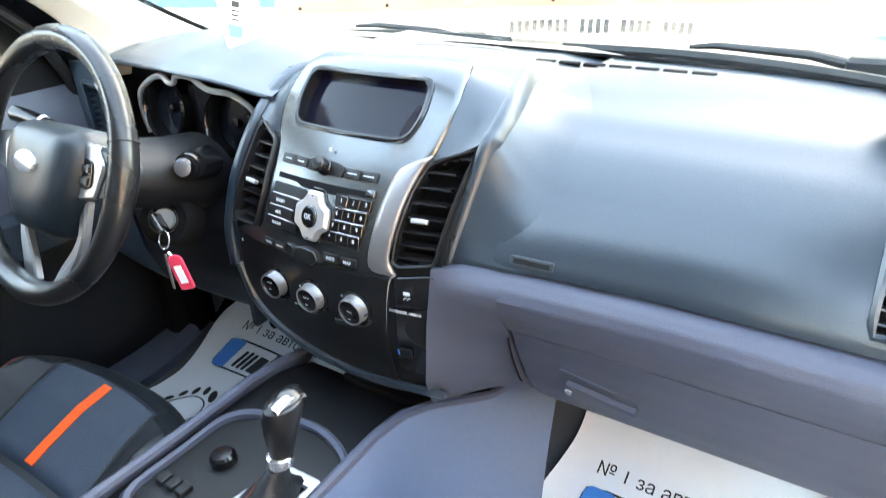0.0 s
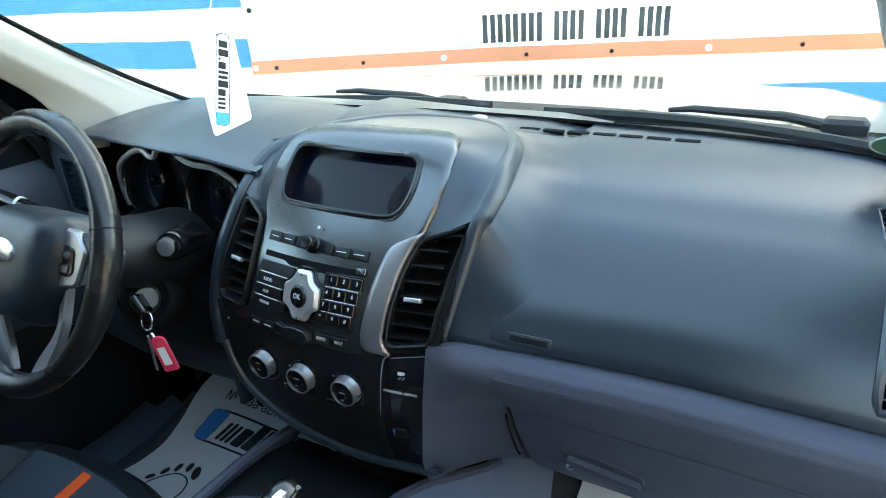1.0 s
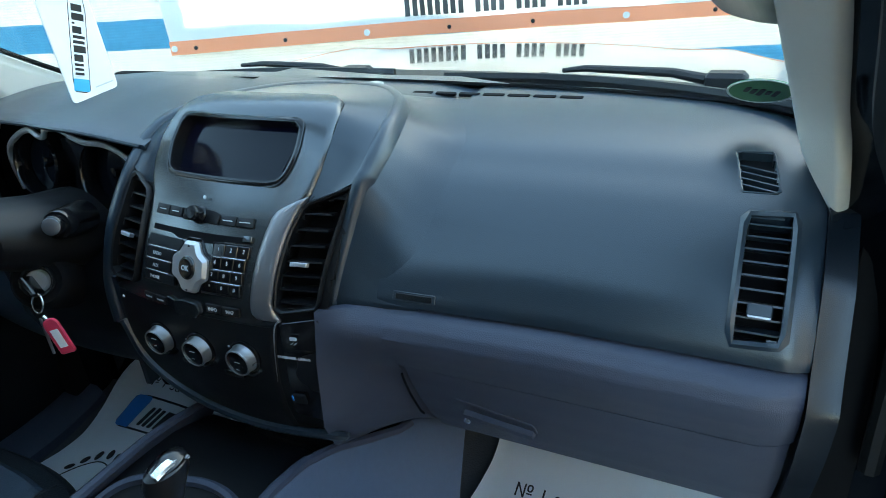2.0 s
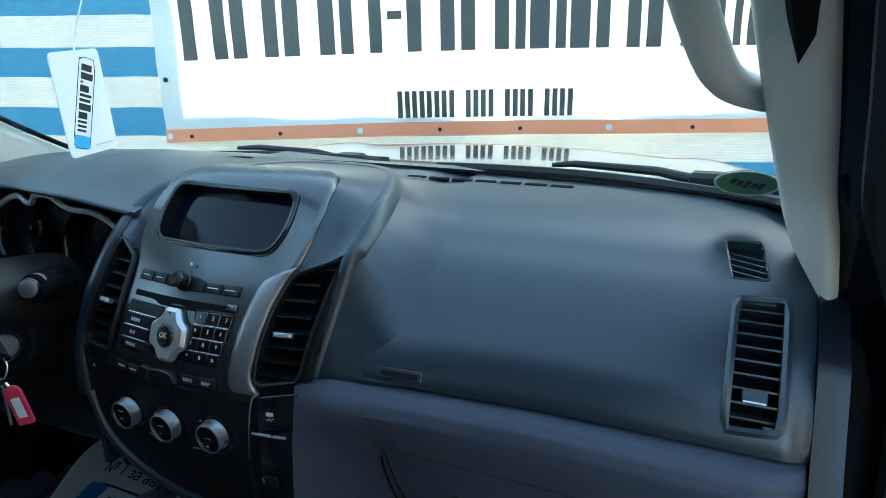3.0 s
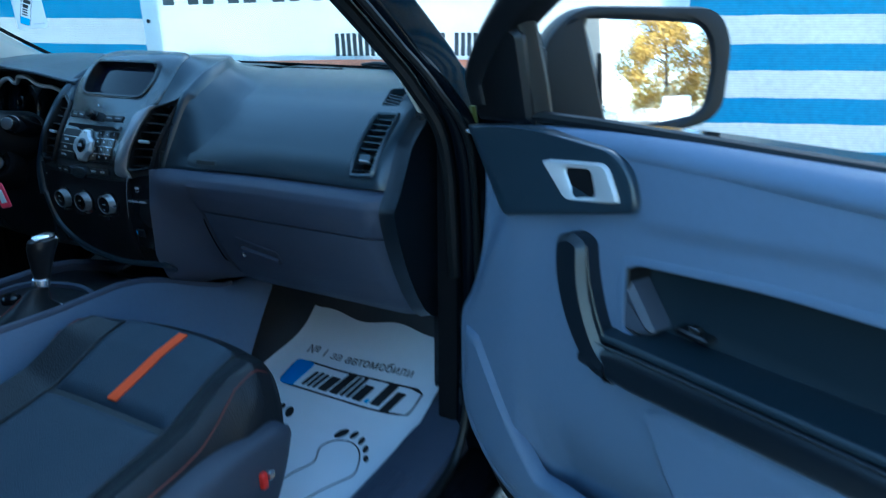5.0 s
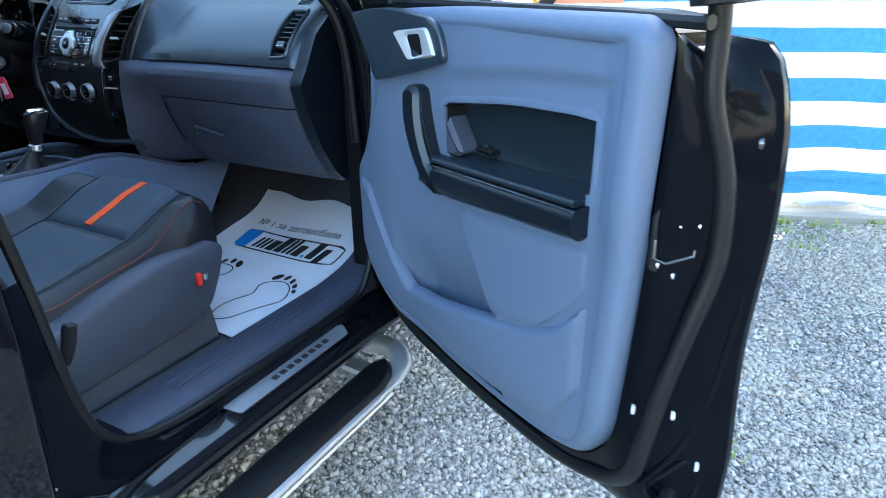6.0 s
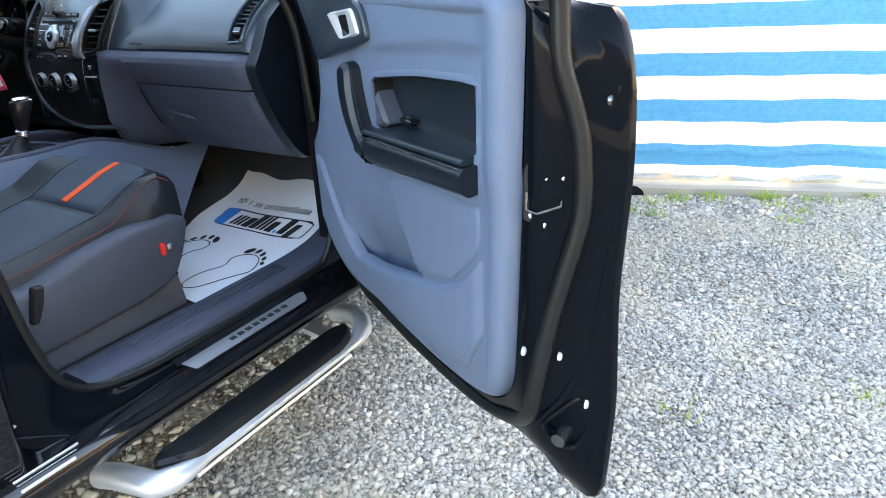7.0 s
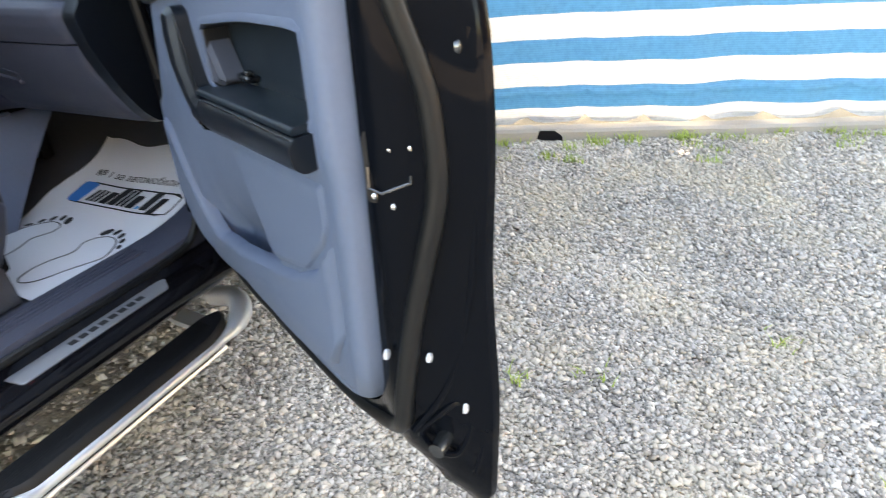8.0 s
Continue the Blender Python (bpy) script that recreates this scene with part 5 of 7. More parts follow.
for k, x in enumerate((-0.104, -0.024, 0.055)):
    z = (0.990, 0.993, 0.996)[k]
    kn = part("heater_knob", lathe([(0.0215, -0.002), (0.0215, 0.004), (0.0204, 0.006), (0.0204, 0.0150), (0.0200, 0.0172), (0.0190, 0.0180), (0.0182, 0.0178), (0.0178, 0.013)], FZ(x, z), 40), KNOBRING, stack, "satin silver heater knob")
    part("knob_base", lathe([(0.025, -0.002), (0.025, 0.0022), (0.0235, 0.0034), (0.021, 0.0034)], FZ(x, z), 32), PIANO, kn)
    part("knob_face", lathe([(0.0179, 0.011), (0.0179, 0.0166), (0.017, 0.0171), (0.002, 0.0171)], FZ(x, z), 32), PIANO, kn, "glossy black knob face")
    for a in range(2):
        part("marking", box(-0.005 + 0.001 * a, 0.007 - 0.012 * a - 0.003 * k, 0.0170, 0.005 - 0.004 * a, 0.0078 - 0.012 * a - 0.003 * k, 0.0174, 0.0001, m=FZ(x, z)), MARK, kn)
    part("cradle", tube([tuple(FZ(x, z) @ Vector((0.0275 * math.cos(a), 0.0275 * math.sin(a), 0.002))) for a in steps(math.pi * 1.18, math.pi * 1.82, 10)], 0.0035, 8), SATIN, kn)
for x0, x1 in ((-0.070, -0.040), (0.012, 0.044), (-0.126, -0.112)):
    button(rrect(x0, 0.957, x1, 0.967, 0.002), 0.004, SATIN, "heater_button")
for x, z in ((-0.052, 1.0), (0.030, 1.008), (-0.050, 0.978), (0.028, 0.985)):
    part("indicator", plate(circle(x, z, 0.0016, 8), face, 0.0, 0.0012, 0.0003), MARK, stack)
col = part("switch_column", plate(rounded([(0.108, 0.905), (0.150, 0.895), (0.176, 1.068), (0.118, 1.056)], 0.006), face, -0.002, 0.0025, 0.001), PIANO, stack, "glossy black switch column")
word("PASSENGER AIRBAG", 0.1335, 1.0075, 0.0052, col, o=0.0032)
part("skid_mark", plate(rrect(0.132, 1.0345, 0.1415, 1.039, 0.001), face, 0.002, 0.0036, 0.0002), MARK, col)
for d in (0, 0.005):
    part("skid_mark", tube([face(0.132 + d, 1.028, 0.003), face(0.1345 + d, 1.030, 0.003), face(0.137 + d, 1.032, 0.003)], 0.0005, 5), MARK, col)
part("usb_socket", plate(rrect(0.116, 0.927, 0.134, 0.943, 0.002), face, 0.0, 0.004, 0.001), BLACK, col)
part("usb_glow", plate(rrect(0.114, 0.932, 0.1165, 0.941, 0.0008), face, 0.002, 0.0046, 0.0003), BLUEINK, col, "small blue socket marking")
# lower lip and tray of the stack
part("lower_lip", tube(spline([face(-0.215, 0.985, 0.0), face(-0.185, 0.915, 0.002), face(-0.10, 0.868, 0.003), face(0.02, 0.85, 0.003), face(0.145, 0.856, 0.002), flank(0.8, 0.1, 0.0)], 8), 0.0075, 8), PAD, stack, "dark rounded lower lip")
part("tray", skin(lambda x, y, o: (x, y, 0.79 + 0.10 * y + o), steps(-0.05, 0.13, 8), steps(0.06, 0.36, 8), 0.01), MATTE, stack, "dark tray below the controls")
part("tray_wall", box(-0.05, 0.26, 0.60, 0.16, 0.30, 1.0, 0.01), MATTE, stack)
part("hook", lathe([(0.012, 0), (0.013, 0.006), (0.011, 0.016), (0.003, 0.018)], Matrix.Translation((-0.168, 0.05, 0.875)) @ pose(0, 0, 0, 80), 18), PIANO, stack, "round black socket cover")
part("tray_wall", skin(lambda y, z, o: (-0.205 + o, y, z), steps(0.03, 0.30, 4), steps(0.86, 1.06, 6), 0.01), PAD, stack)

# ---- driver's side of the dashboard ----
def cowl_top(x, t, o):
    """The pad over the instruments: t from the lip to the windscreen."""
    ly = 0.135 - 0.03 * math.exp(-((x + 0.42) / 0.16) ** 2) + 0.07 * max(0, (-0.58 - x) / 0.16) ** 2
    lz = float(np.interp(x, [-0.76, -0.64, -0.56, -0.42, -0.32, -0.23, -0.17], [1.238, 1.262, 1.269, 1.270, 1.260, 1.244, 1.235]))
    y = ly + (WS_BASE(x) + 0.05 - ly) * t
    return (x, y, lz + 0.022 * math.sin(math.pi * min(1, t * 0.9)) * (1 - abs(x + 0.45) / 0.6) + (1.262 - lz) * t ** 1.5 - 0.003 * max(0, 0.04 - t) / 0.04 + o)


part("instrument_pad", skin(cowl_top, steps(-0.76, -0.19, 34), steps(0, 1, 24), 0.007), PAD, dash, "dark soft pad over the instruments")
part("lip_edge", tube([(x, cowl_top(x, 0, 0)[1] + 0.002, cowl_top(x, 0, 0)[2] - 0.0035) for x in steps(-0.75, -0.20, 30)], 0.004, 8), PAD, dash)
# flat black sheet behind the dials: the hollow's shade is only its colour
part("cluster_backing", skin(lambda x, z, o: (x, 0.235 + o, z), steps(-0.76, -0.22, 6), steps(1.02, 1.258, 4), 0.01), MATTE, dash, "flat matt black sheet behind the dials, standing in for a shaded hollow")
under = skin(lambda x, t, o: (x, cowl_top(x, 0, 0)[1] + 0.012 + 0.10 * t, cowl_top(x, 0, 0)[2] - 0.0085 - 0.012 * t + o), steps(-0.75, -0.2, 20), steps(0, 1, 4), 0.004)
part("lip_underside", under, MATTE, dash)
clus = thing("instrument_cluster", (-0.45, 0.2, 1.15), "instrument cluster with two dark dials in silver rims", "instrument cluster")
for cx, cz in ((-0.545, 1.158), (-0.365, 1.152)):
    d = part("dial_rim", lathe([(0.052, 0.0), (0.060, 0.0), (0.062, 0.03), (0.059, 0.034), (0.0555, 0.03), (0.053, 0.002)], Matrix.Translation((cx, 0.205, cz)) @ pose(0, 0, 0, 78), 40), PIANO, clus, "dark dial rim")
    part("dial", lathe([(0.053, 0.004), (0.051, 0.006), (0.002, 0.006)], Matrix.Translation((cx, 0.205, cz)) @ pose(0, 0, 0, 78), 32), JAMB, d, "dark dial")
    part("needle_hub", lathe([(0.010, 0.004), (0.009, 0.014), (0.002, 0.015)], Matrix.Translation((cx, 0.205, cz)) @ pose(0, 0, 0, 78), 16), JAMB, d)
rim = spline([(-0.622, 0.186, 1.105), (-0.626, 0.183, 1.150), (-0.612, 0.18, 1.190), (-0.565, 0.178, 1.219), (-0.530, 0.177, 1.227), (-0.512, 0.177, 1.217), (-0.497, 0.177, 1.218), (-0.483, 0.176, 1.232), (-0.445, 0.176, 1.233), (-0.420, 0.177, 1.220), (-0.395, 0.178, 1.213),
              (-0.345, 0.18, 1.210), (-0.302, 0.183, 1.188), (-0.288, 0.186, 1.150), (-0.298, 0.19, 1.11), (-0.35, 0.178, 1.080), (-0.43, 0.172, 1.092)], 6)
part("cluster_rim", tube(rim, 0.0055, 8), SILVER, clus, "silver outline round both dials")
part("centre_display", box(-0.488, 0.196, 1.095, -0.425, 0.210, 1.215, 0.006), PIANO, clus, "dark centre display")
part("cluster_base", loft([[(x, y, z) for y, z in ((0.13, 1.075), (0.205, 1.098), (0.23, 1.06), (0.15, 1.02))] for x in steps(-0.62, -0.25, 8)]), BLACK, clus)
for x in (-0.512, -0.40):
    part("pale_tab", box(x, 0.150, 1.088, x + 0.05, 0.165, 1.094, 0.002), SATIN, clus)


def knee(x, z, o):
    """The panel below the instruments."""
    y = float(np.interp(z, [0.80, 0.84, 0.92, 1.02, 1.10], [0.13, 0.085, 0.055, 0.045, 0.11])) + 0.06 * ((x + 0.45) / 0.3) ** 2 * 0.5
    return (x, y - o, z)


part("knee_panel", skin(knee, steps(-0.75, -0.215, 20), steps(0.80, 1.10, 24), 0.014), BLACK, dash, "black panel below the steering column")
part("driver_lower_panel", skin(lambda x, z, o: (x, knee(x, z, 0.006)[1] - o, z), steps(-0.75, -0.52, 12), steps(0.82, 1.03, 16), 0.01), PAD, dash, "dark grey lower panel")
part("column_shroud", loft([[(-0.378 + r * 1.05 * math.cos(a), y, 1.10 + dz + r * 0.85 * math.sin(a)) for a in steps(0, 2 * math.pi * 19 / 20, 19)] for r, y, dz in ((0.080, 0.12, -0.012), (0.078, 0.06, -0.002), (0.073, 0.0, 0.018), (0.064, -0.05, 0.038), (0.04, -0.065, 0.045))]), BLACK, dash, "black steering column shroud")
part("side_panel", skin(lambda x, z, o: (x, 0.128 - 0.25 * (x + 0.60) * 0.3 - o, z), steps(-0.77, -0.63, 8), steps(1.02, 1.245, 12), 0.012,
                        (rrect(-0.731, 1.10, -0.676, 1.205, 0.008),)), PAD, dash, "dark end panel with an air vent")
lf = lambda u, v, o: (u, 0.128 - 0.075 * (u + 0.60) - o, v)
vent("side_vent", rrect(-0.739, 1.092, -0.667, 1.212, 0.010), rrect(-0.731, 1.100, -0.675, 1.204, 0.008), lf, 8, dash, 0.5, "dark slatted air vent beside the door")

# push button and ignition lock on the steering column
part("start_bezel", lathe([(0.028, -0.06), (0.024, 0.0), (0.023, 0.012), (0.020, 0.018), (0.014, 0.019)], Matrix.Translation((-0.286, 0.030, 1.139)) @ pose(0, 0, 0, 76, 0, 30), 30), PIANO, dash)
part("round_switch", lathe([(0.0165, 0.0), (0.0160, 0.026), (0.0150, 0.032), (0.0135, 0.0335), (0.002, 0.0335)], Matrix.Translation((-0.286, 0.030, 1.139)) @ pose(0, 0, 0, 76, 0, 30), 30), PIANO, dash, "round black push switch")
part("switch_face", lathe([(0.0132, 0.0325), (0.0132, 0.0345), (0.0122, 0.0352), (0.002, 0.0352)], Matrix.Translation((-0.286, 0.030, 1.139)) @ pose(0, 0, 0, 76, 0, 30), 30), LEGS, dash, "grey switch face")
ign = Matrix.Translation((-0.336, -0.006, 1.050)) @ pose(0, 0, 0, 66, 0, 36)
part("lock_bezel", lathe([(0.052, -0.08), (0.045, -0.006), (0.041, 0.004), (0.036, 0.007), (0.031, 0.003), (0.024, 0.000)], ign, 36), MATTE, dash, "matt black bezel dish")
part("lock_collar", lathe([(0.0255, -0.004), (0.0262, 0.010), (0.0245, 0.013), (0.0225, 0.010), (0.0220, 0.004)], ign, 32), SATIN, dash, "worn chrome collar")
part("ignition_lock", lathe([(0.0185, 0.0), (0.0178, 0.008), (0.0160, 0.011), (0.010, 0.010), (0.002, 0.010)], ign, 30), SILVER, dash, "chrome ignition lock")
key = thing("car_key", tuple(ign @ Vector((0, 0, 0.03))), "car key with a pink name tag in the ignition", "key")
part("key_head", box(-0.004, -0.024, 0.018, 0.004, 0.010, 0.052, 0.003, m=ign @ pose(0, 0, 0, 0, 0, 28)), PIANO, key, "black key head")
kx, ky, kz = tuple(ign @ Vector((0.010, -0.020, 0.046)))
part("key_ring", tube([(kx + 0.0125 * math.cos(a), ky + 0.005 * math.sin(a), kz - 0.014 + 0.014 * math.sin(a)) for a in steps(0, 2 * math.pi, 28)], 0.0014, 6), CHROME, key)
part("spare_key", box(kx - 0.006, ky - 0.004, kz - 0.104, kx - 0.001, ky - 0.001, kz - 0.040, 0.001), SILVER, key, "slim metal key")
tagm = Matrix.Translation((kx + 0.030, ky - 0.004, kz - 0.064)) @ pose(0, 0, 0, 90, 0, 28) @ pose(0, 0, 0, 0, 0, 12)
ktag = part("name_tag", plate(rounded([(-0.012, -0.030), (0.012, -0.030), (0.012, 0.026), (0.006, 0.032), (-0.006, 0.032), (-0.012, 0.026)], 0.004, 4), lambda u, v, o: tuple(tagm @ Vector((u, v, o))), -0.002, 0.0025, 0.001), PINK, key, "translucent pink plastic name tag")
part("paper", plate(rrect(-0.0065, -0.018, 0.0065, 0.014, 0.001), lambda u, v, o: tuple(tagm @ Vector((u, v, o))), 0.002, 0.0032, 0.0003), PAPER, ktag)
part("ring_link", tube([(kx + 0.002 + 0.020 * t, ky, kz - 0.036 - 0.004 * t - 0.006 * math.sin(3 * t)) for t in steps(0, 1, 6)], 0.0025, 6), CHROME, key)

# ---- steering wheel ----
WM = Matrix(((1, 0, 0, -0.365), (0, 0.42, -0.9075, -0.146), (0, 0.9075, 0.42, 1.184), (0, 0, 0, 1)))
wheel = thing("steering_wheel", (-0.365, -0.146, 1.184), "black leather steering wheel with grey spokes", "steering wheel")
wf = lambda u, v, o: tuple(WM @ Vector((u, v, o)))
rows = []
for a in steps(0, 2 * math.pi * 71 / 72, 71):
    grip = 0.0165 + 0.0015 * math.cos(4 * a)
    rows.append([wf((0.180 + grip * math.cos(b)) * math.cos(a), (0.180 + grip * math.cos(b)) * math.sin(a), grip * 1.12 * math.sin(b)) for b in steps(0, 2 * math.pi * 15 / 16, 15)])
rows.append(rows[0])
part("rim", loft(rows, True, False, False), KNOB, wheel, "black leather rim with worn sheen")
for a in (0.32, 2.82):
    part("rim_seam", tube([wf((0.180 + 0.0175 * math.cos(b)) * math.cos(a), (0.180 + 0.0175 * math.cos(b)) * math.sin(a), 0.0195 * math.sin(b)) for b in steps(0, 2 * math.pi, 16)], 0.0009, 5), BLACK, wheel)
hub = rounded([(-0.080, 0.062), (0.080, 0.062), (0.092, 0.022), (0.080, -0.045), (0.046, -0.098), (-0.046, -0.098), (-0.080, -0.045), (-0.092, 0.022)], 0.022, 5)
part("hub", loft([[wf(u * k, -0.015 + (v + 0.015) * k, o) for u, v in hub] for k, o in ((1.0, -0.060), (1.0, -0.020), (0.97, -0.006), (0.90, 0.008), (0.78, 0.018), (0.60, 0.024), (0.36, 0.0265), (0.12, 0.027))]), WELLPAD, wheel, "black airbag cover")
part("badge", loft([[wf(x, y + 0.004, o) for x, y in circle(0, 0, 0.029 * s, 28, 0.0155 * s)] for s, o in ((1, 0.020), (1, 0.029), (0.88, 0.0305))]), CHROME, wheel, "plain bright oval badge")
for sx in (-1, 1):
    sp = rounded([(sx * u, v) for u, v in ((0.070, 0.040), (0.112, 0.045), (0.170, 0.030), (0.166, -0.012), (0.118, -0.030), (0.080, -0.022))], 0.010, 4)
    part("side_spoke", plate(sp, wf, -0.034, -0.010, 0.005), WELLPAD, wheel, "black side spoke")
    panel = rounded([(sx * u, v) for u, v in ((0.074, 0.048), (0.104, 0.044), (0.128, 0.020), (0.116, -0.026), (0.066, -0.036), (0.064, 0.000))], 0.008, 4)
    part("spoke_panel", plate(panel, wf, -0.020, -0.005, 0.003), KNOBRING, wheel, "satin silver spoke panel")
    pod = rounded([(sx * u, v) for u, v in ((0.072, 0.016), (0.084, 0.026), (0.106, 0.022), (0.109, -0.010), (0.098, -0.016), (0.071, -0.016))], 0.007, 4)
    pb = part("button_pod", plate(pod, wf, -0.012, -0.0030, 0.001), PIANO, wheel, "black rocker buttons")
    for v0, v1 in ((-0.011, 0.000), (0.007, 0.017)):
        part("rocker", plate(rrect(sx * 0.090 - 0.011, v0, sx * 0.090 + 0.011, v1, 0.003), wf, -0.006, -0.0008, 0.001), SATIN, pb)
    low_sp = rounded([(sx * u, v) for u, v in ((0.066, -0.028), (0.082, -0.032), (0.084, -0.085), (0.078, -0.114), (0.054, -0.165), (0.018, -0.172), (0.036, -0.140), (0.062, -0.104), (0.069, -0.085))], 0.006, 4)
    part("lower_spoke", plate(low_sp, wf, -0.028, -0.016, 0.003), KNOBRING, wheel, "satin silver lower spoke")
stalk = thing("column_stalk", (-0.50, -0.03, 1.19), "black stalk switch on the steering column", "stalk")
part("lever", tube([(-0.43, -0.03, 1.17), (-0.50, -0.045, 1.190), (-0.565, -0.055, 1.205), (-0.60, -0.06, 1.21)], [0.009, 0.010, 0.013, 0.0135], 12), PIANO, stalk)
part("marking", tube([(-0.535, -0.050, 1.198), (-0.54, -0.051, 1.1995)], 0.0128, 12), MARK, stalk)

# ---- centre console and gear lever ----
console = thing("centre_console", (0, -0.2, 0.51), "grey plastic centre console between the seats", "console")
YC = [-0.75, -0.40, -0.20, -0.06, 0.00, 0.06, 0.12, 0.18, 0.25, 0.38]
TOPX, TOPZ = [0.120, 0.122, 0.124, 0.124, 0.126, 0.136, 0.155, 0.180, 0.210, 0.245], [0.845, 0.838, 0.832, 0.834, 0.826, 0.806, 0.778, 0.757, 0.765, 0.820]


def cons_side(y, k, o, sx):
    tx, tz = float(np.interp(y, YC, TOPX)), float(np.interp(y, YC, TOPZ))
    x = tx + 0.085 * k ** 1.3 + 0.014 * math.sin(math.pi * min(1, k * 4) / 2)
    z = tz - (tz - 0.49) * k + (0.004 * math.sin(min(1, k * 8) * math.pi))
    lean_back = 0.46 - 0.15 * min(1, max(0, (y - 0.12) / 0.2))
    return (C + sx * (x - C - 0.004 + o), y - lean_back * k ** 0.9 * max(0, (y + 0.40) / 0.70), z)


for sx in (1, -1):
    # darker grey on the driver's side: that side's shade is put into the colour
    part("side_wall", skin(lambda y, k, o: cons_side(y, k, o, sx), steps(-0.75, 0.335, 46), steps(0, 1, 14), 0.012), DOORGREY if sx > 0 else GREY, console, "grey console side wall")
    part("rim", tube([cons_side(y, 0, -0.006, sx) for y in steps(-0.75, 0.20, 44)], 0.0085, 8), GREY, console)
part("top_deck", skin(lambda x, y, o: (x, y, float(np.interp(y, YC, TOPZ)) - 0.020 + o), steps(-0.14, 0.122, 10), steps(-0.75, 0.08, 20), 0.02), BLACK, console, "dark console deck")
plate_poly = rounded([(0.002, -0.285), (0.080, -0.297), (0.104, -0.160), (0.094, -0.146), (0.034, -0.148), (0.022, -0.160)], 0.012, 4)
deck = lambda x, y, o: (x, y, float(np.interp(y, YC, TOPZ)) - 0.020 + o)
part("shift_plate", frame_ring(plate_poly, offset_poly(plate_poly, 0.017), deck, 0.0, 0.008, 0.003, 48, 0.002), HANDLE, console, "bright silver gear lever surround")
part("oval_lip", frame_ring(rounded([(-0.128, -0.32), (0.118, -0.32), (0.118, -0.10), (0.02, -0.06), (-0.128, -0.10)], 0.05, 6), rounded([(-0.116, -0.308), (0.112, -0.308), (0.112, -0.11), (0.018, -0.074), (-0.116, -0.112)], 0.045, 6), deck, 0.0, 0.010, 0.002, 56), GREY, console, "raised grey lip")
part("mode_switch", lathe([(0.019, 0.0), (0.018, 0.012), (0.014, 0.016), (0.002, 0.0165)], Matrix.Translation(deck(-0.055, -0.185, 0)), 24), PIANO, console, "black rotary drive switch")
for k in range(3):
    part("deck_button", box(-0.105 + 0.02 * k, -0.26, 0.812, -0.09 + 0.02 * k, -0.24, 0.822, 0.002), BLACK, console)
gear = thing("gear_lever", (0.058, -0.20, 0.82), "black gear lever with chrome-topped knob and leather boot", "gear lever")
bt = []
for k, (r, z) in enumerate(((0.052, 0.812), (0.050, 0.826), (0.034, 0.842), (0.026, 0.852), (0.019, 0.866), (0.015, 0.876))):
    bt.append([(0.056 + 0.003 * k + r * (1 + 0.10 * math.sin(5 * a + k * 1.9)) * 0.70 * math.cos(a), -0.222 + 0.006 * k + r * (1 + 0.08 * math.cos(4 * a + 2 * k)) * 1.15 * math.sin(a), z) for a in steps(0, 2 * math.pi * 23 / 24, 23)])
part("boot", loft(bt), LEATHER, gear, "creased black leather boot")
part("boot_stitch", tube([(0.046, -0.268, 0.830), (0.052, -0.240, 0.846), (0.060, -0.211, 0.868)], 0.0012, 5), THREAD, gear)
part("collar", lathe([(0.0135, 0), (0.0165, 0.003), (0.0165, 0.015), (0.0135, 0.018)], Matrix.Translation((0.071, -0.189, 0.874)) @ pose(0, 0, 0, -8), 22), CHROME, gear, "chrome collar")
kn = []
for z, rx, ry, dy in ((0.892, 0.014, 0.015, 0), (0.912, 0.017, 0.019, 0.001), (0.938, 0.0195, 0.025, 0.004), (0.958, 0.021, 0.030, 0.008), (0.970, 0.019, 0.028, 0.010), (0.976, 0.011, 0.017, 0.011)):
    kn.append([(0.073 + (z - 0.892) * 0.13 + rx * math.cos(a), -0.184 + dy + ry * math.sin(a), z) for a in steps(0, 2 * math.pi * 23 / 24, 23)])
part("knob", loft(kn), KNOB, gear, "black leather knob")
part("knob_cap", loft([[(0.083 + r * 0.68 * math.cos(a), -0.172 + r * math.sin(a), z + 0.10 * r * math.sin(a)) for a in steps(0, 2 * math.pi * 23 / 24, 23)] for r, z in ((0.0260, 0.968), (0.0250, 0.974), (0.017, 0.979), (0.006, 0.981))]), PIANO, gear, "glossy dark knob cap")
part("knob_strip", loft([[(x, -0.172 + 0.026 * t - 0.010, 0.9795 - 0.006 * abs(t) ** 2 + dz) for x, dz in ((0.086, 0.0), (0.088, 0.0022), (0.096, 0.0005), (0.098, -0.003))] for t in steps(-0.6, 1.2, 8)]), CHROME, gear, "bright strip on the knob")
part("release_button", box(0.056, -0.182, 0.942, 0.064, -0.162, 0.962, 0.003), CHROME, gear)


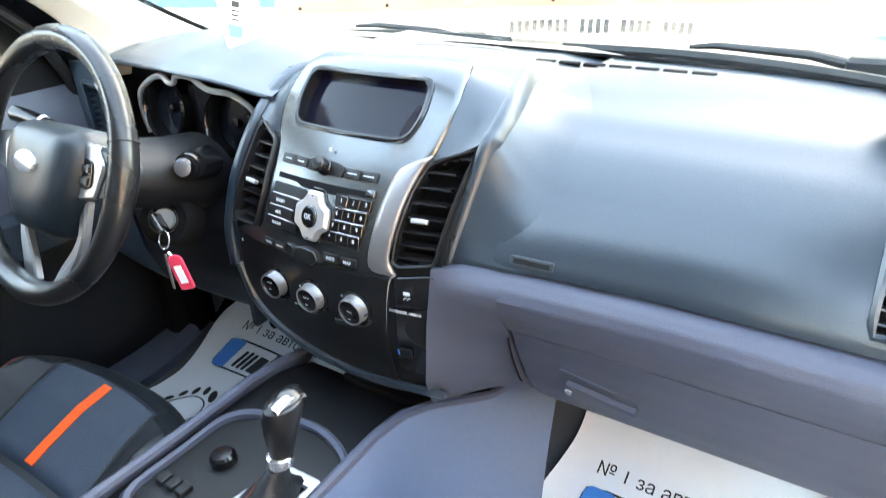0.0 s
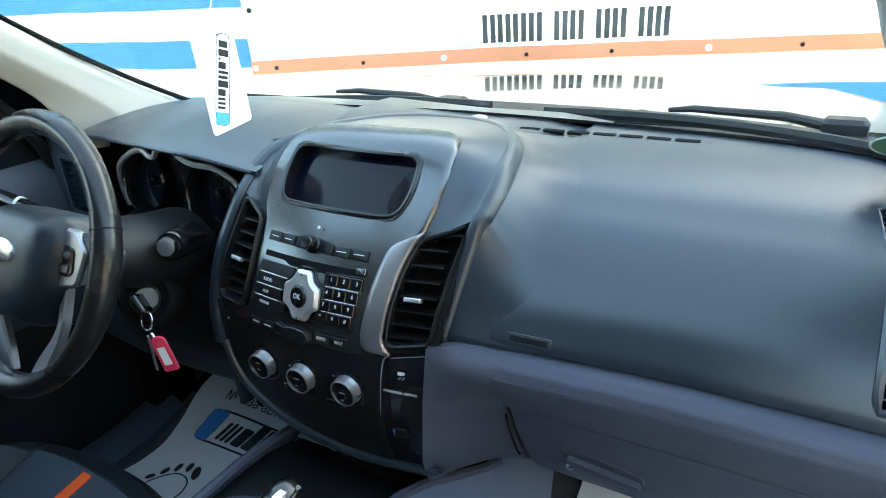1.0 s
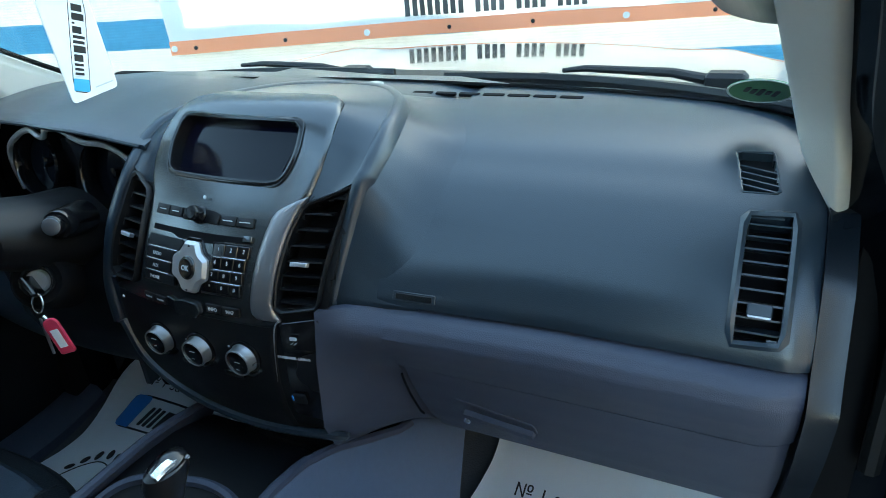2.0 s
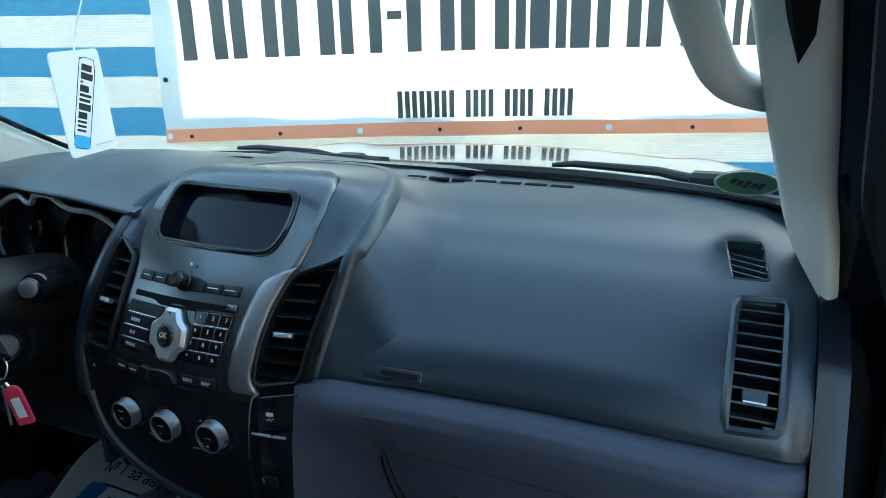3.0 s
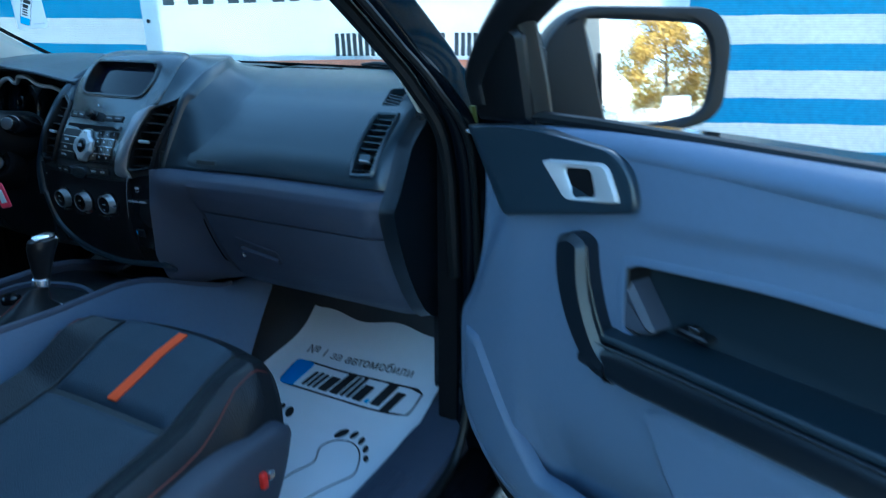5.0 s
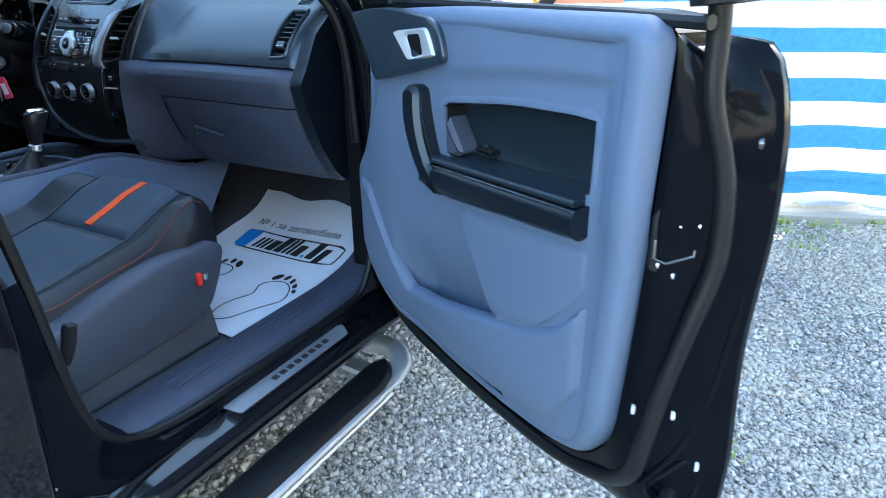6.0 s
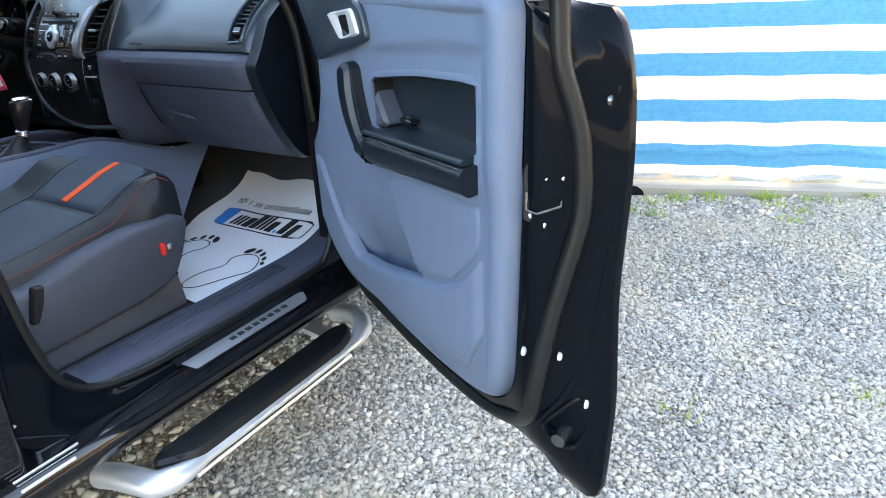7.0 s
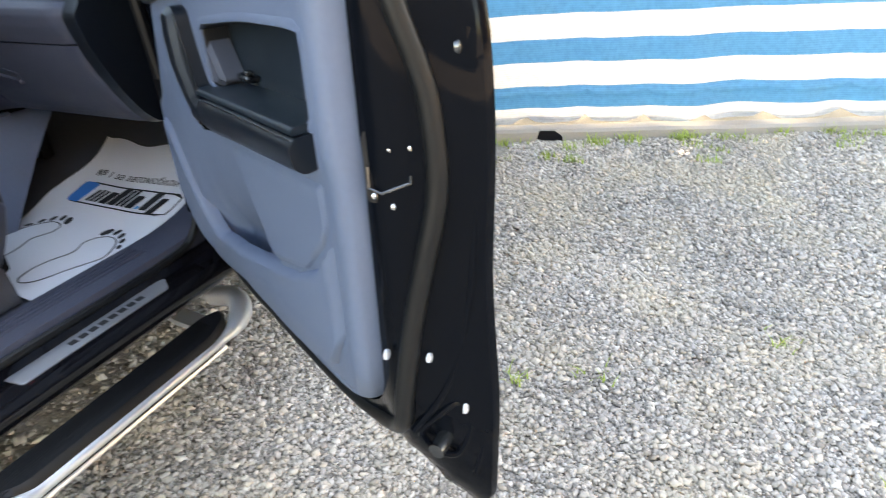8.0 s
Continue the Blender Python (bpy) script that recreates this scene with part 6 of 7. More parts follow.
# ---- seats ----
def seat(name, cx, dz, label, red=True):
    s = thing(name, (cx, -0.35, 0.51), label, "car seat", group="front seats")

    def top(x, y):
        """Height of the cushion: x from its middle."""
        base = float(np.interp(y, [-0.66, -0.50, -0.30, -0.20, -0.14, -0.10, -0.075, -0.062], [0.716, 0.724, 0.757, 0.802, 0.818, 0.806, 0.768, 0.715]))
        bol = 0.032 * max(0, min(1, (abs(x) - 0.135) / 0.075)) ** 1.5 * min(1, max(0, (-0.10 - y) / 0.08) * 0.7 + 0.1)
        side_fall = 0.075 * (0.30 + 0.70 * min(1, max(0, (-0.16 - y) / 0.10)))
        return base + bol - side_fall * max(0, (abs(x) - 0.197) / 0.045) ** 2.2 + dz + 0.003 * noise.noise(Vector((x * 9 + cx, y * 9, 0)))

    def plan(x, y):
        """Rounds the cushion's front corners in plan."""
        e = min(1.0, max(0.0, (y + 0.36) / 0.29)) * (abs(x) / 0.258) ** 2.4
        return cx + x * (1 - 0.05 * e), y - 0.072 * e

    sk = skin(lambda x, y, o: (*plan(x, y), top(x, y) + o), steps(-0.258, 0.258, 52), steps(-0.66, -0.15, 40) + steps(-0.145, -0.086, 16), 0.05)
    part("cushion", sk, LEATHER, s, "dark leather seat cushion")

    def quilt(u0, u1, v0, v1, h, m, nm, lab=""):
        def f(x, y, o):
            e = min((x - u0), (u1 - x), (y - v0), (v1 - y))
            k = min(1, max(0, e / 0.018))
            return (*plan(x, y), top(x, y) - 0.003 + (0.003 + h) * math.sin(k * math.pi / 2) + o)
        part(nm, skin(f, steps(u0, u1, 30), steps(v0, v1, 26), 0.004), m, s, lab)

    quilt(-0.142, 0.142, -0.305, -0.125, 0.010, SEATBLUE, "front_insert", "blue-grey woven cushion insert")
    quilt(-0.142, 0.142, -0.62, -0.310, 0.009, SEATBLUE, "rear_insert", "blue-grey woven cushion insert")
    st = lambda x, y, o: (*plan(x, y), top(x, y) + 0.0085 + o)
    part("orange_strip", skin(lambda x, y, o: st(x + 0.016 + (y + 0.15) * 0.10, y, 0.0035 + o), steps(-0.011, 0.011, 3), steps(-0.296, -0.146, 24), 0.003), ORANGE, s, "orange woven strip")
    for sx in (-1, 1):
        pts = [(*plan(sx * 0.228, y), top(sx * 0.228, y) + 0.002) for y in steps(-0.64, -0.11, 40)]
        part("piping", tube(pts, 0.0017, 6), THREAD, s, "rust-coloured seam")
        pts = [(*plan(sx * 0.146, y), top(sx * 0.146, y) + 0.001) for y in steps(-0.62, -0.11, 30)]
        part("piping", tube(pts, 0.0025, 6), LEATHER, s)
        # plastic side shield
        side = rounded([(-0.62, 0.552), (-0.30, 0.566), (-0.218, 0.592), (-0.180, 0.66), (-0.160, 0.722), (-0.190, 0.741), (-0.322, 0.744), (-0.466, 0.722), (-0.535, 0.702), (-0.62, 0.70)], [0.02, 0.05, 0.03, 0.05, 0.018, 0.03, 0.08, 0.06, 0.03, 0.02], 4)
        xs_ = cx + sx * 0.262
        part("side_shield", loft([[(xs_ + sx * a, y, z + dz) for y, z in (side if k == 0 else offset_poly(side, k))] for a, k in ((-0.05, 0), (0.006, 0), (0.014, 0.006), (0.017, 0.016))]), SHIELD if sx * cx > 0 else BLACK, s, "dark grey plastic seat shield")
        lever = rounded([(-0.572, 0.636), (-0.556, 0.634), (-0.536, 0.672), (-0.527, 0.706), (-0.548, 0.712), (-0.560, 0.680)], 0.006, 3)
        part("recliner_lever", plate(lever, lambda u, v, o: (xs_ + sx * (0.017 + o), u, v + dz), -0.004, 0.012, 0.004), BLACK, s)
    part("slide_rail", box(cx - 0.22, -0.62, 0.505, cx - 0.17, -0.19, 0.55 + dz, 0.006), MATTE, s)
    part("slide_rail", box(cx + 0.17, -0.62, 0.505, cx + 0.22, -0.19, 0.55 + dz, 0.006), MATTE, s)
    for sx in (-1, 1):
        # added carpet-coloured plinth: fills the black shadow gap below the shield
        part("gap_plinth", loft([[(cx + sx * x, y, z + dz * (z > 0.52)) for x, z in rounded([(0.20, 0.500), (0.266, 0.500), (0.262, 0.530), (0.250, 0.585), (0.20, 0.59)], 0.012, 3)] for y in (-0.64, -0.40, -0.22, -0.205)]), CARPET, s, "carpet-coloured plinth added to lighten the gap below the seat shield")
    part("base", box(cx - 0.20, -0.60, 0.54, cx + 0.20, -0.16, 0.72 + dz, 0.02), MATTE, s)
    # backrest
    rows = []
    for t in steps(0, 1, 14):
        z, y = 0.70 + 0.66 * t, -0.625 - 0.20 * t - 0.01 * math.sin(3 * t)
        w = 0.262 - 0.02 * t - 0.05 * max(0, t - 0.75) / 0.25 * (t > 0.75)
        sec = []
        for a in steps(0, 2 * math.pi * 31 / 32, 31):
            ca, sa = math.cos(a), math.sin(a)
            x = w * (abs(ca) ** 0.55) * (1 if ca > 0 else -1)
            front = 0.055 + 0.045 * max(0, (abs(x) / w - 0.5) / 0.5) ** 1.2 * (1 - 0.5 * t)
            d = (front if sa > 0 else 0.07) * abs(sa) ** 0.7 * (1 if sa > 0 else -1)
            sec.append((cx + x, y + d, z + dz + 0.25 * d))
        rows.append(sec)
    part("backrest", loft(rows), LEATHER, s, "dark leather backrest")
    part("headrest", loft([[(cx + w * math.cos(a), -0.865 + 0.055 * math.sin(a), z + dz) for a in steps(0, 2 * math.pi * 19 / 20, 19)] for z, w in ((1.40, 0.10), (1.43, 0.13), (1.52, 0.135), (1.57, 0.11), (1.585, 0.07))]), LEATHER, s)
    for d in (-0.06, 0.06):
        part("headrest_post", tube([(cx + d, -0.845, 1.33 + dz), (cx + d, -0.86, 1.44 + dz)], 0.006, 8), CHROME, s)
    return s


seat("bucket_seat", 0.395, 0.0, "dark leather seat with orange strip, beside the open door")
seat("bucket_seat", -0.425, -0.055, "dark leather seat with orange strip behind the steering wheel")
belt = thing("belt_buckle", (0.675, -0.245, 0.675), "red seat belt button on the seat side", "belt buckle")
part("red_button", box(0.672, -0.256, 0.660, 0.683, -0.243, 0.690, 0.004), RED, belt)
part("clip", box(0.672, -0.238, 0.668, 0.681, -0.226, 0.682, 0.002), CHROME, belt)


# ---- paper floor mats ----
def floor_mat(dx, label, seed):
    m = thing("floor_mat", (0.48 + dx, 0.1, floor_z(0.1)), label, "paper mat", group="paper floor mats")

    def on(u, v, o=0.0):
        w = 0.004 * noise.noise(Vector((u * 7, v * 7, seed))) + 0.003 * math.sin(u * 16 + v * 9 + seed)
        curl = 0.035 * max(0, (0.285 - u) / 0.05) ** 2 * max(0, (v - 0.05)) / 0.35 + 0.02 * max(0, (u - 0.68) / 0.05) ** 2
        return (u + dx, v, floor_z(v) + 0.006 + w + curl + o)

    left = lambda v: 0.252 + 0.010 * math.sin(v * 21 + seed) + 0.016 * max(0, (v - 0.30)) / 0.13
    right = lambda v: 0.722 + 0.006 * math.sin(v * 17)
    def grid(a, v, o):
        cut = 0.085 * (1 - a) * max(0, (-0.03 - v) / 0.17)
        return on(left(v) + (right(v) - left(v)) * a, v + cut + 0.006 * math.sin(a * 14), o)
    part("sheet", skin(grid, steps(0, 1, 44), steps(-0.205, 0.408, 60), 0.0012), PAPER, m, "white crumpled paper sheet")
    f = lambda u, v, o: on(u, v, o + 0.0012)
    for x0, x1 in ((-0.18, -0.113), (-0.113, -0.091), (-0.091, -0.045), (-0.045, 0.18)):
        part("slogan_word", lettering("№ 1 за автомобили", 0.0335, lambda a, b, o: f(0.478 + a, 0.300 + b + 0.02 * a, o), 0.0, 0.0003, span=(x0, x1)), INK, m)
    # framed mark: blue block, outline and plain slanted bars
    rim = rounded([(0.313, 0.180), (0.682, 0.187), (0.686, 0.270), (0.316, 0.263)], 0.018, 5)
    ro, ri = even(rim, 72), even(offset_poly(rim, 0.0045), 72)
    part("logo_frame", loft([[f(*p, 0.0) for p in ro], [f(*p, 0.0005) for p in ro], [f(*p, 0.0005) for p in ri], [f(*p, 0.0) for p in ri]], True, False, False), INK, m)
    blue = rounded([(0.315, 0.182), (0.358, 0.183), (0.372, 0.262), (0.318, 0.261)], [0.015, 0.002, 0.01, 0.015], 4)
    part("blue_block", plate(blue, f, -0.0005, 0.0008, 0.0002), BLUEINK, m)
    u = 0.377
    for k, (w, up, dn) in enumerate(((0.009, 0.046, 0), (0.009, 0.048, 0), (0.009, 0.046, 0), (0.026, 0.046, 0), (0.024, 0.066, 0), (0.010, 0.062, 0), (0.010, 0.066, 0), (0.026, 0.046, 0), (0.011, 0.011, 0), (0.026, 0.066, 0), (0.024, 0.046, -0.014))):
        lo = 0.196 + 0.03 * (u - 0.40) + dn
        par = [(u, lo), (u + w, lo - 0.0005), (u + w + 0.014 * (up + abs(dn)) / 0.05, lo + up - dn), (u + 0.014 * (up + abs(dn)) / 0.05, lo + up - dn)]
        part("logo_bar", plate(rounded(par, 0.003, 3), f, -0.0005, 0.0008, 0.0002), CYANINK if k == 8 else INK, m)
        u += w + (0.0065 if k not in (2, 7) else 0.008)
    # outlined feet
    sole = [(0.566, -0.145), (0.552, -0.10), (0.555, -0.055), (0.571, -0.005), (0.553, 0.040), (0.568, 0.076), (0.606, 0.084), (0.641, 0.060), (0.667, 0.005), (0.652, -0.035), (0.636, -0.075), (0.618, -0.135), (0.590, -0.158), (0.566, -0.145)]
    toes = [(0.566, 0.100, 0.0135, 0.5), (0.595, 0.107, 0.0095, 0.2), (0.621, 0.097, 0.009, -0.1), (0.644, 0.078, 0.0085, -0.4), (0.662, 0.052, 0.008, -0.6)]
    for flip in (False, True):
        at = lambda x, y: f(0.979 - x, y + 0.008, 0.0) if flip else f(x, y, 0.0)
        part("foot_outline", tube([at(x, y) for x, y, _ in spline([(x, y, 0) for x, y in sole], 6)], 0.0017, 5, flat=0.5), INK, m)
        for tx, ty, r, lean_ in toes:
            oval = [(tx + r * (0.72 * math.cos(a) * math.cos(lean_) + 1.35 * math.sin(a) * math.sin(lean_)), ty + r * (1.35 * math.sin(a) * math.cos(lean_) - 0.72 * math.cos(a) * math.sin(lean_))) for a in steps(0, 2 * math.pi * 15 / 16, 15)]
            part("toe_mark", plate([(0.979 - x, y + 0.008) for x, y in oval] if flip else oval, f, -0.0005, 0.0008, 0.0002), INK, m)
    return m


floor_mat(0.0, "white printed paper mat on the passenger footwell carpet", 1.0)
floor_mat(-0.934, "white printed paper mat on the driver footwell carpet", 5.0)

# ---- sill plate, striker, side step ----
plate_thing = thing("sill_plate", (0.885, -0.2, 0.487), "brushed metal sill plate with a dark mark", "sill plate")
spf = lambda u, v, o: (u, v, 0.4865 - 0.06 * (u - 0.885) + o)
part("metal_strip", plate(rounded([(0.850, -0.385), (0.896, -0.378), (0.896, -0.026), (0.860, 0.000), (0.852, -0.02)], 0.008, 4), spf, -0.003, 0.002, 0.0008), BRUSHED, plate_thing)
for k in range(8):
    part("mark_bar", plate(rrect(0.866, -0.262 + 0.024 * k, 0.880, -0.245 + 0.024 * k, 0.001), spf, 0.001, 0.0026, 0.0003), INK, plate_thing)
strk = thing("door_striker", (0.862, -0.70, 0.56), "bright metal striker on the black door pillar", "striker")
part("loop", loft([[(0.880 + a, y, z) for y, z in ((-0.765, 0.577), (-0.755, 0.590), (-0.735, 0.589), (-0.728, 0.580), (-0.742, 0.570))] for a in (0, 0.010)]), CHROME, strk)
part("pillar_line", tube([(0.884, -0.735, 0.556), (0.884, -0.69, 0.528), (0.886, -0.655, 0.505)], 0.0012, 5), SATIN, strk)
rear_plate = thing("rear_sill_plate", (0.90, -0.70, 0.475), "ribbed bright rear sill plate", "sill plate")
for k in range(3):
    part("rib", box(0.893 + 0.011 * k, -0.765, 0.465, 0.8965 + 0.011 * k, -0.648 - 0.010 * k, 0.4885 - 0.004 * k, 0.0012), ALU, rear_plate)

step = thing("side_step", (0.95, -0.2, 0.355), "black running board with a polished metal outer rail below the sill", "side step")
rail = spline([(0.80, -0.582, 0.315), (0.865, -0.582, 0.340), (0.930, -0.578, 0.352), (0.975, -0.562, 0.355), (0.993, -0.49, 0.355), (0.996, -0.25, 0.355), (0.996, -0.02, 0.355), (0.980, 0.065, 0.354), (0.940, 0.125, 0.352), (0.880, 0.165, 0.345), (0.80, 0.175, 0.325)], 8)
rr = [0.012 + 0.016 * min(1, 1.5 * max(0, 1 - abs(p[1] + 0.585) / 0.12)) + 0.016 * min(1, 1.5 * max(0, 1 - abs(p[1] - 0.14) / 0.14)) for p in rail]
part("rail", tube(rail, rr, 16, flat=0.95), ALU, step, "polished metal tube")
part("lower_rail", tube([(0.997, y, 0.333) for y in steps(-0.50, 0.0, 12)], 0.006, 8), ALU, step)
part("apron", box(0.93, -0.52, 0.322, 0.995, 0.02, 0.345, 0.006), BLACK, step)
tr = rounded([(0.922, -0.535), (0.95, -0.556), (0.998, -0.49), (1.001, -0.03), (0.980, 0.035), (0.938, 0.068), (0.915, 0.02)], 0.022, 5)
part("tread", plate(tr, lambda u, v, o: (u, v, 0.366 + o - 2.0 * max(0, u - 0.980) ** 2 * 8), -0.03, 0.020, 0.008), BLACK, step, "black ribbed tread")
for k in range(9):
    x = 0.930 + 0.0060 * k
    part("tread_rib", box(x, -0.52, 0.384, x + 0.003, 0.00, 0.3882 - 0.00006 * k * k, 0.001), RUBBER, step)
part("bracket", loft([[(x, 0.006, zz), (x, 0.054, zz), (x, 0.054, zz + 0.014), (x, 0.006, zz + 0.014)] for x, zz in ((0.72, 0.40), (0.80, 0.37), (0.84, 0.352), (0.90, 0.345))]), ALU, step)

# ---- the open door ----
DA = -29.7
door = thing("front_door", (0.886, 0.1156, 0), "open black truck door with blue-grey trim", "car door", turn=DA)
dp = lambda n, bm, m, parent=None, label="": part(n, bm, m, parent or door, label, local=True)


def ease(t):
    t = min(1.0, max(0.0, t))
    return t * t * (3 - 2 * t)


def df(u, z, o):
    """A place on the door: u from the hinge, z up, o towards the cab. The trim swells at both ends."""
    b, f = ease((u - 0.745) / 0.085), ease((0.24 - u) / 0.16)
    return (0.168 + (u - 0.168) * 0.9715 + 0.034 * b, -(o + 0.030 * b + 0.016 * f), 0.6 + 0.975 * (z - 0.6))


OUT = rounded([(-0.030, 1.212), (-0.020, 1.09), (-0.030, 0.98), (-0.066, 0.86), (-0.058, 0.65), (0.060, 0.515), (0.285, 0.464), (0.50, 0.463), (0.655, 0.482), (0.748, 0.515), (0.786, 0.600), (0.797, 0.77), (0.804, 0.90), (0.810, 1.06), (0.815, 1.225), (0.795, 1.250), (0.35, 1.246), (0.09, 1.232)],
              [0.02, 0.03, 0.05, 0.05, 0.06, 0.07, 0.08, 0.08, 0.08, 0.08, 0.06, 0.06, 0.06, 0.06, 0.02, 0.02, 0.1, 0.05], 5)
WELL = rounded([(0.325, 1.078), (0.536, 1.106), (0.744, 1.117), (0.741, 0.985), (0.42, 0.965), (0.33, 0.965)], [0.012, 0.05, 0.016, 0.01, 0.02, 0.02], 5)


def relief(u, z):
    """How proud the trim stands: the belt, the bolster above the well and the soft lower bowl."""
    zb = float(np.interp(u, [0.30, 0.60, 0.74], [1.112, 1.145, 1.150]))
    bolster = 0.008 * max(ease((z - zb) / 0.024), ease((u - 0.752) / 0.024) * ease((z - 0.93) / 0.05)) * ease((u - 0.30) / 0.12)
    facet = -0.022 * ease((float(np.interp(z, [0.90, 1.09], [0.0, 0.095])) - u) / 0.06) * ease((z - 0.86) / 0.05)
    tuck = -0.018 * max(0, (0.62 - z) / 0.10) ** 1.5
    return -0.006 + bolster + facet + tuck


def bowl(u, z):
    """The hollow behind the pocket's wall."""
    h = z - float(np.interp(u, [0.14, 0.185, 0.29, 0.40, 0.505], [0.66, 0.625, 0.636, 0.661, 0.690]))
    d = float(np.interp(z, [0.692, 0.86], [0.505, 0.385])) - u
    a = lambda t: min(1, max(0, t))
    return -0.055 * a(d / 0.03 + 0.3) * math.exp(-(max(0, h) / 0.085) ** 1.5) * a((u - 0.12) / 0.09)


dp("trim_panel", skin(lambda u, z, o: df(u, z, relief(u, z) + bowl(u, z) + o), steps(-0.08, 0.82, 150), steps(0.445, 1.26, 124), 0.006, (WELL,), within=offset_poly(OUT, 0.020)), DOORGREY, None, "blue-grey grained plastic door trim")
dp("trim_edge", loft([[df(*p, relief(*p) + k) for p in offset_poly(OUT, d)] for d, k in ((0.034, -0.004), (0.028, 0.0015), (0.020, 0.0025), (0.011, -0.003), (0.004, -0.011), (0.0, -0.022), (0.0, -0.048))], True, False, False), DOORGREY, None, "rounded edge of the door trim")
# lower pocket wall
PKU = [-0.035, 0.01, 0.08, 0.14, 0.185, 0.29, 0.40, 0.505, 0.60, 0.69, 0.752]
PKT = [0.845, 0.835, 0.745, 0.672, 0.625, 0.636, 0.661, 0.690, 0.715, 0.762, 0.83]
PKB = [0.68, 0.64, 0.578, 0.550, 0.534, 0.518, 0.514, 0.518, 0.534, 0.572, 0.67]


def pocket(u, t, o):
    zt, zb = float(np.interp(u, PKU, PKT)), float(np.interp(u, PKU, PKB))
    e = min(1, min(t, 1 - t) * (zt - zb) / 0.014, (0.752 - u) / 0.02, (u + 0.035) / 0.02)
    z = zb + (zt - zb) * t
    return df(u, z, relief(u, z) - 0.004 + 0.016 * math.sin(max(0, e) * math.pi / 2) + o)


dp("pocket_wall", skin(pocket, steps(-0.035, 0.752, 70), steps(0, 1, 26), 0.012), DOORGREY, None, "raised wall of the door pocket")


def speaker(u, t, o):
    zb = float(np.interp(u, [0.385, 0.44, 0.505, 0.64, 0.725, 0.745], [0.86, 0.775, 0.692, 0.73, 0.81, 0.85]))
    zt = float(np.interp(u, [0.385, 0.42, 0.60, 0.745], [0.875, 0.89, 0.905, 0.915]))
    e = min(1, min(t, 1 - t) * (zt - zb) / 0.014, (0.745 - u) / 0.012, (u - 0.385) / 0.012)
    return df(u, zb + (zt - zb) * t, -0.010 + 0.010 * math.sin(max(0, e) * math.pi / 2) + o)


dp("speaker_panel", skin(speaker, steps(0.385, 0.745, 40), steps(0, 1, 16), 0.012), DOORGREY, None, "plain raised panel over the speaker")
# well, armrest and pull
dp("well", skin(lambda u, z, o: df(u, z, -0.052 + 0.02 * max(0, (1.0 - z) / 0.06) + o), steps(0.31, 0.755, 30), steps(0.95, 1.125, 14), 0.004), WELLPAD, None, "dark recess above the armrest")
dp("well_rim", frame_ring(offset_poly(WELL, -0.007), offset_poly(WELL, 0.005), df, -0.0085, -0.0035, 0.012, 80, 0.0015), DOORGREY, None, "rounded blue-grey rim of the recess")
dp("well_edge", frame_ring(offset_poly(WELL, 0.004), offset_poly(WELL, 0.008), df, -0.014, -0.009, 0.040, 80), BLACK, None, "black edge of the recess")
arm = []
for t in steps(0, 1, 24):
    u = 0.285 + 0.452 * t
    zt = 0.955 + 0.026 * t - 0.02 * max(0, 0.15 - t) / 0.15
    zb = 0.889 + 0.040 * t + 0.01 * max(0, 0.2 - t) / 0.2
    arm.append([df(u, z, o) for o, z in rounded([(-0.05, zb + 0.012), (0.012, zb), (0.027, zb + 0.012), (0.030, zt - 0.012), (0.020, zt), (-0.05, zt + 0.004)], 0.007, 3)])
ar = dp("armrest", loft(arm), ARMBLACK, None, "black armrest front")
dp("armrest_pad", loft([[df(0.30 + 0.43 * t, z, o) for o, z in rounded([(-0.052, 0.958 + 0.026 * t), (0.022, 0.956 + 0.026 * t), (0.019, 0.967 + 0.026 * t), (-0.052, 0.974 + 0.026 * t)], 0.005, 3)] for t in steps(0, 1, 16)]), WELLPAD, ar, "dark padded armrest top")
dp("bright_line", tube([df(0.295 + 0.438 * t, 0.9535 + 0.026 * t, 0.0265) for t in steps(0, 1, 16)], 0.0013, 6), SATIN, ar, "thin satin line")
dp("stitch", tube([df(0.40 + 0.33 * t, 0.9695 + 0.022 * t, 0.014) for t in steps(0, 1, 12)], 0.0012, 5), THREAD, ar)
pull = rounded([(0.216, 1.088), (0.222, 1.040), (0.243, 0.985), (0.270, 0.935), (0.305, 0.897), (0.345, 0.895), (0.345, 0.935), (0.325, 0.950), (0.303, 0.990), (0.284, 1.040), (0.274, 1.092), (0.245, 1.100)], [0.012, 0.03, 0.05, 0.05, 0.03, 0.004, 0.004, 0.02, 0.04, 0.04, 0.012, 0.012], 4)
dp("pull_handle", plate(pull, lambda u, v, o: df(u, v, o + 0.008 * math.sin(max(0, min(1, (1.10 - v) / 0.2)) * math.pi)), -0.045, 0.026, 0.010), ARMBLACK, None, "black pull handle")
dp("pull_line", tube([df(u, z, 0.018) for u, z in ((0.276, 1.088), (0.286, 1.040), (0.305, 0.992), (0.327, 0.957))], 0.0020, 6), SATIN, None, "satin edge of the pull handle")
dp("inner_post", plate(rounded([(0.275, 1.075), (0.312, 1.072), (0.385, 0.985), (0.360, 0.972), (0.300, 0.970)], 0.008, 3), df, -0.05, -0.008, 0.008), SHIELD, None, "grey post behind the pull handle")
ws_ = dp("window_switch", box(0.395, 0.028, 0.980, 0.445, 0.052, 0.990, 0.004), PIANO, ar)
dp("switch_key", box(0.412, 0.034, 0.988, 0.428, 0.046, 0.996, 0.002), SATIN, ws_)
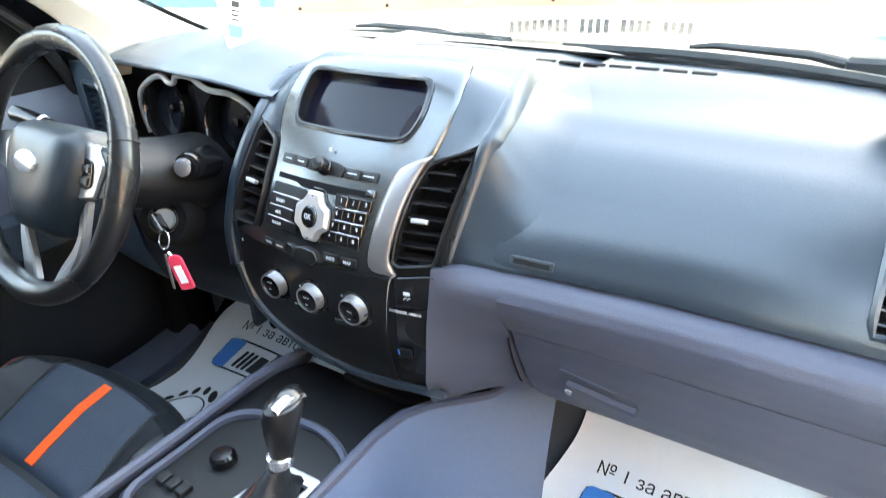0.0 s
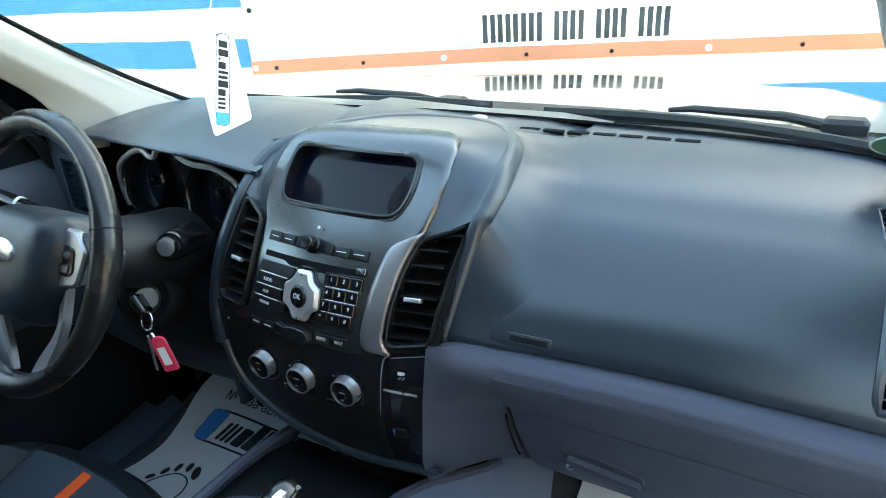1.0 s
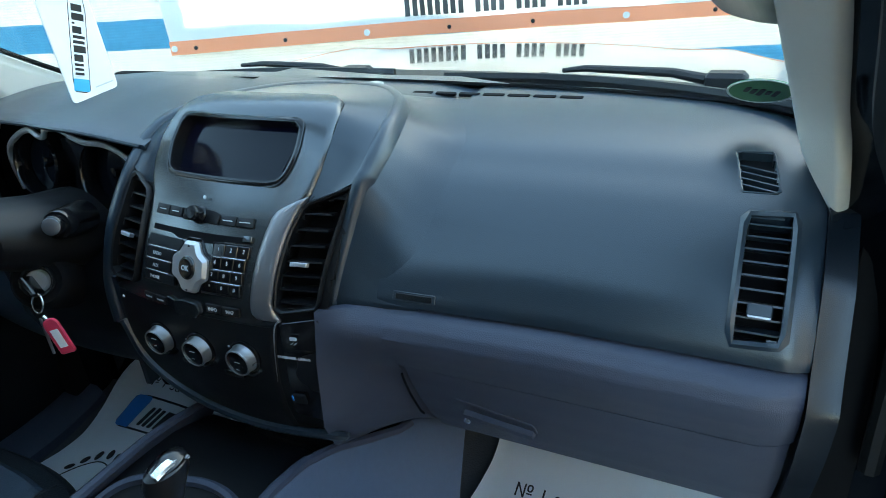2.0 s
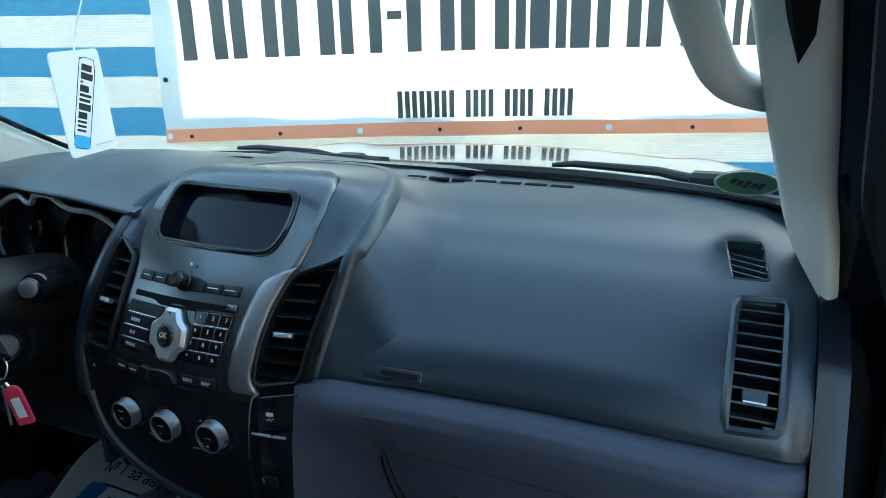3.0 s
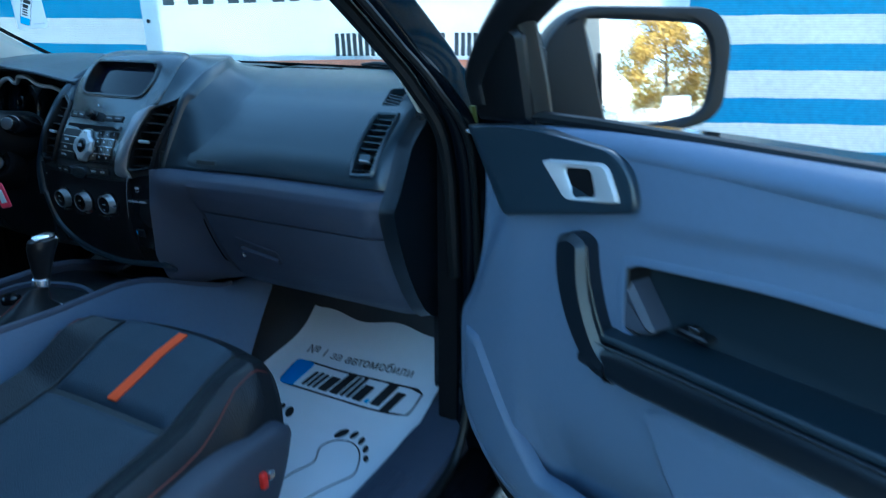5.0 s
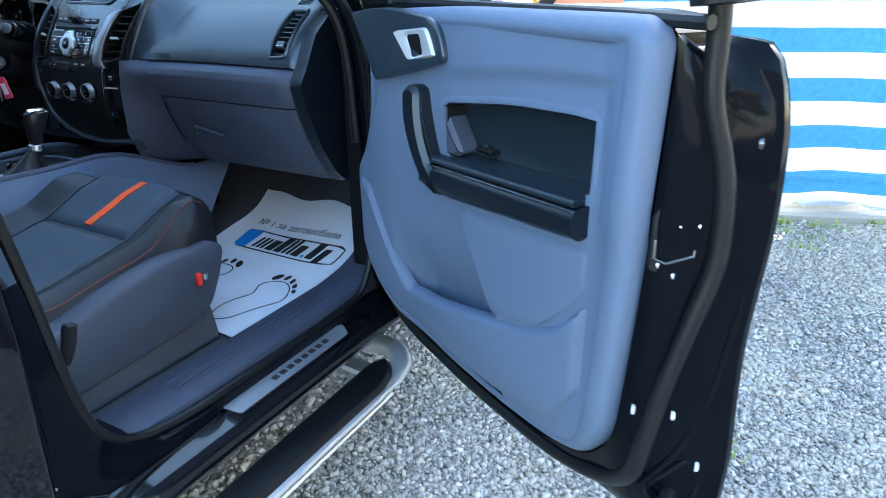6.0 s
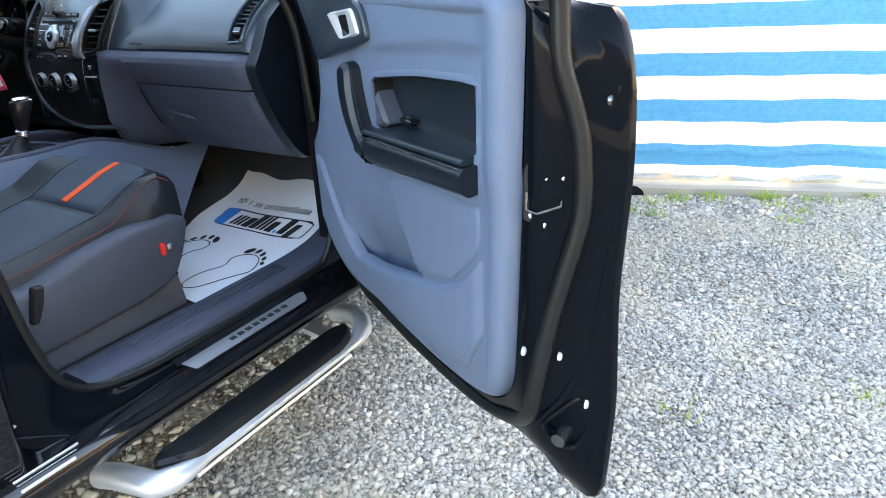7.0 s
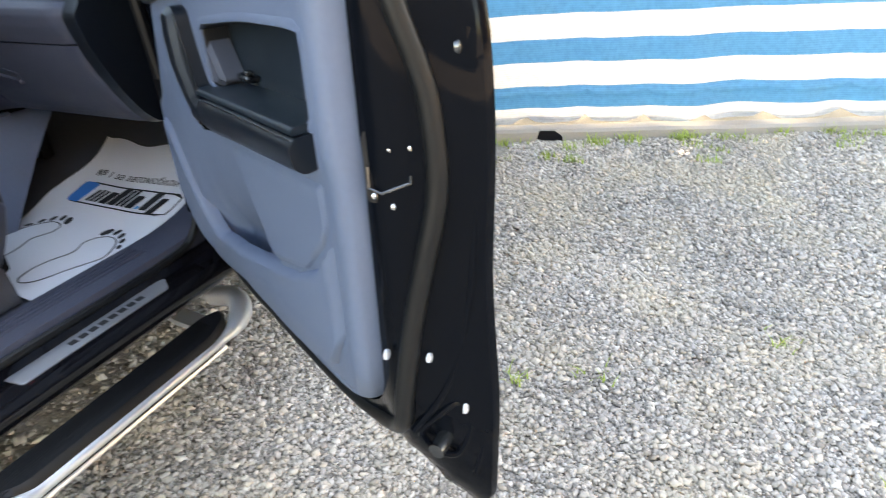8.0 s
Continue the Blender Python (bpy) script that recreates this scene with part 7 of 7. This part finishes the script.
# handle plate and inner handle
hp = rounded([(-0.018, 1.222), (0.088, 1.087), (0.353, 1.150), (0.334, 1.200), (0.300, 1.224), (0.118, 1.238)], [0.006, 0.012, 0.02, 0.04, 0.03, 0.05], 5)
hx, hz = sum(p[0] for p in hp) / len(hp), sum(p[1] for p in hp) / len(hp)
dp("handle_plate", loft([[df(hx + (u - hx) * k, hz + (z - hz) * k, o) for u, z in hp] for k, o in ((1.0, -0.02), (1.0, 0.003), (0.985, 0.0065), (0.96, 0.008), (0.85, 0.008), (0.7, 0.008), (0.55, 0.008), (0.4, 0.008), (0.25, 0.008), (0.08, 0.008))]), PAD, None, "dark plate round the inner handle")
hO = rounded([(0.168, 1.194), (0.295, 1.208), (0.324, 1.158), (0.220, 1.139)], [0.010, 0.014, 0.008, 0.012], 5)
hI = rounded([(0.214, 1.189), (0.266, 1.195), (0.279, 1.157), (0.238, 1.150)], [0.010, 0.010, 0.008, 0.008], 5)
h1, h2, h3, h4 = even(hO, 60), even(offset_poly(hO, 0.0035), 60), even(offset_poly(hI, -0.003), 60), even(hI, 60)
dh = dp("inner_handle", loft([[df(*p, o) for p in q] for q, o in ((h1, 0.003), (h1, 0.009), (h2, 0.0135), (h3, 0.0125), (h4, 0.010), (h4, 0.002))], True, False, False), HANDLE, None, "satin silver inner door handle")
dp("handle_cup", plate(offset_poly(hI, -0.003), df, 0.000, 0.0092, 0.0005), MATTE, dh, "dark finger recess")
# belt seal and painted shell
dp("belt_seal", tube([df(u, 1.246 - 0.02 * max(0, 0.1 - u) / 0.1, -0.045) for u in steps(0.05, 0.86, 20)], 0.009, 8), RUBBER)
SH_IN = offset_poly(OUT, -0.004)
SH_OUT = rounded([(-0.075, 1.20), (-0.080, 0.60), (-0.06, 0.395), (0.10, 0.382), (0.57, 0.375), (0.862, 0.355), (0.902, 0.385), (0.914, 0.60), (0.906, 0.70), (0.900, 0.80), (0.912, 1.00), (0.904, 1.12), (0.884, 1.195), (0.86, 1.222), (0.35, 1.218), (0.02, 1.205)],
                 [0.02, 0.05, 0.02, 0.02, 0.05, 0.02, 0.03, 0.05, 0.03, 0.05, 0.05, 0.04, 0.03, 0.02, 0.1, 0.05], 5)
NS = 120
si, so = even(SH_IN, NS), even(SH_OUT, NS)
rows = []
for k, o in ((0.0, -0.105), (0.0, -0.046), (0.08, -0.050), (0.22, -0.058), (0.38, -0.074), (0.47, -0.090), (0.58, -0.108), (0.74, -0.124), (0.90, -0.146), (1.0, -0.154), (1.0, -0.162), (0.985, -0.168)):
    rows.append([df(a[0] + (b[0] - a[0]) * k, a[1] + (b[1] - a[1]) * k, o) for a, b in zip(si, so)])
shell = loft(rows)
dp("door_shell", shell, JAMB, None, "glossy black painted door shell")
END = lambda w, z, o: df(0.80 + (-0.03 - w) * 0.77 + o * 0.79, z, w + o * 0.61)
seal_pts = spline([(-0.074, 1.50, 0), (-0.076, 1.36, 0), (-0.082, 1.225, 0), (-0.086, 1.155, 0), (-0.103, 1.085, 0), (-0.112, 1.03, 0), (-0.114, 0.935, 0), (-0.095, 0.825, 0), (-0.080, 0.74, 0), (-0.068, 0.65, 0)], 8)
low_seal = spline([df(u, z, o) for u, z, o in ((0.832, 0.62, -0.060), (0.818, 0.560, -0.060), (0.782, 0.502, -0.060), (0.70, 0.458, -0.058), (0.60, 0.442, -0.058), (0.45, 0.436, -0.058), (0.28, 0.437, -0.058), (0.05, 0.490, -0.058), (-0.07, 0.64, -0.058))], 8)
dp("door_seal", tube([END(w, z, 0.008) for w, z, _ in seal_pts] + low_seal[1:], 0.0140, 12), RUBBER, None, "ribbed grey-black rubber door seal")
# latch, screws and plugs on the shut face
lt = dp("latch", plate(rounded([(-0.046, 0.918), (-0.098, 0.915), (-0.096, 1.00), (-0.060, 1.03), (-0.046, 1.0)], 0.008, 3), END, -0.004, 0.003, 0.001), BLACK, None, "black latch plate")
dp("latch_slot", plate(rrect(-0.092, 0.940, -0.056, 0.958, 0.003), END, 0.0, 0.0042, 0.0005), MATTE, lt)
dp("latch_hook", tube([END(-0.050, 0.966, 0.004), END(-0.050, 0.940, 0.007), END(-0.062, 0.934, 0.010), END(-0.090, 0.946, 0.010), END(-0.091, 0.962, 0.004)], 0.0022, 8), SATIN, lt, "metal latch hook")
for w, z in ((-0.072, 0.988), (-0.091, 0.989), (-0.083, 1.009), (-0.071, 0.915), (-0.054, 0.930)):
    dp("screw", lathe([(0.0055, 0), (0.0055, 0.003), (0.003, 0.0045), (0.001, 0.0045)], Matrix.Translation(END(w, z, 0.005)) @ pose(0, 0, 0, 0, 90, 38), 12), CHROME, lt)
for w, z, r in ((-0.047, 0.690, 0.0075), (-0.093, 0.684, 0.007), (-0.130, 0.592, 0.0085)):
    dp("white_plug", lathe([(r, 0), (r, 0.004), (r * 0.6, 0.006), (0.001, 0.0062)], Matrix.Translation(END(w, z, 0.006)) @ pose(0, 0, 0, 0, 90, 38), 14), MARK, None, "pale plug")
pressing = spline([END(w, z, 0.001) for w, z in ((-0.128, 0.598), (-0.137, 0.566), (-0.132, 0.526), (-0.119, 0.496), (-0.100, 0.500), (-0.083, 0.524), (-0.080, 0.546), (-0.097, 0.570), (-0.118, 0.596), (-0.128, 0.598))], 5)
dp("shell_rib", tube(pressing, 0.0055, 8), JAMB, None, "pressed rim in the lower door shell")
dp("shell_rib", tube(spline([END(w, z, 0.0) for w, z in ((-0.146, 1.12), (-0.150, 0.95), (-0.143, 0.80), (-0.126, 0.68), (-0.103, 0.605), (-0.070, 0.545))], 6), 0.006, 8), JAMB, None, "pressed rib along the door edge")
dp("shell_rib", tube(spline([END(w, z, 0.0) for w, z in ((-0.150, 0.56), (-0.150, 0.51), (-0.140, 0.455))], 6), 0.0055, 8), JAMB, None, "short pressed rib near the lower corner")
dp("door_stop", tube([END(-0.108, 0.525, -0.01), END(-0.096, 0.524, 0.024)], 0.0125, 14), SATIN, None, "grey rubber door bumper")
dp("screw", lathe([(0.010, 0), (0.010, 0.005), (0.005, 0.008), (0.001, 0.008)], Matrix.Translation(END(-0.137, 1.100, 0.0)) @ pose(0, 0, 0, 0, 90, 38), 16), SATIN)
# window frame
fr_ = spline([(-0.050, 1.25, 0), (-0.052, 1.30, 0), (-0.015, 1.350, 0), (0.045, 1.402, 0), (0.12, 1.452, 0), (0.30, 1.555, 0), (0.50, 1.640, 0), (0.70, 1.690, 0), (0.795, 1.685, 0), (0.835, 1.60, 0), (0.866, 1.40, 0), (0.884, 1.268, 0)], 6)
rows = []
for i, p in enumerate(fr_):
    p = Vector(p)
    d = (Vector(fr_[min(i + 1, len(fr_) - 1)]) - Vector(fr_[max(i - 1, 0)])).normalized()
    inn = Vector((d.y, -d.x, 0))
    sec = []
    for a, o in rounded([(-0.012, -0.11), (-0.016, -0.06), (0.010, -0.035), (0.042, -0.045), (0.044, -0.10)], 0.008, 2):
        q = p + inn * a
        sec.append(df(q.x, q.y, o + 0.02 + 0.22 * max(0, q.y - 1.25)))
    rows.append(sec)
dp("window_frame", loft(rows), BLACK, None, "black window frame of the door")
lean = lambda u, z, o: df(u, z, o + 0.22 * max(0, z - 1.25))
dp("corner_panel", plate(rounded([(-0.045, 1.225), (0.100, 1.235), (0.098, 1.372), (0.045, 1.395), (-0.015, 1.345), (-0.048, 1.295)], 0.01, 3), lean, -0.075, -0.030, 0.008), BLACK, None, "black mirror corner panel")
dp("window_channel", tube([lean(0.104, 1.235, -0.055), lean(0.098, 1.30, -0.055), lean(0.086, 1.41, -0.055)], 0.011, 8, flat=1.6), RUBBER)
# door mirror, built in the world and hung on the door
MA = 35.0
MM = Matrix.Translation((1.123, 0.317, 1.285)) @ pose(0, 0, 0, 0, 0, MA) @ pose(0, 0, 0, -6, 0, 0)
MS = 1.14
mo = rounded([(-0.120, 0.082), (-0.162, 0.040), (-0.158, -0.070), (-0.120, -0.094), (-0.045, -0.097), (0.088, -0.066), (0.104, -0.048), (0.110, 0.042), (0.090, 0.080)], [0.03, 0.03, 0.03, 0.02, 0.015, 0.02, 0.02, 0.03, 0.02], 5)
mf = lambda u, v, o: tuple(MM @ Vector((u * MS - 0.006, -o, v * MS)))
go = rounded([(-0.112, 0.078), (-0.070, -0.080), (-0.050, -0.086), (0.072, -0.064), (0.086, -0.050), (0.094, 0.0), (0.088, 0.045), (0.070, 0.070)], [0.008, 0.015, 0.012, 0.02, 0.02, 0.03, 0.03, 0.02], 5)
big = offset_poly(mo, -0.014)
mh = part("mirror_housing", loft([[mf(*p, o) for p in even(q, 72)] for q, o in ((go, -0.048), (go, -0.002), (offset_poly(go, -0.004), 0.004), (offset_poly(mo, -0.004), 0.006), (offset_poly(mo, -0.010), 0.004), (big, -0.012), (offset_poly(mo, -0.016), -0.05), (offset_poly(mo, 0.002), -0.095), (offset_poly(mo, 0.03), -0.118))]), BLACK, door, "black door mirror housing")
# slightly convex glass in its housing
part("mirror_glass", skin(lambda u, v, o: mf(u, v, o + 0.001 - 0.45 * ((u + 0.01) ** 2 + v * v)), steps(-0.120, 0.100, 70), steps(-0.094, 0.086, 56), 0.002, within=offset_poly(go, -0.002)), MIRROR, mh, "convex mirror glass reflecting yellow trees", angle=80)
part("mirror_arm", loft([[tuple(Vector((0.955, 0.205, 1.280)) * (1 - t) + Vector((1.015, 0.330, 1.280)) * t + Vector((0, a, b))) for a, b in rounded([(-0.03, -0.060), (0.03, -0.060), (0.03, 0.045), (-0.02, 0.048)], 0.02, 3)] for t in steps(-0.15, 1, 5)]), BLACK, mh)

# ---- hanging things and small marks ----
grab = thing("grab_handle", (0.64, 0.13, 1.40), "beige grab handle on the windscreen pillar", "grab handle")
gp = spline([(0.688, 0.135, 1.408), (0.655, 0.128, 1.414), (0.626, 0.105, 1.421), (0.606, 0.068, 1.436), (0.592, 0.015, 1.470), (0.580, -0.045, 1.512), (0.572, -0.10, 1.550), (0.580, -0.135, 1.570), (0.635, -0.13, 1.568)], 7)
part("bar", tube(gp, [0.0195 if i < 6 else 0.0175 for i in range(len(gp))], 14, flat=0.9), BEIGE, grab, "rounded beige plastic bar")
rear_view = thing("rear_view_mirror", (-0.02, 0.0, 1.60), "black rear-view mirror at the windscreen top", "mirror")
part("housing", loft([[(-0.02 + u, 0.02 - o * 0.02, 1.60 + v) for u, v in (p if k else offset_poly(p, 0.006))] for k, o, p in ((0, 0, rrect(-0.12, -0.038, 0.12, 0.038, 0.02)), (1, 0.3, rrect(-0.12, -0.038, 0.12, 0.038, 0.02)), (1, 1.4, rrect(-0.12, -0.038, 0.12, 0.038, 0.02)))]), BLACK, rear_view)
part("stem", tube([(-0.02, 0.02, 1.60), (-0.02, 0.03, 1.66), (-0.02, -0.02, 1.72)], 0.012, 8), BLACK, rear_view)
tag = thing("hanging_tag", (-0.03, -0.045, 1.41), "white card tag hanging on a thread", "tag")
TM = Matrix.Translation((-0.023, -0.046, 1.412)) @ pose(0, 0, 0, 90, 0, 97) @ pose(0, 0, 0, 0, 0, 4)
tf = lambda u, v, o: tuple(TM @ Vector((u, v, o)))
part("card", plate(rrect(-0.033, -0.055, 0.033, 0.054, 0.006, 4), tf, -0.0006, 0.0006, 0.0002), PAPER, tag)
tilt_ = lambda u, v: (u * math.cos(0.36) + v * math.sin(0.36), -u * math.sin(0.36) + v * math.cos(0.36))
rim = [tilt_(*p) for p in rrect(-0.011, -0.050, 0.011, 0.048, 0.004)]
ro, ri = even(rim, 48), even(offset_poly(rim, 0.0006), 48)
part("logo_frame", loft([[tf(*p, 0.0006) for p in ro], [tf(*p, 0.0010) for p in ro], [tf(*p, 0.0010) for p in ri], [tf(*p, 0.0006) for p in ri]], True, False, False), INK, tag)
part("blue_block", plate([tilt_(*p) for p in rrect(-0.010, -0.049, 0.010, -0.036, 0.002)], tf, 0.0004, 0.0012, 0.0001), CYANINK, tag)
v = -0.032
for h, w in ((0.0025, 0.011), (0.0025, 0.011), (0.0025, 0.011), (0.007, 0.011), (0.007, 0.015), (0.003, 0.014), (0.003, 0.015), (0.007, 0.011), (0.002, 0.003), (0.007, 0.015), (0.007, 0.013)):
    part("logo_bar", plate([tilt_(*p) for p in rrect(-0.007, v, -0.007 + w, v + h, 0.0006)], tf, 0.0004, 0.0012, 0.0001), INK, tag)
    v += h + 0.0022
part("address_line", plate(rrect(0.002, -0.0475, 0.028, -0.046, 0.0004), tf, 0.0004, 0.0010, 0.0001), MARK, tag)
part("thread", tube([tf(0.0, 0.050, 0.001), (-0.030, -0.038, 1.485), (-0.026, -0.02, 1.53), (-0.022, 0.004, 1.562)], 0.0008, 5), PAPER, tag)
stk = thing("window_sticker", (0.637, 0.29, 1.305), "green oval sticker on the windscreen", "sticker")
cen, ux = Vector((0.637, 0.292, 1.3045)), Vector((0.068, 0.020, -0.013)).normalized()
vx = Vector((0.002, 0.058, -0.039)).normalized()
vx = (vx - ux * vx.dot(ux)).normalized()
nz = ux.cross(vx)
nz = nz if nz.y < 0 else -nz
sf = lambda u, v, o: tuple(cen + ux * u + vx * v + nz * o)
part("oval", plate(circle(0, 0, 0.036, 32, 0.035), sf, 0, 0.0012, 0.0003), GREEN, stk)
part("oval_rim", loft([[sf(a, b, o) for a, b in circle(0, 0, 0.036 * k, 32, 0.035 * k)] for k, o in ((1.0, 0.001), (1.0, 0.0016), (0.93, 0.0016), (0.93, 0.001))], True, False, False), BANNER, stk)
for k in range(5):
    part("print_bar", plate(rrect(-0.018 + 0.008 * k, -0.008 + 0.003 * (k % 2), -0.0125 + 0.008 * k, 0.006 + 0.003 * (k % 3), 0.001), sf, 0.0008, 0.0018, 0.0002), BLACK, stk)

# ---- far side of the cab: the closed driver's door ----
ddoor = thing("driver_door", (-0.84, -0.3, 0.5), "closed door with grey trim beyond the steering wheel", "car door")
rows = []
for z, x in ((0.99, -0.770), (1.00, -0.768), (1.10, -0.765), (1.165, -0.775), (1.196, -0.80)):
    rows.append([(x, y, z) for y in steps(0.22, -0.66, 10)] + [(-0.90, y, z) for y in steps(-0.66, 0.22, 10)])
part("trim_panel", loft(rows), SHIELD, ddoor, "grey upper door trim")
rows = []
for z, x in ((0.50, -0.815), (0.60, -0.79), (0.85, -0.777), (0.99, -0.772)):
    rows.append([(x, y, z) for y in steps(0.22, -0.66, 10)] + [(-0.90, y, z) for y in steps(-0.66, 0.22, 10)])
part("lower_trim", loft(rows), BLACK, ddoor, "black lower door trim")
part("door_frame", tube(spline([(-0.80, 0.20, 1.196), (-0.795, 0.13, 1.30), (-0.765, 0.0, 1.42), (-0.72, -0.2, 1.57), (-0.68, -0.45, 1.66), (-0.70, -0.74, 1.64), (-0.80, -0.68, 1.24)], 6), 0.026, 8), MATTE, ddoor)
part("corner_panel", loft([[(x, 0.19, 1.196), (x, 0.03, 1.196), (x + 0.03, 0.03, 1.375), (x + 0.012, 0.14, 1.29)] for x in (-0.815, -0.80)]), BLACK, ddoor)
part("window_glass", loft([[(x, 0.03, 1.196), (x, -0.67, 1.196), (x + 0.09, -0.70, 1.64), (x + 0.08, -0.44, 1.64), (x + 0.03, 0.03, 1.385)] for x in (-0.812, -0.808)]), GLASS, ddoor).visible_shadow = False
part("armrest", loft([[(-0.775, y, z + 0.0) for z in (0.90, 0.99)] + [(-0.715, y, z) for z in (0.985, 0.915)] for y in steps(-0.55, 0.02, 8)]), PAD, ddoor)
lm = thing("driver_door_mirror", (-1.03, 0.2, 1.28), "black door mirror outside the driver window", "door mirror")
part("housing", loft([[(-1.03 + u, 0.17 + d, 1.285 + v) for u, v in (rrect(-0.115, -0.085, 0.115, 0.085, 0.04, 4) if k == 0 else offset_poly(rrect(-0.115, -0.085, 0.115, 0.085, 0.04, 4), k))] for d, k in ((0, 0.01), (0.012, 0), (0.07, 0.004), (0.11, 0.03))]), BLACK, lm)
part("arm", tube([(-0.83, 0.13, 1.26), (-0.93, 0.2, 1.25)], 0.03, 10), BLACK, lm)
